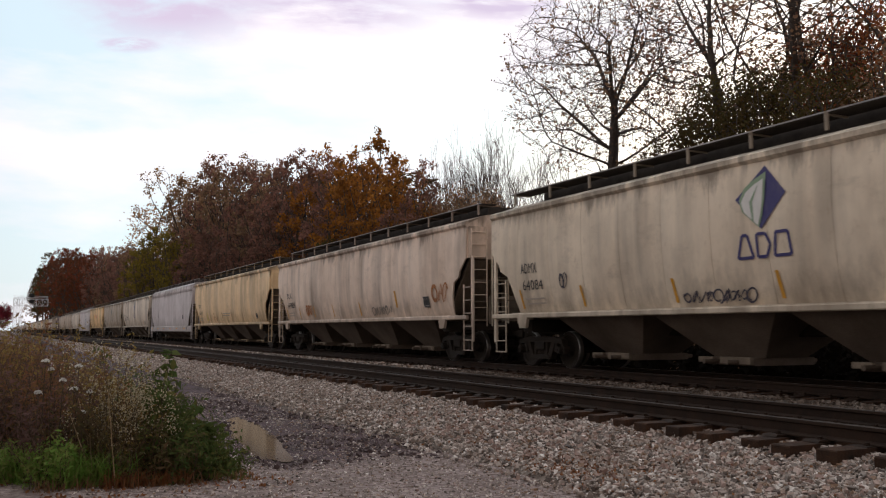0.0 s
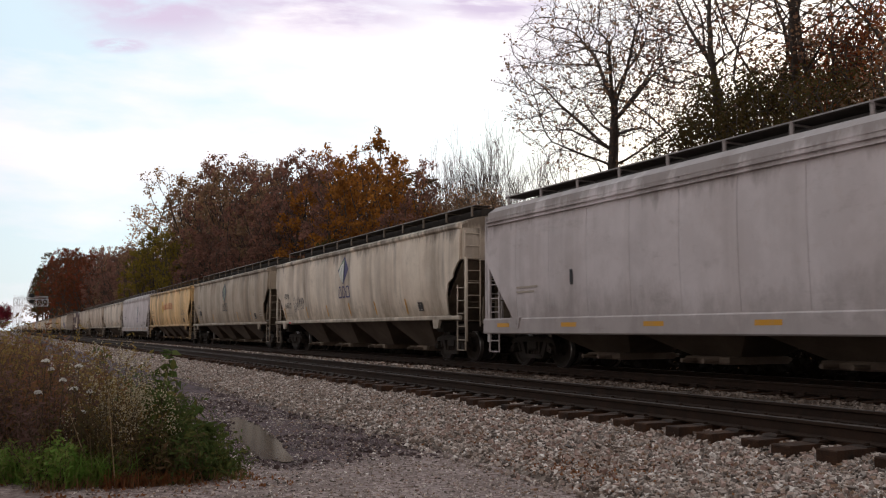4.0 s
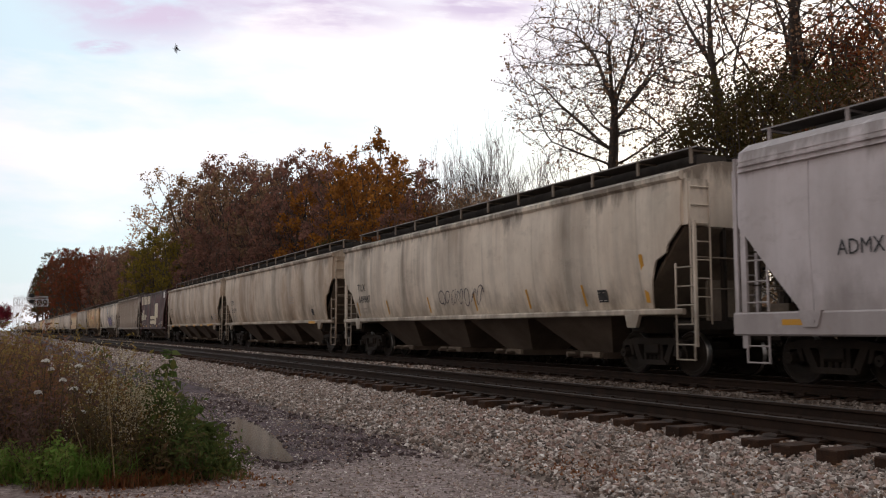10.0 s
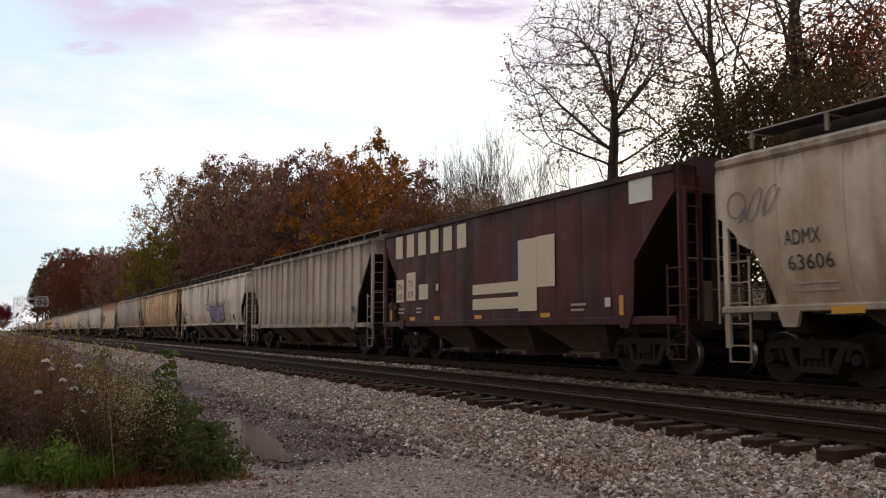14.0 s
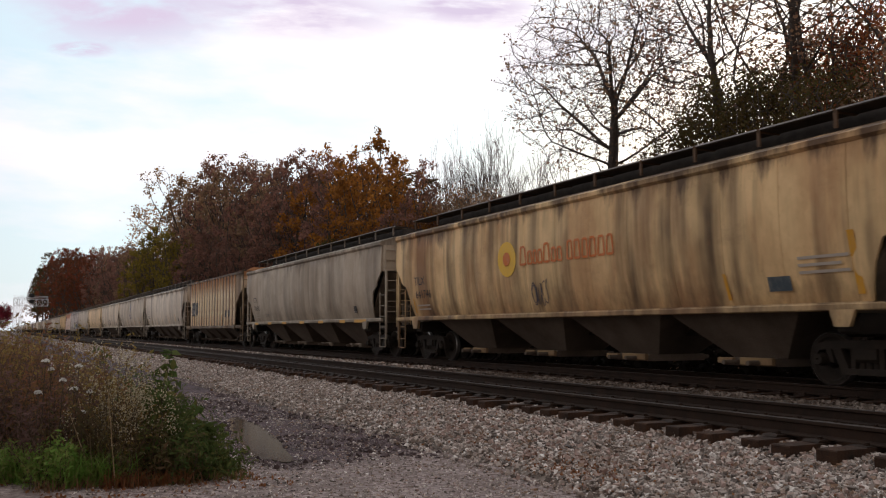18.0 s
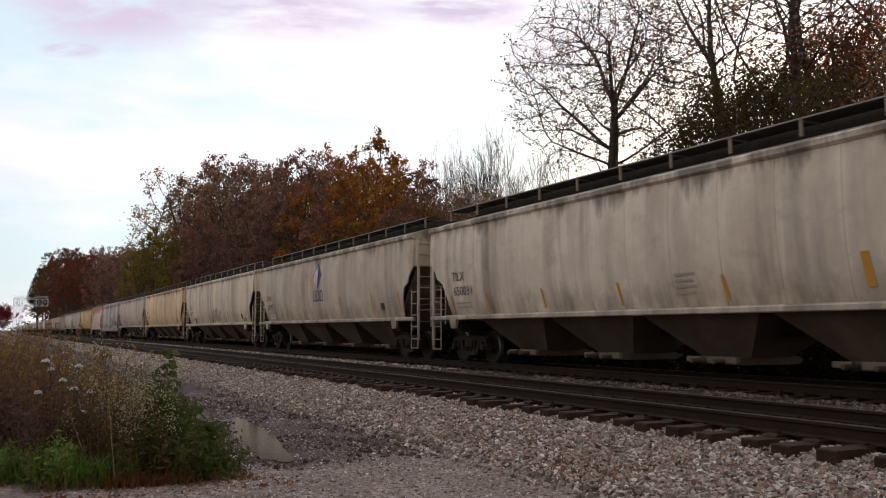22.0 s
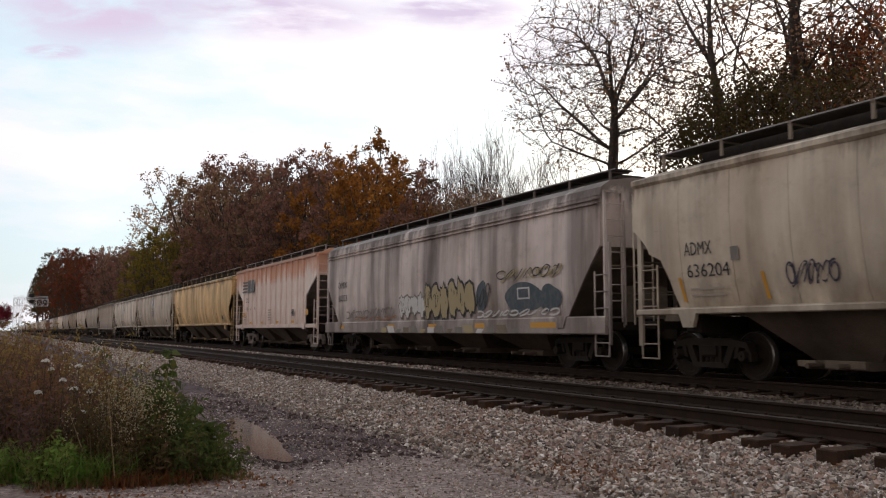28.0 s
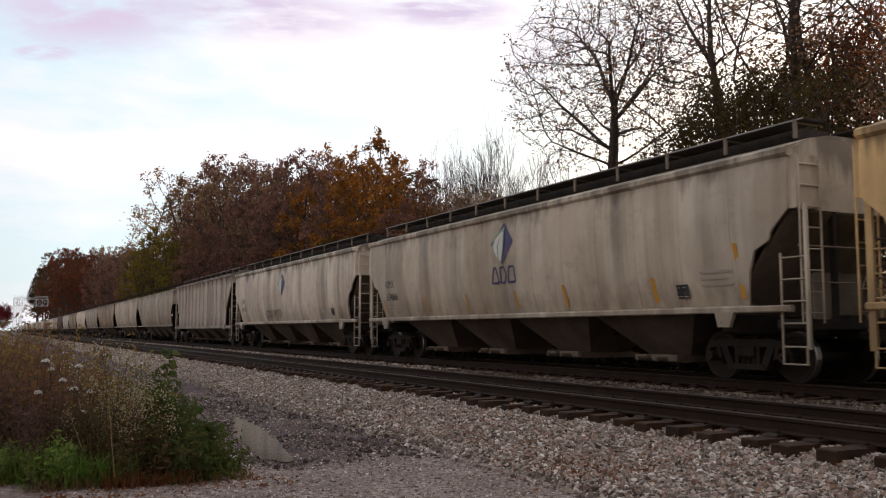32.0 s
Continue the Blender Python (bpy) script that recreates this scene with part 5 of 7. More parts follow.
m = car_row("curved", 19.0, CREAM, 399.78, "dirty white covered hopper car with black outline graffiti")
m.number("TILX", "649775")
m.rect("paint_patch", 3.0, 3.5, 1.4, 1.75, INK, label="black paint patch")
m.scrawl(8.4, 11.2, 1.35, 2.3, SPRAYBLACK, 92, 7, 0.05, 1.1)
m.bars((1.3, 4.2, 7.1, 10.0, 13.0, 17.2))
m.panel_box(16.1, 1.56, 0.36)
m.scrawl(16.6, 17.2, 1.45, 1.6, INK, 93, 2, 0.04)

m = car_row("curved", 19.0, BUFF, 420.22, "mustard yellow covered hopper car with soot-streaked end")
m.number("TILX", "642506")
m.panel_box(16.1, 1.56, 0.36)
for a in (4.2, 6.2, 8.6, 11.3, 14.2):
    m.rect("streak", a, a + 0.06, 1.5, 1.95, INK, 0.06, "dark strip")
m.rect("streak", 17.6, 17.72, 1.55, 2.5, INK, 0.1)
m.stencil(16.2, 1.9, 0.8)

m = car_row("curved", 19.0, STONE, 440.52, "cream covered hopper car with small dark scrawl")
m.number("ADMX", "636204")
m.scrawl(3.9, 5.0, 1.62, 2.15, SPRAYBLACK, 100, 5, 0.035)
m.bars((1.3, 3.4, 7.5))
m.bars((10.4, 13.4), 1.55, 0.6, 0.12)
m.panel_box(16.1)
m.rect("stencil_plate", 2.7, 2.9, 2.2, 2.45, WORN)

m = car_row("smooth", 18.4, PALE, 460.16, "mottled pale grey hopper car with dense graffiti along its foot")
m.text("DMIX", 1.45, 2.55, 0.24, 0.95)
m.text("60323", 1.45, 2.05, 0.24, 0.95)
m.sill_bars((1.5, 6.4, 9.6, 12.6), 1.0, 0.55, 0.13)
m.sill_bars((15.5,), 1.0, 1.3, 0.13)
for k in range(16):
    a = 5.2 + 0.62 * k
    m.rect("graffiti", a, a + 0.35 + 0.10 * ((k * 7) % 3), 0.86, 0.98 + 0.05 * (k % 3), (WORN, SPRAYWHITE, GRIME, SPRAYGOLD, WORN)[(k * 3) % 5], 0.14 * (k % 3 - 1), "spray-painted patch on the sill", 0.056)
m.burner(7.3, 9.3, 1.32, 2.15, SPRAYWHITE, WORN, 110, 4)
m.burner(9.3, 12.6, 1.25, 2.45, SPRAYGOLD, INK, 140, 6)
m.blob(13.0, 1.85, 0.32, 0.42, SPRAYBLUE, 4.0)
m.blob(15.2, 1.78, 0.95, 0.38, SPRAYBLUE, 6.0)
m.blob(16.4, 1.72, 0.5, 0.34, SPRAYBLUE, 9.0)
m.scrawl(12.5, 13.5, 1.45, 2.25, INK, 117, 3, 0.05, 1.0)
m.scrawl(13.9, 16.9, 2.20, 2.55, SPRAYGOLD, 113, 6, 0.05, 1.1)
m.scrawl(13.9, 16.9, 2.20, 2.55, INK, 118, 7, 0.03, 1.1)
m.rect("data_panel", 14.9, 15.5, 1.72, 2.02, SPRAYWHITE, label="pale stencilled square", lift=0.028)
m.rect("data_panel", 14.96, 15.44, 1.76, 1.98, SPRAYBLUE, lift=0.034)
m.scrawl(2.2, 7.0, 1.3, 1.75, WORN, 114, 10, 0.04, 1.0)
m.scrawl(3.2, 7.0, 1.28, 1.45, SPRAYRUST, 115, 6, 0.03, 1.0)
m.scrawl(12.6, 16.8, 1.28, 1.50, SPRAYWHITE, 116, 9, 0.05, 1.0)

m = car_row("shallow", 14.2, FADED, 475.9, "sun-faded pink-grey ribbed hopper car with orange upper edge", dark=PALETRUCK, upper=FADED_TOP, panels=14)
for k in range(4):
    m.rect("emblem_stripe", 1.64 + 0.03 * k, 2.75, 2.95 + 0.17 * k, 3.05 + 0.17 * k, DKDIAMOND, label="dark stripe emblem")
m.shape("emblem", [(2.80, 2.94), (3.40, 2.94), (3.46, 3.6), (2.86, 3.6)], DKDIAMOND)
m.shape("emblem", [(3.52, 2.94), (4.08, 2.94), (4.12, 3.6), (3.58, 3.6)], DKDIAMOND)
m.text("SOU", 2.45, 2.40, 0.25, 0.6)
m.text("85", 2.62, 1.95, 0.24, 0.42, WORN)
m.text("4", 3.45, 1.95, 0.24, 0.18, WORN)
m.text("4", 4.25, 1.95, 0.24, 0.18, WORN)
m.rect("reflector", 1.85, 2.3, 1.66, 1.88, YTAPE, label="orange reflective square")
m.rect("reflector", 1.9, 2.1, 1.25, 1.42, CREAMTAPE)
for a in (3.3, 5.6, 8.4, 10.9):
    m.rect("reflector", a, a + 0.42, 1.27, 1.38, YTAPE, label="orange reflective strip")
m.panel_box(10.9, 1.6, 0.36)
m.rect("reflector", 13.0, 13.35, 1.6, 1.85, YTAPE)
m.stencil(6.9, 1.9, 0.6, 5, 0.06)
m.stencil(2.0, 1.6, 0.5, 2)

m = car_row("curved", 19.0, YELLOW, 495.92, "dusty yellow covered hopper car with black streaks along its foot")
m.number("TILX", "509865")
for a in (3.4, 5.9):
    m.rect("streak", a, a + 0.07, 1.5, 2.0, INK, 0.06, "dark strip")
m.bars((8.6, 11.6, 14.8), 1.5, 0.5, 0.11, tape=BROWNTAPE)
m.panel_box(16.1)

m = car_row("curved", 19.0, STONE, 516.31, "stone-beige covered hopper car with blue leaf emblem and seam lines")
m.number("ADMX", "63466")
m.leaf_logo(9.5, 3.22)
m.bars((1.3, 4.6, 7.3, 10.0))
m.bars((12.2, 15.4), 1.5, 0.5, 0.12)
m.bars((17.75,), 1.5, 1.0, 0.11)
m.panel_box(16.1)
m.stencil(16.8, 2.0, 0.8)

m = car_row("curved", 19.1, WHITE, 536.80, "off-white covered hopper car with small leaf emblem")
m.number("ADMX", "64121")
m.leaf_logo(9.3, 3.1, 0.95, False)
m.scrawl(6.5, 9.0, 1.5, 2.0, WORN, 130, 5, 0.05)
m.panel_box(16.1)

m = car_row("ribbed", 18.2, RIBGREY, 556.4, "grey ribbed covered hopper car with dark stripes", panels=14)

TAIL = [GREIGE, TAN, RUSTY, GREIGE, CREAM, RUSTY, PALE, MAROON, TAN, CREAM, GREIGE, RUSTY, WHITE, SOOTY]


def distant_car(length, body, label):
    """A covered hopper car that stays far off: fewer parts."""
    car = thing("hopper_car", label, "freight car", "cars of the freight train")
    e = length / 2
    for s in (1, -1):
        part("side_sheet", kept(("tail_sheet", length), lambda: panel_geo("curved", length, -e, e)), body, car, at=END[s])
        part("end_sheet", kept(("end_sheet", "curved", length), lambda: end_geo("curved", length)), body, car, at=END[s])
        part("slope_sheet", kept(("slope_sheet", "curved", length), lambda: slope_geo("curved", length)), UNDER, car, at=END[s])
        part("running_board", kept(("running_board", "curved", length), lambda: Geo()), GRATE, car, at=END[s])
        t = part("truck", SHELF["truck"], UNDER, car, at=pose(0, s * (e - 1.55), 0))
        part("side_frame", SHELF["side_frame"], UNDER, t, at=pose(-0.99, 0, 0))
        for q in (-1, 1):
            wheels_on(t, q)
    part("roof", kept(("roof", "curved", length), lambda: Geo()), body, car)
    part("side_sill", kept(("side_sill", "curved", length), lambda: Geo()), body, car)
    part("centre_sill", kept(("centre_sill", length), lambda: Geo()), UNDER, car)
    for k in range(4):
        part("hopper_bay", SHELF[("hopper_bay", 19.0, "curved")], BAY, car, at=pose(0, -7.0 + 14.0 * (k + 0.5) / 4, 0))
    own_wear(car)
    return car


rear = 556.4
for k in range(36):
    rear += 20.4
    CARS.append((distant_car(19.0, TAIL[k % len(TAIL)], "covered hopper car far back in the train"), rear - 9.5))

# ---------------------------------------------------------------- signal bridge
galv = mottled("galvanised_lattice", (0.60, 0.60, 0.62), (0.72, 0.71, 0.72), 2.0, 0.6, 0.1, 0.2)
black = mottled("black_signal_enamel", (0.012, 0.012, 0.013), (0.03, 0.03, 0.03), 3.0, 0.6, 0.1)
bridge = thing("signal_bridge", "grey steel lattice signal arm over both tracks", "signal bridge", at=pose(0, 285, 0))


def lattice(a, b, w, n, r):
    """A square trussed beam from a to b."""
    a, b = Vector(a), Vector(b)
    d = (b - a).normalized()
    s = d.cross(Vector((0, 1, 0))).normalized() * w / 2
    u = Vector((0, w / 2, 0))
    g = Geo()
    corners = [s + u, s - u, -s - u, -s + u]
    for c in corners:
        g.tube(a + c, b + c, r, sides=4)
    for k in range(n):
        p0, p1 = a.lerp(b, k / n), a.lerp(b, (k + 1) / n)
        for c0, c1 in zip(corners, corners[1:] + corners[:1]):
            g.tube(p0 + c0, p1 + c1, 0.6 * r, sides=4, caps=False)
            g.tube(p1 + c0, p1 + c1, 0.6 * r, sides=4, caps=False)
    return g


part("mast", lattice((3.0, 0, 0), (3.0, 0, 10.6), 1.0, 8, 0.06), galv, bridge)
part("mast", lattice((4.4, 0, 0), (4.4, 0, 10.6), 0.8, 8, 0.05), galv, bridge)
part("arm", lattice((2.4, 0, 9.6), (11.6, 0, 9.6), 2.0, 6, 0.06), galv, bridge)
part("handrail", Geo().tube((2.4, -1, 11.4), (11.6, -1, 11.4), 0.05, sides=4).tube((2.4, -1, 11.0), (11.6, -1, 11.0), 0.05, sides=4), galv, bridge)
for x in (7.2,):
    for z in (9.3, 11.0):
        head = part("signal_head", Geo().tube((x, -1.3, z + 0.6), (x, -1.15, z + 0.6), 0.62, sides=16).tube((x, -1.15, z + 0.6), (x, -0.7, z + 0.6), 0.3, sides=10), black, bridge, "round black signal target")
        part("hood", Geo().tube((x, -1.7, z + 0.6), (x, -1.3, z + 0.6), 0.16, 0.2, sides=10), black, head)

# ---------------------------------------------------------------- trees
BARK = mottled("grey_brown_bark", (0.055, 0.042, 0.035), (0.115, 0.093, 0.078), 6.0, 0.95, 0.6)
LEAF = {
    "rust": leafy("rust_leaves", (0.42, 0.155, 0.034), (0.50, 0.22, 0.040), (0.20, 0.085, 0.030)),
    "dark": leafy("dark_brown_leaves", (0.32, 0.19, 0.13), (0.42, 0.24, 0.13), (0.22, 0.16, 0.095)),
    "plum": leafy("purple_brown_leaves", (0.27, 0.135, 0.115), (0.38, 0.18, 0.115), (0.17, 0.11, 0.085)),
    "olive": leafy("olive_leaves", (0.25, 0.185, 0.030), (0.32, 0.225, 0.034), (0.14, 0.12, 0.038)),
    "red": leafy("red_leaves", (0.22, 0.052, 0.032), (0.28, 0.075, 0.034), (0.10, 0.065, 0.028)),
    "crimson": leafy("crimson_leaves", (0.30, 0.025, 0.050), (0.36, 0.040, 0.055), (0.18, 0.030, 0.04)),
    "scarlet": leafy("orange_red_leaves", (0.50, 0.125, 0.050), (0.56, 0.18, 0.055), (0.30, 0.12, 0.045)),
    "green": leafy("dull_green_leaves", (0.078, 0.072, 0.028), (0.115, 0.092, 0.034), (0.13, 0.075, 0.03)),
    "pale": leafy("pale_tan_leaves", (0.50, 0.30, 0.16), (0.58, 0.38, 0.21), (0.34, 0.20, 0.12)),
}


def grown(ratio, spread, seed, fork=0.25, levels=4, lean=0.0, stems=1, base_r=0.17, keep=0.72, up=0.1, twig=0.010):
    """Limbs of a tree 12 m high as tapered tubes, and the places of the twigs' ends. ratio: the crown's width to its height."""
    rng = random.Random(seed)
    g, tips = Geo(), []

    def limb(p, d, length, r, level):
        n = 3 if level < 2 else 2
        for k in range(n):
            d = (d + Vector((rng.gauss(0, 0.10), rng.gauss(0, 0.10), rng.gauss(0.03, 0.06)))).normalized()
            q = p + d * length / n
            r1 = r * (0.86 if level < 2 else 0.75)
            r, r1 = max(r, twig), max(r1, twig)
            g.tube(p, q, r, r1, sides=6 if level < 2 else 4 if level < 3 else 3, caps=False)
            p, r = q, r1
            if level >= levels - 1:
                tips.append((p, d))
            elif level >= 1 and k < n - 1 and rng.random() < 0.8:
                side = d.orthogonal()
                side.rotate(Matrix.Rotation(rng.uniform(0, 6.28), 3, d))
                limb(p, (d * 0.7 + side * 0.8 + Vector((0, 0, 0.15))).normalized(), length * 0.6, r * 0.55, level + 1)
        if level < levels:
            for k in range(3 if level < 2 else 2 + (rng.random() < 0.6)):
                side = d.orthogonal()
                side.rotate(Matrix.Rotation(rng.uniform(0, 6.28), 3, d))
                w = rng.uniform(0.35, 0.9) * spread
                limb(p, (d + side * w + Vector((0, 0, up))).normalized(), length * keep * rng.uniform(0.75, 1.1), r * 0.66, level + 1)

    for s in range(stems):
        d = Vector((rng.gauss(lean, 0.12) + (0 if stems == 1 else 0.3 * (s - (stems - 1) / 2)), rng.gauss(0, 0.12), 1)).normalized()
        limb(Vector((0.25 * (s - (stems - 1) / 2), 0, -0.4)), d, 12.0 * fork, base_r / stems ** 0.5, 0)
    k = 12.0 / max(t.z for t, _ in tips)
    t = np.array([tuple(p) for p, _ in tips])
    mid = t[:, :2].mean(axis=0) * 0.7
    reach = np.quantile(np.hypot(t[:, 0] - mid[0], t[:, 1] - mid[1]), 0.96)
    w = ratio * 6.0 / reach

    def bend(x, y, z):
        b = min(max(z * k / 6.0, 0), 1)
        return ((x - mid[0] * b) * w, (y - mid[1] * b) * w, z * k)

    g.v = [bend(*v) for v in g.v]
    return g, np.array([bend(*p) for p in t])


def branched(ratio, seed, bottom=4.5, stems=1, points=900, step=0.30, lumps=0, tip_r=0.010, trunk_r=0.20, lean=0.0, flat=1.0, thick=2.3, limbs=0, twigs=0, wobble=0.08, splay=0.16, leader=0.0):
    """Limbs of a tree 12 m high that grow towards points strewn in its crown; gives the limbs and the twigs' ends."""
    rng = np.random.default_rng(seed)
    half, mid = (12.0 - bottom) / 2, (12.0 + bottom) / 2
    wide = 6.0 * ratio
    v = rng.normal(size=(points * 3, 3))
    v = v / np.linalg.norm(v, axis=1)[:, None] * rng.random((len(v), 1)) ** (1 / 2.4)
    a = v * np.array([wide, wide, half]) + np.array([0, 0, mid])
    a[:, :2] *= (1.0 + 0.35 * flat * np.clip((mid - a[:, 2]) / half, -1, 0.5))[:, None]
    if lumps:
        c = rng.normal(size=(lumps, 3))
        c = c / np.linalg.norm(c, axis=1)[:, None] * rng.uniform(0.35, 0.85, (lumps, 1)) * np.array([wide, wide, half]) + np.array([0, 0, mid])
        rad = rng.uniform(0.30, 0.52, lumps) * min(wide, half)
        a = a[(np.linalg.norm(a[:, None] - c[None], axis=2) < rad[None]).any(axis=1)]
    a = a[:points]
    pos, par = [], []
    for s in range(stems):
        off = s - (stems - 1) / 2
        p = np.array([0.22 * off, 0.1 * off, -0.4])
        last = -1
        d = np.array([splay * off + lean, 0.3 * splay * off, 1.0])
        while p[2] < (bottom + leader * (12.0 - bottom)) * (0.95 if s else 1.0):
            pos.append(p)
            par.append(last)
            last = len(pos) - 1
            d = d + rng.normal(0, 0.02, 3)
            p = p + d / np.linalg.norm(d) * 0.45
    for k in range(limbs):
        # main limbs rise from the fork and sweep outwards
        az, el = 2.4 * k + rng.normal(0, 0.2), 0.25 + 1.1 * (k / max(limbs - 1, 1)) + rng.normal(0, 0.06)
        d = np.array([math.cos(az) * math.cos(el), math.sin(az) * math.cos(el), math.sin(el)])
        far = 0.62 / math.sqrt((math.cos(el) / wide) ** 2 + (math.sin(el) / (half * 1.5)) ** 2)
        if leader:
            el = 0.10 + 1.0 * k / limbs + rng.normal(0, 0.08)
            d = np.array([math.cos(az) * math.cos(el), math.sin(az) * math.cos(el), math.sin(el)])
        tops = [j for j in range(len(pos)) if (bottom + k / max(limbs, 1) * leader * (12.0 - bottom)) * 0.88 < pos[j][2] < bottom + leader * (12.0 - bottom) and j < 60]
        last = tops[k % (2 if leader else len(tops))] if len(tops) > 1 else len(pos) - 1
        p = pos[last]
        for j in range(int(far / 0.4)):
            d = d + rng.normal(0, 0.07, 3) + np.array([0, 0, 0.03])
            d = d / np.linalg.norm(d)
            p = p + d * 0.4
            pos.append(p)
            par.append(last)
            last = len(pos) - 1
    P = np.array(pos)
    count = np.zeros(60000, int)
    way = np.zeros((60000, 3))
    for j in range(len(pos)):
        way[j] = pos[j] - pos[par[j]] if par[j] >= 0 else (0, 0, 1)
    way[:len(pos)] /= np.linalg.norm(way[:len(pos)], axis=1)[:, None] + 1e-6
    dist = np.linalg.norm(a[:, None] - P[None], axis=2)
    near, best = dist.argmin(axis=1), dist.min(axis=1)
    for it in range(90):
        if not len(a):
            break
        P = np.array(pos)
        dirs = a - P[near]
        dirs /= np.linalg.norm(dirs, axis=1)[:, None] + 1e-6
        acc = np.zeros_like(P)
        np.add.at(acc, near, dirs)
        grow = np.unique(near)
        full = grow[count[grow] >= 3]
        if len(full):
            keep = ~np.isin(near, full)
            a, near, best = a[keep], near[keep], best[keep]
            grow = grow[count[grow] < 3]
            if not len(grow):
                break
        count[grow] += 1
        d = acc[grow] / (np.linalg.norm(acc[grow], axis=1)[:, None] + 1e-6) + rng.normal(0, wobble, (len(grow), 3)) + np.array([0, 0, 0.05]) + way[grow] * 0.7
        q = P[grow] + d / np.linalg.norm(d, axis=1)[:, None] * step
        base = len(pos)
        way[base:base + len(q)] = (q - P[grow]) / step
        pos += list(q)
        par += list(grow)
        dn = np.linalg.norm(a[:, None] - q[None], axis=2)
        k = dn.argmin(axis=1)
        m = dn[np.arange(len(a)), k]
        closer = m < best
        near, best = np.where(closer, base + k, near), np.where(closer, m, best)
        live = best > step * 1.15
        a, near, best = a[live], near[live], best[live]
    P, n = np.array(pos), len(pos)
    load = np.zeros(n)
    kids = np.zeros(n, int)
    for k in range(n - 1, -1, -1):
        if kids[k] == 0:
            load[k] = tip_r ** thick
        if par[k] >= 0:
            load[par[k]] += load[k]
            kids[par[k]] += 1
    rad = load ** (1 / thick)
    rad = np.minimum(rad * min(1.6, max(1.0, trunk_r / rad.max())), trunk_r)
    g = Geo()
    for k in range(n):
        if par[k] >= 0:
            r0, r1 = rad[par[k]], rad[k]
            g.tube(Vector(P[par[k]].tolist()), Vector(P[k].tolist()), float(min(r0, r1 * 1.25)), float(r1), sides=6 if r1 > 0.06 else 4 if r1 > 0.025 else 3, caps=False)
    ends = P[(kids == 0) & (P[:, 2] > bottom * 0.8)]
    if twigs:
        more = []
        for k in range(n):
            if rad[k] < 0.03 and par[k] >= 0:
                along = P[k] - P[par[k]]
                along = along / (np.linalg.norm(along) + 1e-6)
                for j in range(twigs):
                    d = along + rng.normal(0, 0.55, 3) + np.array([0, 0, 0.15])
                    q = P[k] + d / np.linalg.norm(d) * step * rng.uniform(0.8, 2.0)
                    g.tube(Vector(P[k].tolist()), Vector(q.tolist()), tip_r * 0.9, tip_r * 0.6, sides=3, caps=False)
                    more.append(q)
        ends = np.concatenate([ends, np.array(more)])
    k = 12.0 / P[:, 2].max()
    g.v = [(x, y, z * k) for x, y, z in g.v]
    return g, ends * np.array([1, 1, k])


def leaf_spots(t, per, scatter, seed, bare):
    """Leaf places: clusters round the twigs, some twigs bare."""
    rng = np.random.default_rng(seed)
    t = t[rng.random(len(t)) > bare]
    c = np.repeat(t, per, axis=0)
    return c + rng.normal(size=c.shape) * scatter


FOREST = {}


def tree(colour, x, y, height, width, label, category="tree", seed=1, leaf=0.09, per=6, scatter=0.4, bare=0.0, turn=None, **shape):
    """A tree with its trunk and limbs in one part and its leaves in another; alike trees share both meshes."""
    ratio = round(4 * width / height, 0) / 4 or 0.25
    key = (seed, per, leaf, bare, ratio, tuple(shape.items()))
    if key not in FOREST:
        if "points" in shape:
            wood, tips = branched(ratio, seed, **shape)
        else:
            wood, tips = grown(ratio, shape.pop("spread", 1.0), seed, **shape)
        spots = leaf_spots(tips, per, scatter, seed, bare) if per else np.zeros((0, 3))
        FOREST[key] = (wood.mesh("trunk"), quads_mesh("crown", spots, leaf * np.random.default_rng(seed).uniform(0.6, 1.35, len(spots)), 1.2, seed=seed) if per else None)
    wood, crown = FOREST[key]
    t = thing("tree" if category == "tree" else "bush", label, category, "trees along the railway")
    spin = (seed * 37 + x * 11 + y * 7) % 6.283 if turn is None else turn
    q = width / (12.0 * ratio)
    t.matrix_basis = Matrix.LocRotScale((x, y, -0.35), Euler((0, 0, spin)), (q, q, height / 12.0))
    part("trunk", wood, BARK, t)
    if crown:
        part("crown", crown, LEAF[colour], t)
    return t


# the big bare tree and the leggy trees beside it
tree("dark", 21.9, 28.9, 16.2, 8.8, "tall bare tree with a round crown and few brown leaves", seed=5, turn=2.2, leaf=0.046, per=2, scatter=0.05, bare=0.66, bottom=5.9, stems=1, points=2300, step=0.20, tip_r=0.0048, trunk_r=0.15, flat=0.0, limbs=16, twigs=2, thick=2.2, splay=0.06, leader=0.55, wobble=0.12)
for x, y, h, w, s in ((22.6, 25.2, 17.5, 5.6, 21), (22.3, 22.0, 18.0, 6.0, 22), (21.5, 18.6, 18.5, 6.0, 23), (21.5, 16.0, 18, 6.0, 24), (24.5, 20.0, 18.5, 5.6, 24)):
    tree(("dark", "dark", "plum", "dark")[s % 4], x, y, h, w, "tall leggy tree with thinning brown leaves", seed=s, leaf=0.044, per=5, scatter=0.13, bare=0.45, bottom=5.6, stems=2 if s % 2 else 1, points=480, step=0.28, tip_r=0.0052, trunk_r=0.17, lean=-0.06 if s % 2 else 0.04, limbs=6, twigs=1, thick=2.2)
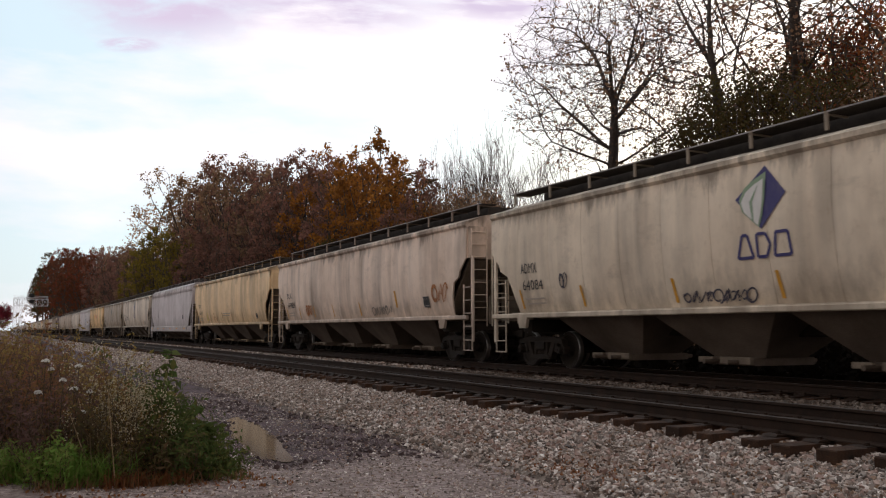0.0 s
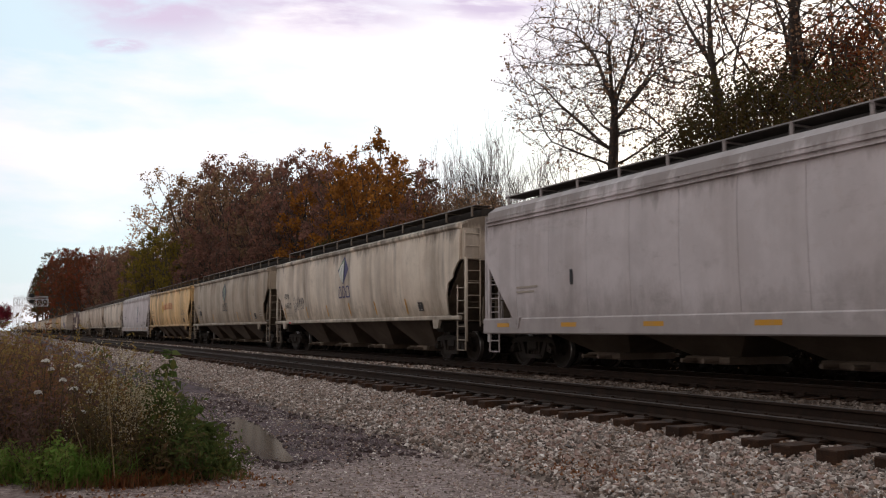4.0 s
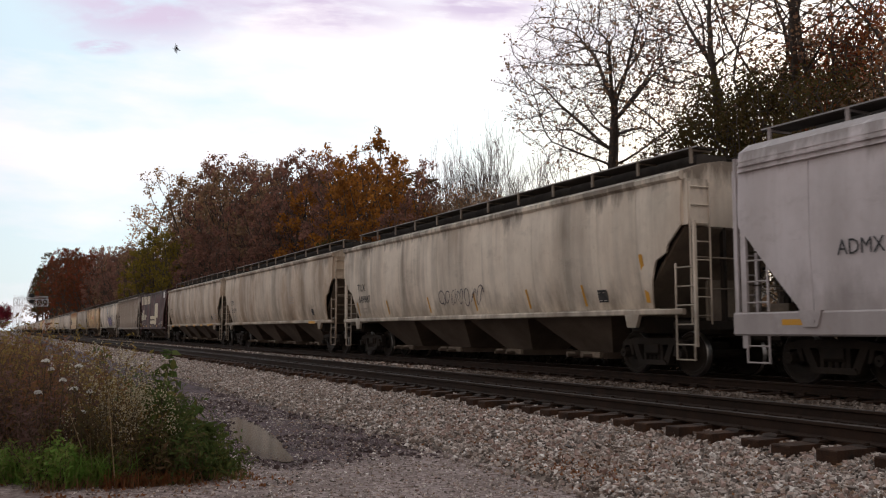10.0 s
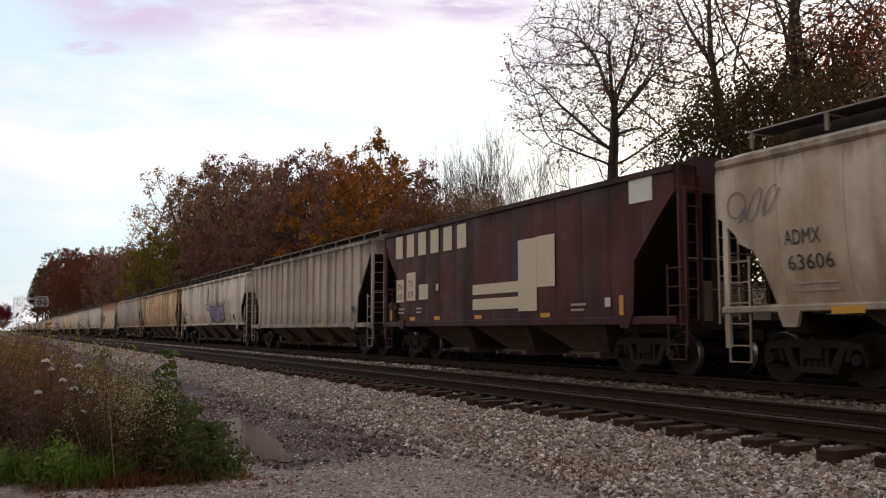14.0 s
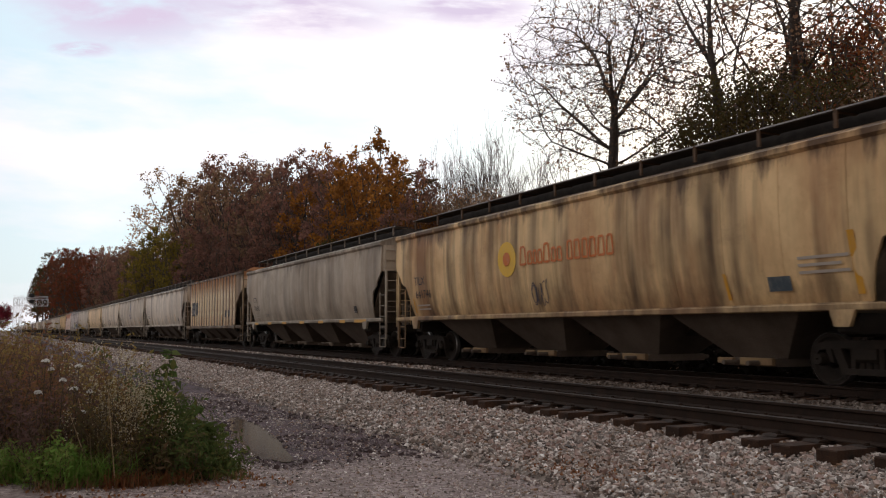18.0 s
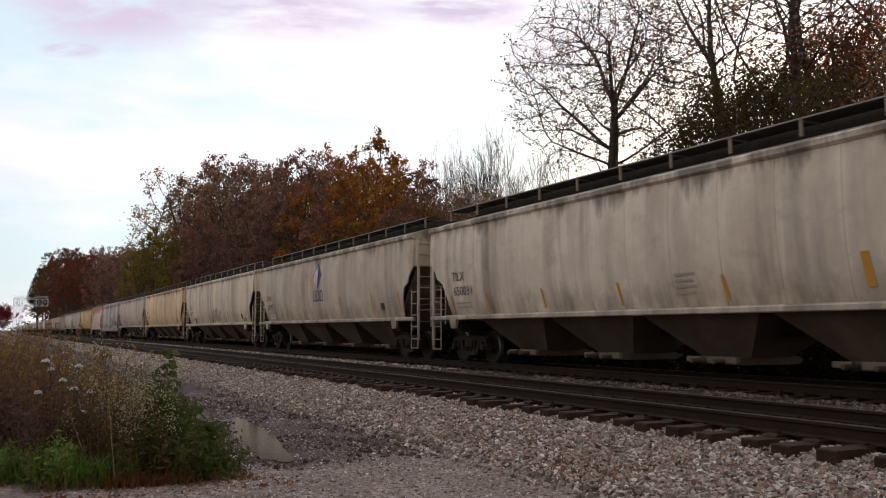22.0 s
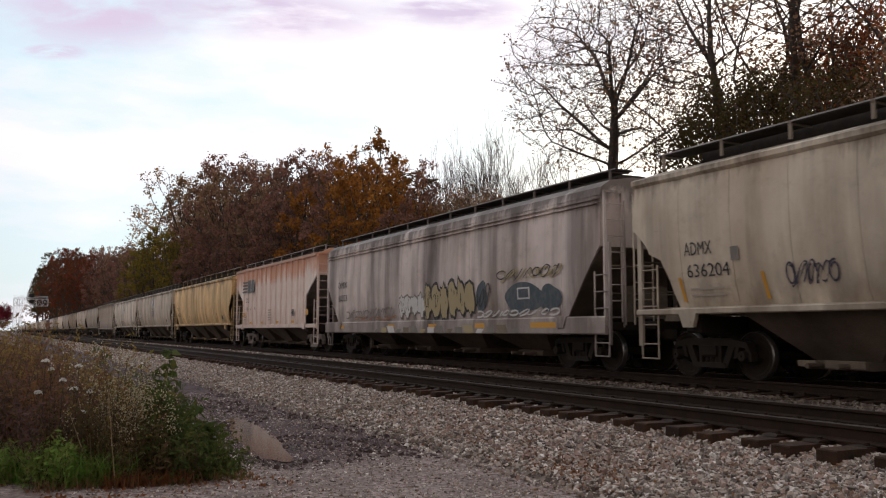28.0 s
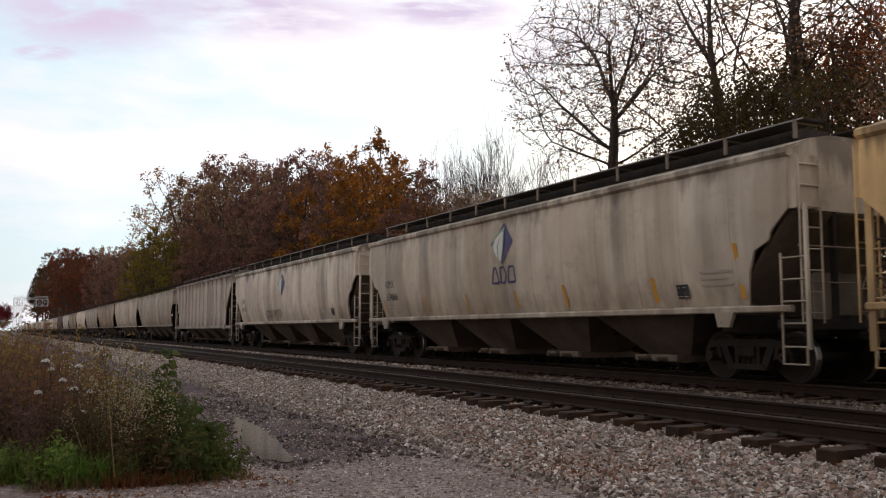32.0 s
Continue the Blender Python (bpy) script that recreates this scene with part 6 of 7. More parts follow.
for x, y, h, c in ((21.5, 22.8, 9.2, "green"), (21, 20.8, 10.2, "green"), (20.5, 18.6, 9.4, "green"), (20, 16.0, 9.0, "green"), (23, 18, 11.2, "red"), (20, 13.4, 9.0, "dark"), (19.8, 11, 8.8, "green"), (24, 22, 11.2, "green"), (23, 15, 11.6, "scarlet"), (22, 12.5, 11.0, "rust"), (23.5, 16.6, 12.2, "scarlet"), (22.8, 20.4, 9.8, "dark"), (26, 22, 12.4, "dark"), (25.5, 20.3, 12.6, "scarlet")):
    tree(c, x, y, h, 5.2, "%s understorey tree with drooping leaves" % {"green": "dull green", "olive": "olive green", "red": "dull red", "dark": "dark brown", "rust": "rust-brown", "scarlet": "orange-red", "plum": "purple-brown"}[c], seed=31, leaf=0.066, per=100 if y > 20.5 else 56, scatter=0.32, bare=0.18 if y > 20.5 else 0.30, bottom=1.6, stems=2, points=520, step=0.40, lumps=13)
# bare twiggy growth
for x, y, h in ((27, 54.7, 14.6), (27.5, 51.7, 14.2), (27, 48.9, 14.8), (27.3, 46.0, 14.2), (26, 41.8, 12.8), (25, 38.7, 11.0), (26.5, 50.2, 14.2), (26, 44.5, 13.4)):
    tree("dark", x, y, 1.08 * h, 6.2, "bare grey twiggy tree", seed=41 + int(y) % 2, per=0, spread=0.75, fork=0.22, levels=4, stems=3, base_r=0.11, keep=0.70, up=0.22, twig=0.0075)
for x, y, h, c in ((25, 45.3, 10.2, "dark"), (24.5, 49.5, 10.6, "rust"), (24, 41, 9.2, "dark"), (24, 37, 7.8, "dark"), (23.5, 33, 6.6, "dark"), (23, 29.5, 5.8, "dark"), (24.5, 53, 10.4, "dark"), (25.5, 47.5, 10.4, "dark")):
    tree(c, x, y, h, 5.4, "brown thicket tree behind the train", seed=32, leaf=0.070, per=34, scatter=0.36, fork=0.12, levels=4, stems=3, spread=1.2)
# the autumn woods, near to far
WOOD = {"rust": "rust-brown", "dark": "dark brown", "plum": "purple-brown", "olive": "olive-yellow", "red": "dull red", "green": "dull green"}
for x, y, h, w, c in ((23, 50.8, 12.4, 5, "plum"), (24, 55.5, 13.6, 6.5, "rust"), (24, 60.0, 16.2, 7.0, "rust"), (25, 65, 15.6, 8, "rust"), (25, 70.5, 16.4, 8, "plum"), (26, 76.8, 18.4, 8.5, "rust"), (25, 81.5, 18.8, 8.5, "plum"), (25, 88, 18.4, 10, "plum"),
                   (26, 94, 19.2, 10, "dark"), (26, 101.4, 21.2, 10, "plum"), (26, 111.5, 24.0, 11, "dark"), (26, 121, 25.4, 11, "plum"), (25, 131, 26.4, 11, "dark"), (29, 98, 20.4, 10, "plum"), (29, 66, 15.0, 8, "plum"), (28, 61, 14, 8, "green"),
                   (29, 73, 16.5, 9, "rust"), (29, 81, 18, 9, "dark"), (29, 89, 18.5, 10, "rust"), (30, 108, 22.5, 11, "plum"), (30, 118, 24, 11, "dark"), (30, 128, 25.5, 11, "plum"), (28, 139, 25.5, 11, "plum"), (28, 147, 23.0, 11, "dark"),
                   (22.5, 57, 8.0, 5, "green"), (22.5, 63.5, 8.6, 6, "green"), (22.8, 84, 10.5, 7, "plum"), (22.8, 96, 12.5, 8, "plum"), (22.5, 108, 14, 8, "plum"), (22.5, 118, 15, 8, "plum")):
    tree(c, x, y, 1.02 * h, w, WOOD[c] + " autumn tree with an uneven dense crown", seed=51 + int(y) % 4, leaf=0.100, per=34, scatter=0.15, bare=0.16, bottom=2.0, points=1300, step=0.36, lumps=22, trunk_r=0.22)
for x, y, h in ((26, 165, 31.0), (27.5, 152, 27.5)):
    tree("pale", x, y, h, 15, "thin pale tree losing its leaves", seed=61, leaf=0.085, per=26, scatter=0.20, bare=0.12, bottom=3.6, points=520, step=0.40, tip_r=0.009, trunk_r=0.15, wobble=0.04, lumps=10, stems=2, splay=0.10, limbs=5)
for x, y, h, w, c in ((20.5, 141.5, 17.6, 8, "olive"), (20.8, 123.7, 15.6, 7, "olive"), (21, 132, 15, 7, "olive"), (21, 155, 17, 8, "olive"), (22, 168.2, 17.6, 10, "dark"), (21.5, 189.6, 18.4, 10, "plum"), (21, 219.6, 20.2, 10, "plum"), (20.5, 255, 23, 11, "red"), (20.2, 295, 27, 12, "red"),
                   (20, 335, 30.0, 12, "red"), (19.8, 395, 35, 13, "red"), (19.5, 455, 38, 14, "green"), (19.2, 525, 37, 15, "green"), (25, 240, 23, 10, "dark"), (25, 205, 20, 10, "plum"), (25, 280, 26, 11, "plum"), (25, 320, 28, 12, "red"), (25, 180, 19, 10, "dark"), (26, 228, 22, 10, "plum"), (26, 262, 25, 10, "dark"), (25, 360, 32, 12, "red"), (25, 430, 35, 13, "green"), (18.7, 480, 36, 15, "green"), (18.9, 415, 33, 14, "red"), (19.2, 352, 31, 13, "red"), (18.5, 560, 36, 15, "green"), (20.5, 310, 28, 12, "red"), (19.4, 640, 30, 16, "dark")):
    tree(c, x, y, h, w, WOOD[c] + " autumn tree beside the line", seed=51 + int(y) % 4, leaf=0.100, per=34, scatter=0.15, bare=0.16, bottom=1.2, points=1300, step=0.36, lumps=26, trunk_r=0.22)
for x, y, h in ((-1.9, 272, 9.8), (-7, 300, 12)):
    tree("crimson", x, y, h, 8.0, "dark red tree on the open side", seed=32, leaf=0.095, per=50, scatter=0.40, bare=0.1, fork=0.12, levels=4, stems=3, spread=1.2)

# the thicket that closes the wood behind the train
# leaf colours near black: the shade beyond the cars is put into them
WEED_SHADE = leafy("shade_black_undergrowth_leaves", (0.010, 0.0075, 0.005), (0.018, 0.012, 0.007), (0.014, 0.009, 0.006))
rng = np.random.default_rng(77)
n = 70000
ty = 8 + 560 * rng.random(n) ** 1.6
tx = 23.5 + 8.0 * rng.random(n) + np.clip((35 - ty) / 8, 0, 4)
top = 3.0 + 6.5 * np.clip((ty - 35) / 60, 0, 1) + 7 * np.clip((ty - 100) / 60, 0, 1) + 1.2 * np.sin(ty * 0.35) + rng.normal(size=n)
tz = -0.4 + top * rng.random(n) ** 0.8
grow = 0.11 + 0.30 * np.clip(ty / 250, 0, 1.2)
thick = part("thicket", quads_mesh("thicket", np.stack([tx, ty, tz], 1), grow * (0.6 + 0.7 * rng.random(n)), 1.2, seed=78), LEAF["dark"], None)
tagged(thick, "dark brown thicket filling the wood's edge", "thicket", kind="stuff")

n = 60000
uy = 4 + 150 * rng.random(n) ** 1.5
ux = 17.3 + 6.0 * rng.random(n) ** 1.4
uz = -0.4 + (1.2 + 0.9 * np.sin(uy * 0.8 + ux) ** 2) * rng.random(n)
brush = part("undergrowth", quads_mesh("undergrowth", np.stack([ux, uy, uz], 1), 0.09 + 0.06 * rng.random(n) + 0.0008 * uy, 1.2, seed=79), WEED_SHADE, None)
tagged(brush, "undergrowth beyond the tracks, its shade put into near-black brown leaves", "undergrowth", kind="stuff")

# ---------------------------------------------------------------- weeds in the foreground
STALK = mottled("dry_stalk", (0.050, 0.032, 0.021), (0.10, 0.068, 0.040), 8.0, 0.9, 0.2)
WEED = {
    "dry": leafy("dry_weed_leaves", (0.23, 0.100, 0.060), (0.28, 0.135, 0.065), (0.18, 0.125, 0.05)),
    "olive_weed": leafy("olive_weed_leaves", (0.27, 0.195, 0.055), (0.34, 0.235, 0.075), (0.23, 0.12, 0.055)),
    "tuft": leafy("cream_seed_tufts", (0.62, 0.53, 0.36), (0.74, 0.64, 0.46), (0.48, 0.40, 0.24)),
    "green": leafy("weed_green_leaves", (0.085, 0.125, 0.034), (0.060, 0.090, 0.028), (0.16, 0.15, 0.045)),
    "grass": leafy("green_grass", (0.16, 0.34, 0.055), (0.20, 0.36, 0.070), (0.28, 0.25, 0.09)),
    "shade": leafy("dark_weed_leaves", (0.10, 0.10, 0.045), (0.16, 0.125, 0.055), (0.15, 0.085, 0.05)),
    "purple": leafy("purple_brown_weed_leaves", (0.19, 0.105, 0.095), (0.26, 0.145, 0.115), (0.15, 0.09, 0.075)),
    "russet": leafy("russet_weed_leaves", (0.22, 0.115, 0.065), (0.28, 0.15, 0.075), (0.17, 0.115, 0.055)),
    "straw": leafy("dead_straw", (0.48, 0.34, 0.20), (0.56, 0.42, 0.26), (0.36, 0.25, 0.15)),
    "litter": leafy("fallen_leaves", (0.26, 0.10, 0.05), (0.34, 0.15, 0.06), (0.20, 0.085, 0.05)),
    "white": leafy("white_flower_heads", (0.76, 0.74, 0.70), (0.82, 0.80, 0.76), (0.66, 0.64, 0.58)),
}


def edge_x(y):
    """The weeds' edge towards the gravel."""
    return 1.98 + 0.13 * math.sin(y * 1.7) + 0.07 * math.sin(y * 5.3) - 0.05 * max(y - 14, 0) ** 0.9 * 0.35 + (0.12 if y < 10 else 0)


def weed_tops(x, y):
    """How high the weeds stand: tall away from the gravel, low at the edge."""
    d = edge_x(y) - x
    return (0.42 + 0.86 * min(max(d / 1.1, 0), 1)) * (0.95 + 0.16 * math.sin(3.1 * x + 1.3 * y))


def stalk_field(name, count, seed, colour, lo, hi, leaf, per, label, tall=(0.7, 1.1), where=None, clump=9, droop=0.0, wide=0.13):
    """Weeds of one kind in clumps of uneven height: thin stalks in one mesh, their leaves in another."""
    r = random.Random(seed)
    g, spots, heads = Geo(), [], []
    tries = 0
    while count > 0 and tries < 60000:
        tries += 1
        cy = lo + (hi - lo) * r.random() ** 1.8
        cx = edge_x(cy) - r.random() ** 1.3 * (4.5 + 0.12 * cy)
        if where and not where(cx, cy):
            continue
        vigour = r.uniform(*tall) * r.choice((0.7, 0.9, 1.0, 1.0, 1.12))
        for s in range(r.randint(clump // 2, clump + 3)):
            count -= 1
            x, y = cx + r.gauss(0, wide), cy + r.gauss(0, wide)
            h = (0.20 if y > 11 else 0.0) + weed_tops(min(x, edge_x(y)), y) * vigour * r.uniform(0.65, 1.1)
            z = ground_z(x, y) - 0.03
            p = Vector((x, y, z))
            d = Vector((1.3 * (x - cx) + r.gauss(0, 0.13), 1.3 * (y - cy) + r.gauss(0, 0.13), 1)).normalized()
            for k in range(4):
                q = p + d * h / 4
                g.tube(p, q, 0.0055 * (1 - 0.2 * k), 0.0055 * (0.8 - 0.2 * k), sides=3, caps=False)
                for j in range(per):
                    if k or r.random() < 0.5:
                        a, o = r.random(), r.uniform(0.01, 0.04 + 0.10 * (1 - k / 4))
                        t = r.uniform(0, 6.28)
                        spots.append(p.lerp(q, a) + Vector((o * math.cos(t), o * math.sin(t), r.uniform(0, 0.06) - droop * o)))
                d = (d + Vector((r.gauss(0, 0.17), r.gauss(0, 0.17), -0.06 * k))).normalized()
                p = q
            heads.append(p)
    ob = part(name, g, STALK, None)
    tagged(ob, label, "weeds", kind="stuff")
    part(name + "_leaves", quads_mesh(name + "_leaves", [tuple(s) for s in spots], leaf * np.random.default_rng(seed).uniform(0.45, 1.5, len(spots)), 0.6, 0.2, seed), WEED[colour], ob)
    return ob, heads


stalk_field("dry_weeds", 1300, 201, "dry", 9.9, 48, 0.029, 12, "dry red-brown weeds at the gravel's edge", where=lambda x, y: x < 1.45 - 0.02 * y, tall=(0.8, 1.12))
stalk_field("bank_weeds", 760, 205, "olive_weed", 10.8, 40, 0.032, 11, "yellow-green weeds on the bank", tall=(0.95, 1.32), where=lambda x, y: x < 1.75)
stalk_field("purple_weeds", 420, 206, "purple", 9.6, 11.5, 0.028, 13, "dull purple-brown weeds gone to seed", tall=(0.7, 1.0), where=lambda x, y: x < 0.75)
stalk_field("russet_weeds", 240, 207, "shade", 9.1, 9.9, 0.022, 16, "fine dark russet weeds near the ground", tall=(0.6, 0.85), where=lambda x, y: 1.08 < x < 1.65, wide=0.10)
stalk_field("dark_weeds", 700, 202, "shade", 9.25, 14, 0.038, 12, "dark leafy weeds in the shade", tall=(0.45, 0.75), where=lambda x, y: x > 0.75 or y > 10.2)
stalk_field("green_weeds", 480, 203, "green", 9.1, 12.5, 0.031, 11, "green leafy weeds near the gravel", tall=(0.65, 1.15), where=lambda x, y: x > 1.42, droop=0.3, clump=6, wide=0.10)
ob, heads = stalk_field("seed_weeds", 190, 204, "olive_weed", 9.1, 9.9, 0.020, 4, "weeds gone to pale seed", tall=(0.8, 1.05), where=lambda x, y: 0.98 < x < 1.34, wide=0.06)
r = random.Random(9)
tufts = [h + Vector((r.gauss(0, 0.05), r.gauss(0, 0.05), r.gauss(-0.07, 0.11))) for n, h in enumerate(heads) for k in range(0 if n % 3 else 60)]
part("seed_heads", quads_mesh("seed_heads", [tuple(t) for t in tufts], 0.012 * np.ones(len(tufts)), 1.0, seed=12), WEED["tuft"], ob)
g = Geo()
for k in range(18):
    x, y = 0.82 + 0.022 * k + r.gauss(0, 0.05), 9.3 + r.gauss(0, 0.15)
    g.tube((x, y, 0), (x + r.gauss(0, 0.14), y, r.uniform(0.5, 0.95)), 0.006, 0.003, sides=4, caps=False)
straw = part("dead_stalks", g, WEED["straw"], None)
tagged(straw, "pale dead stalks standing among the weeds", "weeds", kind="stuff")


def blades(name, count, seed, x0, x1, y0, y1, h0, h1, colour, label, bend=0.35):
    """A patch of grass: thin bent blades in one mesh."""
    r = random.Random(seed)
    g = Geo()
    for k in range(count):
        x, y = r.uniform(x0, x1), r.uniform(y0, y1)
        if x > edge_x(y) + 0.15 or noise.noise(Vector((x * 1.6, y * 1.6, seed))) < -0.25:
            continue
        h, a, w = r.uniform(h0, h1), r.uniform(0, 6.28), r.uniform(0.003, 0.007)
        dx, dy, z = math.cos(a), math.sin(a), ground_z(x, y) - 0.01
        b = bend * h * r.random()
        n = len(g.v)
        for s, wk in ((0, 1), (0.55, 0.8), (1, 0.1)):
            cx, cy, cz = x + dx * b * s * s, y + dy * b * s * s, z + h * s * (1 - 0.15 * s)
            g.v += [(cx - dy * w * wk, cy + dx * w * wk, cz), (cx + dy * w * wk, cy - dx * w * wk, cz)]
        g.f += [(n, n + 1, n + 3, n + 2), (n + 2, n + 3, n + 5, n + 4)]
    ob = part(name, g, WEED[colour], None)
    tagged(ob, label, "grass", kind="stuff")


blades("grass", 9500, 301, -1.6, 1.25, 8.98, 10.0, 0.10, 0.46, "grass", "green grass at the foot of the weeds", 1.6)
stalk_field("low_weeds", 170, 209, "grass", 9.0, 9.8, 0.026, 14, "low green broad-leaved weeds in the grass", tall=(0.20, 0.42), where=lambda x, y: x < 1.2, wide=0.12, clump=7)
blades("dry_grass", 900, 302, 0.3, 2.5, 8.80, 9.35, 0.03, 0.17, "russet", "dull russet dry grass and stems", 1.4)
blades("straw_grass", 700, 305, 0.9, 1.7, 8.85, 9.2, 0.08, 0.24, "litter", "reddish dry grass tuft on gravel", 1.2)
blades("bank_grass", 4200, 303, -6.0, 1.3, 14.0, 60.0, 0.3, 0.9, "dry", "tall dry grass along the bank", 0.9)
r = random.Random(31)
pts = [(x, y, ground_z(x, y) + 0.012) for x, y in ((r.uniform(0.0, 2.6), 8.35 + 1.0 * r.random() ** 1.3) for k in range(520)) if noise.noise(Vector((x * 2.5, y * 2.5, 3))) > -0.1]
pts += [(x, y, prof_z(x) + 0.035) for x, y in ((r.gauss(5.25, 0.22), r.gauss(7.6, 0.55)) for k in range(230))]
pts += [(x, y, prof_z(x) + 0.035) for x, y in ((r.uniform(4.9, 6.8), r.uniform(5, 16)) for k in range(160))]
lit = part("fallen_leaves", quads_mesh("fallen_leaves", pts, 0.020, 1.3, seed=14), WEED["litter"], None)
tagged(lit, "red-brown fallen leaves on gravel", "leaves", kind="stuff")


def wild_carrot(x, y, h, r0, seed):
    """One stalk with a flat white flower head made of many small florets."""
    r = random.Random(seed)
    t = thing("wild_carrot", "wild carrot with a flat white flower head", "wildflower", "white wildflowers among the weeds", at=pose(x, y, ground_z(x, y)))
    g = Geo()
    g.tube((0, 0, -0.02), (0.02, 0.01, h * 0.6), 0.006, 0.005, 4).tube((0.02, 0.01, h * 0.6), (0.03, 0, h), 0.005, 0.004, 4)
    for k in range(9):
        a = 0.698 * k
        g.tube((0.03, 0, h), (0.03 + r0 * 0.8 * math.cos(a), r0 * 0.8 * math.sin(a), h + 0.05), 0.002, sides=3, caps=False)
    part("stalk", g, STALK, t)
    pts = []
    for k in range(90):
        a, q = r.uniform(0, 6.28), r0 * r.random() ** 0.5
        pts.append((0.03 + q * math.cos(a), q * math.sin(a), h + 0.055 + 0.015 * r.random() - 0.02 * (q / r0) ** 2))
    part("flower_head", quads_mesh("flower_head", pts, 0.010, 1.4, seed=seed), WEED["white"], t)


for k, (x, y, h, r0) in enumerate(((0.36, 9.6, 1.10, 0.055), (0.30, 9.4, 0.80, 0.05), (0.62, 9.4, 0.84, 0.06), (0.66, 9.5, 1.06, 0.045), (0.52, 9.5, 0.92, 0.04), (0.78, 9.6, 0.80, 0.04), (0.44, 10.1, 1.0, 0.04), (0.70, 9.3, 0.62, 0.035))):
    wild_carrot(x, y, h, 0.75 * r0, 400 + k)


def sapling(x, y, h, seed, label):
    """A leafy green shoot with alternate leaves."""
    r = random.Random(seed)
    t = thing("sapling", label, "shrub", at=pose(x, y, ground_z(x, y) - 0.02))
    g, spots = Geo(), []
    for s in range(5):
        p, d = Vector((0, 0, 0)), Vector((r.gauss(0, 0.18), r.gauss(0, 0.2), 1 if s else 4)).normalized()
        for k in range(6):
            q = p + d * h * (1.0 if s == 0 else r.uniform(0.45, 0.9)) / 6
            g.tube(p, q, 0.009 - 0.001 * k, 0.008 - 0.001 * k, sides=4, caps=False)
            for j in range(11):
                a = r.uniform(0, 6.28)
                o = r.uniform(0.03, 0.12)
                spots.append(tuple(p.lerp(q, r.random()) + Vector((o * math.cos(a), o * math.sin(a), r.uniform(-0.02, 0.04)))))
            d = (d + Vector((r.gauss(0, 0.12), r.gauss(0, 0.12), 0.05))).normalized()
            p = q
        part("stem", g, STALK, t)
        g = Geo()
    part("foliage", quads_mesh("foliage", spots, (0.070 if h > 1.2 else 0.052) * np.random.default_rng(seed).uniform(0.6, 1.3, len(spots)), 0.9, seed=seed), WEED["olive_weed" if "olive" in label else "green"], t)


sapling(1.52, 9.4, 1.45, 501, "dark green leafy sapling at the weeds' edge")
sapling(1.66, 9.8, 0.98, 502, "low green leafy shoot leaning over gravel")
sapling(1.90, 9.7, 0.78, 503, "small green shoot beside the puddle")
sapling(1.08, 9.9, 1.16, 505, "tall olive weed with narrow leaves")
sapling(0.98, 10.1, 1.05, 506, "tall olive weed beside pale stalks")
sapling(1.60, 9.2, 0.70, 504, "small green shoot among dark weeds")

# ---------------------------------------------------------------- drifting clouds
cloud_m = bpy.data.materials.new("thin_mauve_cloud")
cloud_m.use_nodes = True
nt = cloud_m.node_tree
nt.nodes.clear()
vec = nt.nodes.new("ShaderNodeTexCoord").outputs["Object"]
ln = nt.nodes.new("ShaderNodeVectorMath")
ln.operation = "LENGTH"
nt.links.new(vec, ln.inputs[0])
rnd = nt.nodes.new("ShaderNodeObjectInfo").outputs["Random"]
sh = nt.nodes.new("ShaderNodeVectorMath")
sh.operation = "MULTIPLY_ADD"
nt.links.new(rnd, sh.inputs[0])
sh.inputs[1].default_value = (23, 11, 7)
nt.links.new(vec, sh.inputs[2])
body = ramp_node(nt, noise_node(nt, sh.outputs[0], 1.7, (1, 1, 1), 6.0, 0.55), 0.30, 0.56)
fade = ramp_node(nt, ln.outputs["Value"], 1.0, 0.35)
mu = nt.nodes.new("ShaderNodeMath")
mu.operation = "MULTIPLY"
nt.links.new(body, mu.inputs[0])
nt.links.new(fade, mu.inputs[1])
em = nt.nodes.new("ShaderNodeEmission")
em.inputs["Color"].default_value = (0.67, 0.62, 0.78, 1)
tr = nt.nodes.new("ShaderNodeBsdfTransparent")
mx = nt.nodes.new("ShaderNodeMixShader")
nt.links.new(mu.outputs[0], mx.inputs[0])
nt.links.new(tr.outputs[0], mx.inputs[1])
nt.links.new(em.outputs[0], mx.inputs[2])
ou = nt.nodes.new("ShaderNodeOutputMaterial")
nt.links.new(mx.outputs[0], ou.inputs[0])


def cloud_mesh():
    """A shallow dome, thin at the rim."""
    g = Geo()
    g.quadgrid([[(r0 / 8 * math.cos(0.2618 * k), r0 / 8 * math.sin(0.2618 * k), 0.10 * (1 - (r0 / 8) ** 2)) for k in range(25)] for r0 in range(0, 9)])
    return g


CLOUDS = []
for (x, y, z, sx, sy) in ((236, 1500, 552, 215, 105), (520, 1500, 590, 230, 70), (868, 1500, 655, 180, 56), (169, 1500, 470, 60, 18)):
    c = tagged(part("cloud", kept("cloud", cloud_mesh), cloud_m, None, at=Matrix.LocRotScale((x, y, z), Euler((radians(70), 0, radians(-20))), (sx, sy, 60))), "thin mauve evening cloud drifting slowly", "cloud", "clouds", kind="structure")
    CLOUDS.append((c, x, y, z))

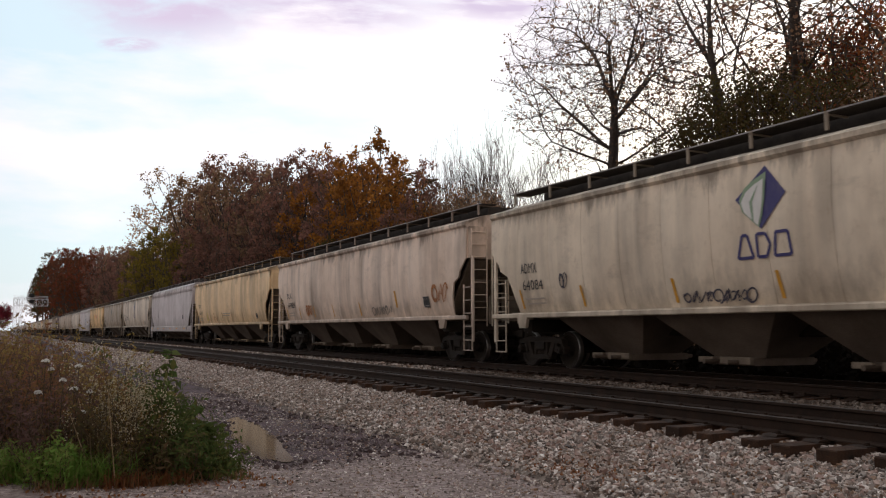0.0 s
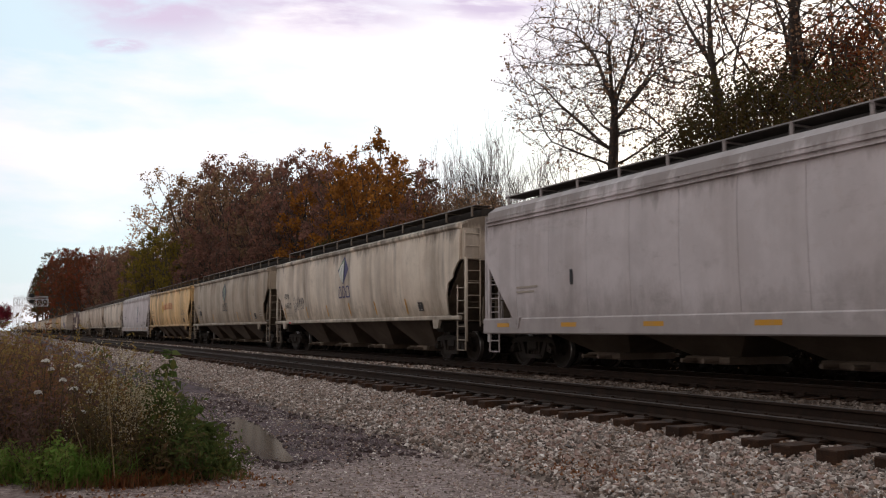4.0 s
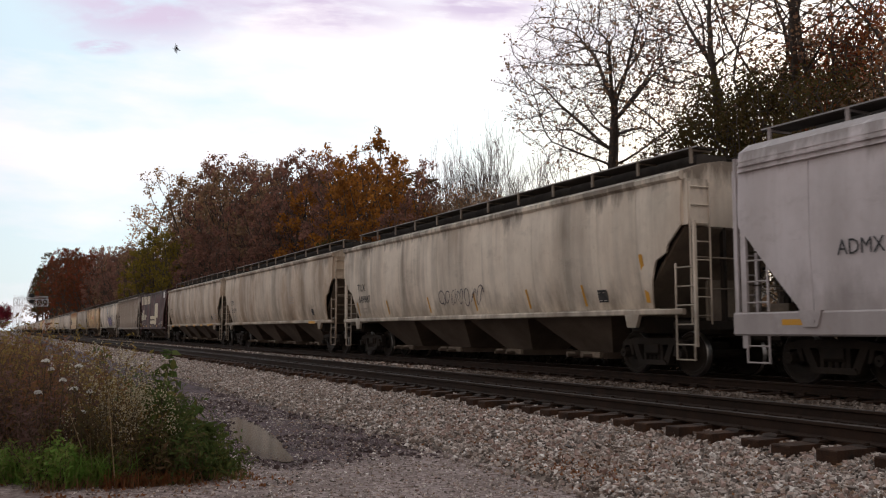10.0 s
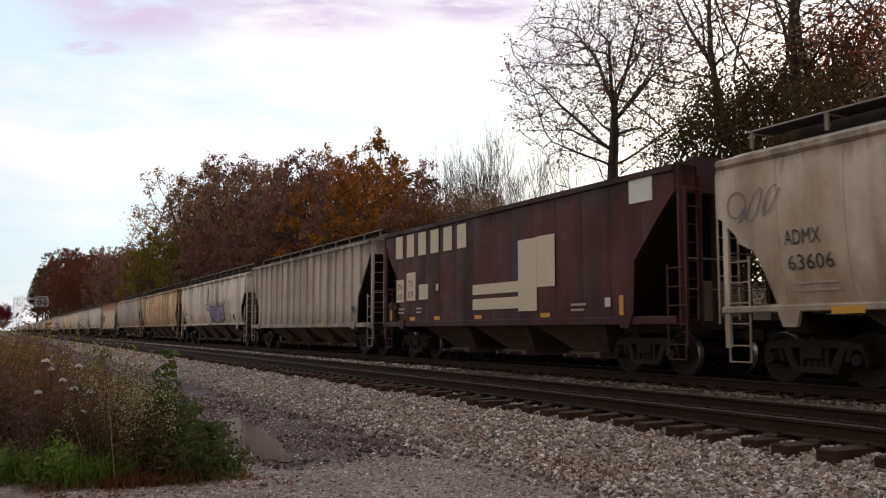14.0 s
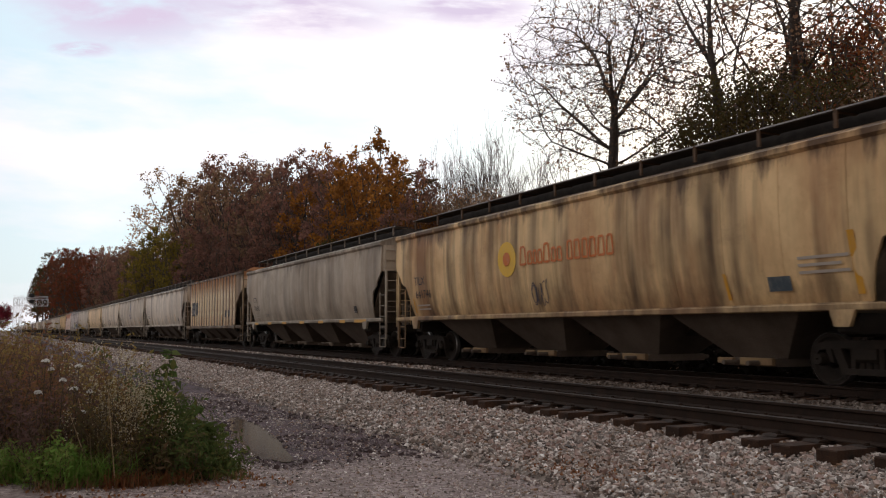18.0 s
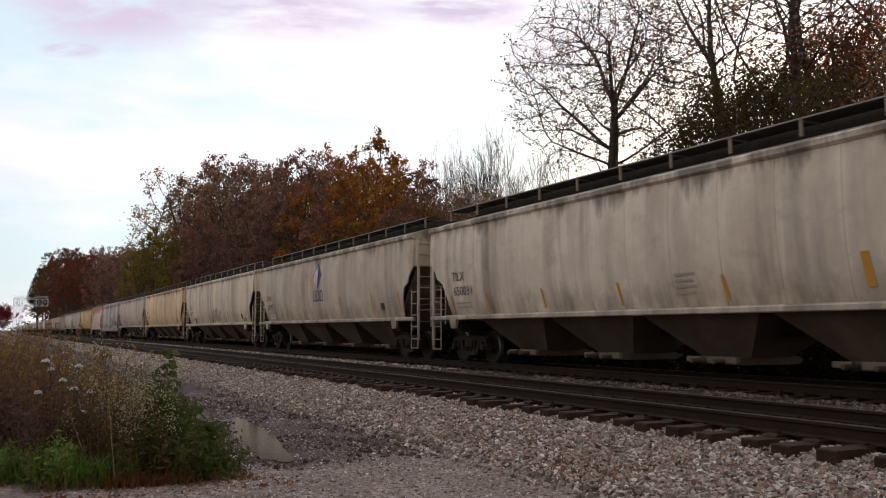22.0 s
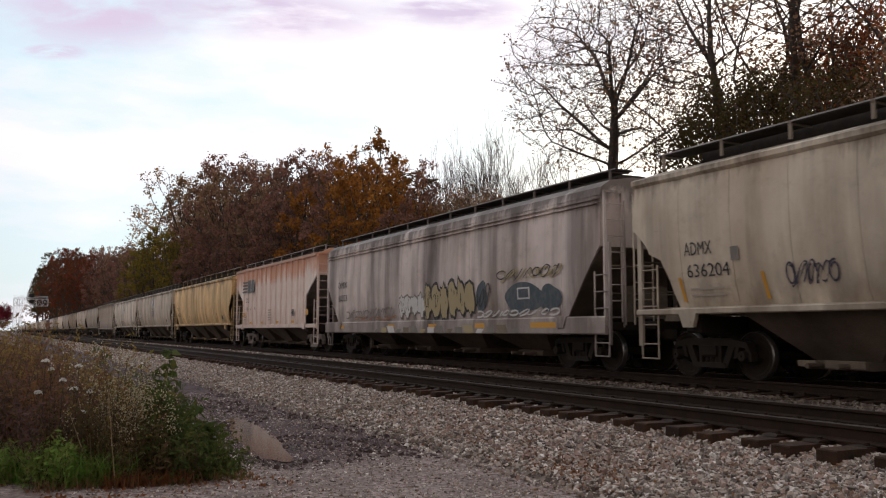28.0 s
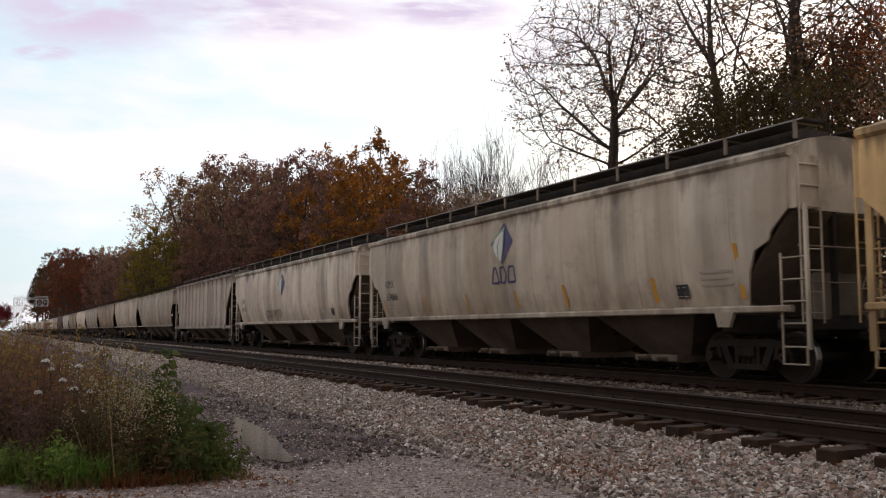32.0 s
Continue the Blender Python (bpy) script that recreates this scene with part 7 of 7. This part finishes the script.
# ---------------------------------------------------------------- a small bird that crosses the sky once
FEATHER = mottled("dark_feathers", (0.030, 0.026, 0.028), (0.060, 0.052, 0.050), 30.0, 0.8, 0.1)
bird = thing("bird", "small dark bird in fast flight", "bird")
part("body", Geo().tube((0, 0, -0.03), (0, 0, 0.01), 0.004, 0.008, sides=8).tube((0, 0, 0.01), (0, 0, 0.03), 0.008, 0.003, sides=8), FEATHER, bird)
for q in (-1, 1):
    part("wing", Geo().hull8([(0, -0.004, -0.008), (q * 0.022, -0.010, -0.014), (q * 0.022, -0.009, -0.008), (0, 0.002, 0.010), (0, -0.004, -0.005), (q * 0.022, -0.010, -0.012), (q * 0.022, -0.009, -0.006), (0, 0.004, 0.012)]), FEATHER, bird)


# ---------------------------------------------------------------- motion
def motions():
    for car, y in CARS:
        walk(car, [(t, pose(FAR_X, y - SPEED * t, RAIL_Z)) for t in (0, 8, 16, 24, 32)])
    for c, x, y, z in CLOUDS:
        turn = Euler((radians(70), 0, radians(-20))).to_matrix().to_4x4()
        walk(c, [(t, Matrix.Translation((x - 4.0 * t, y, z - 1.0 * t)) @ turn) for t in (0, 16, 32)])
    start, way = Vector((2.77, 9.62, 3.55)), Vector((-8.96, -17.9, -0.79))
    perch = [(0.0, pose(24.5, 58.0, 9.0)), (7.4, pose(24.5, 58.0, 9.0)), (8.8, pose(13.2, 31.0, 7.6)), (9.2, pose(8.2, 20.6, 5.4))]
    walk(bird, perch + [(t, Matrix.Translation(start + way * (k - 9.8))) for t, k in ((9.5, 9.5), (9.8, 9.8), (9.9, 9.9), (10.0, 10.0), (10.2, 10.2), (10.6, 10.6), (11.0, 11.0), (32.0, 32.0))])
    first = {}
    for w, s in WHEELS:
        if s not in first:
            turn = SPEED / 0.457 / FPS
            walk(w, [(k / FPS, Matrix.Translation((0, s * 0.889, 0.457)) @ Matrix.Rotation(turn * k, 4, "X")) for k in range(961)])
            first[s] = w
        else:
            w.rotation_mode = "QUATERNION"
            w.animation_data_create()
            w.animation_data.action = first[s].animation_data.action
            w.animation_data.action_slot = first[s].animation_data.action_slot


motions()
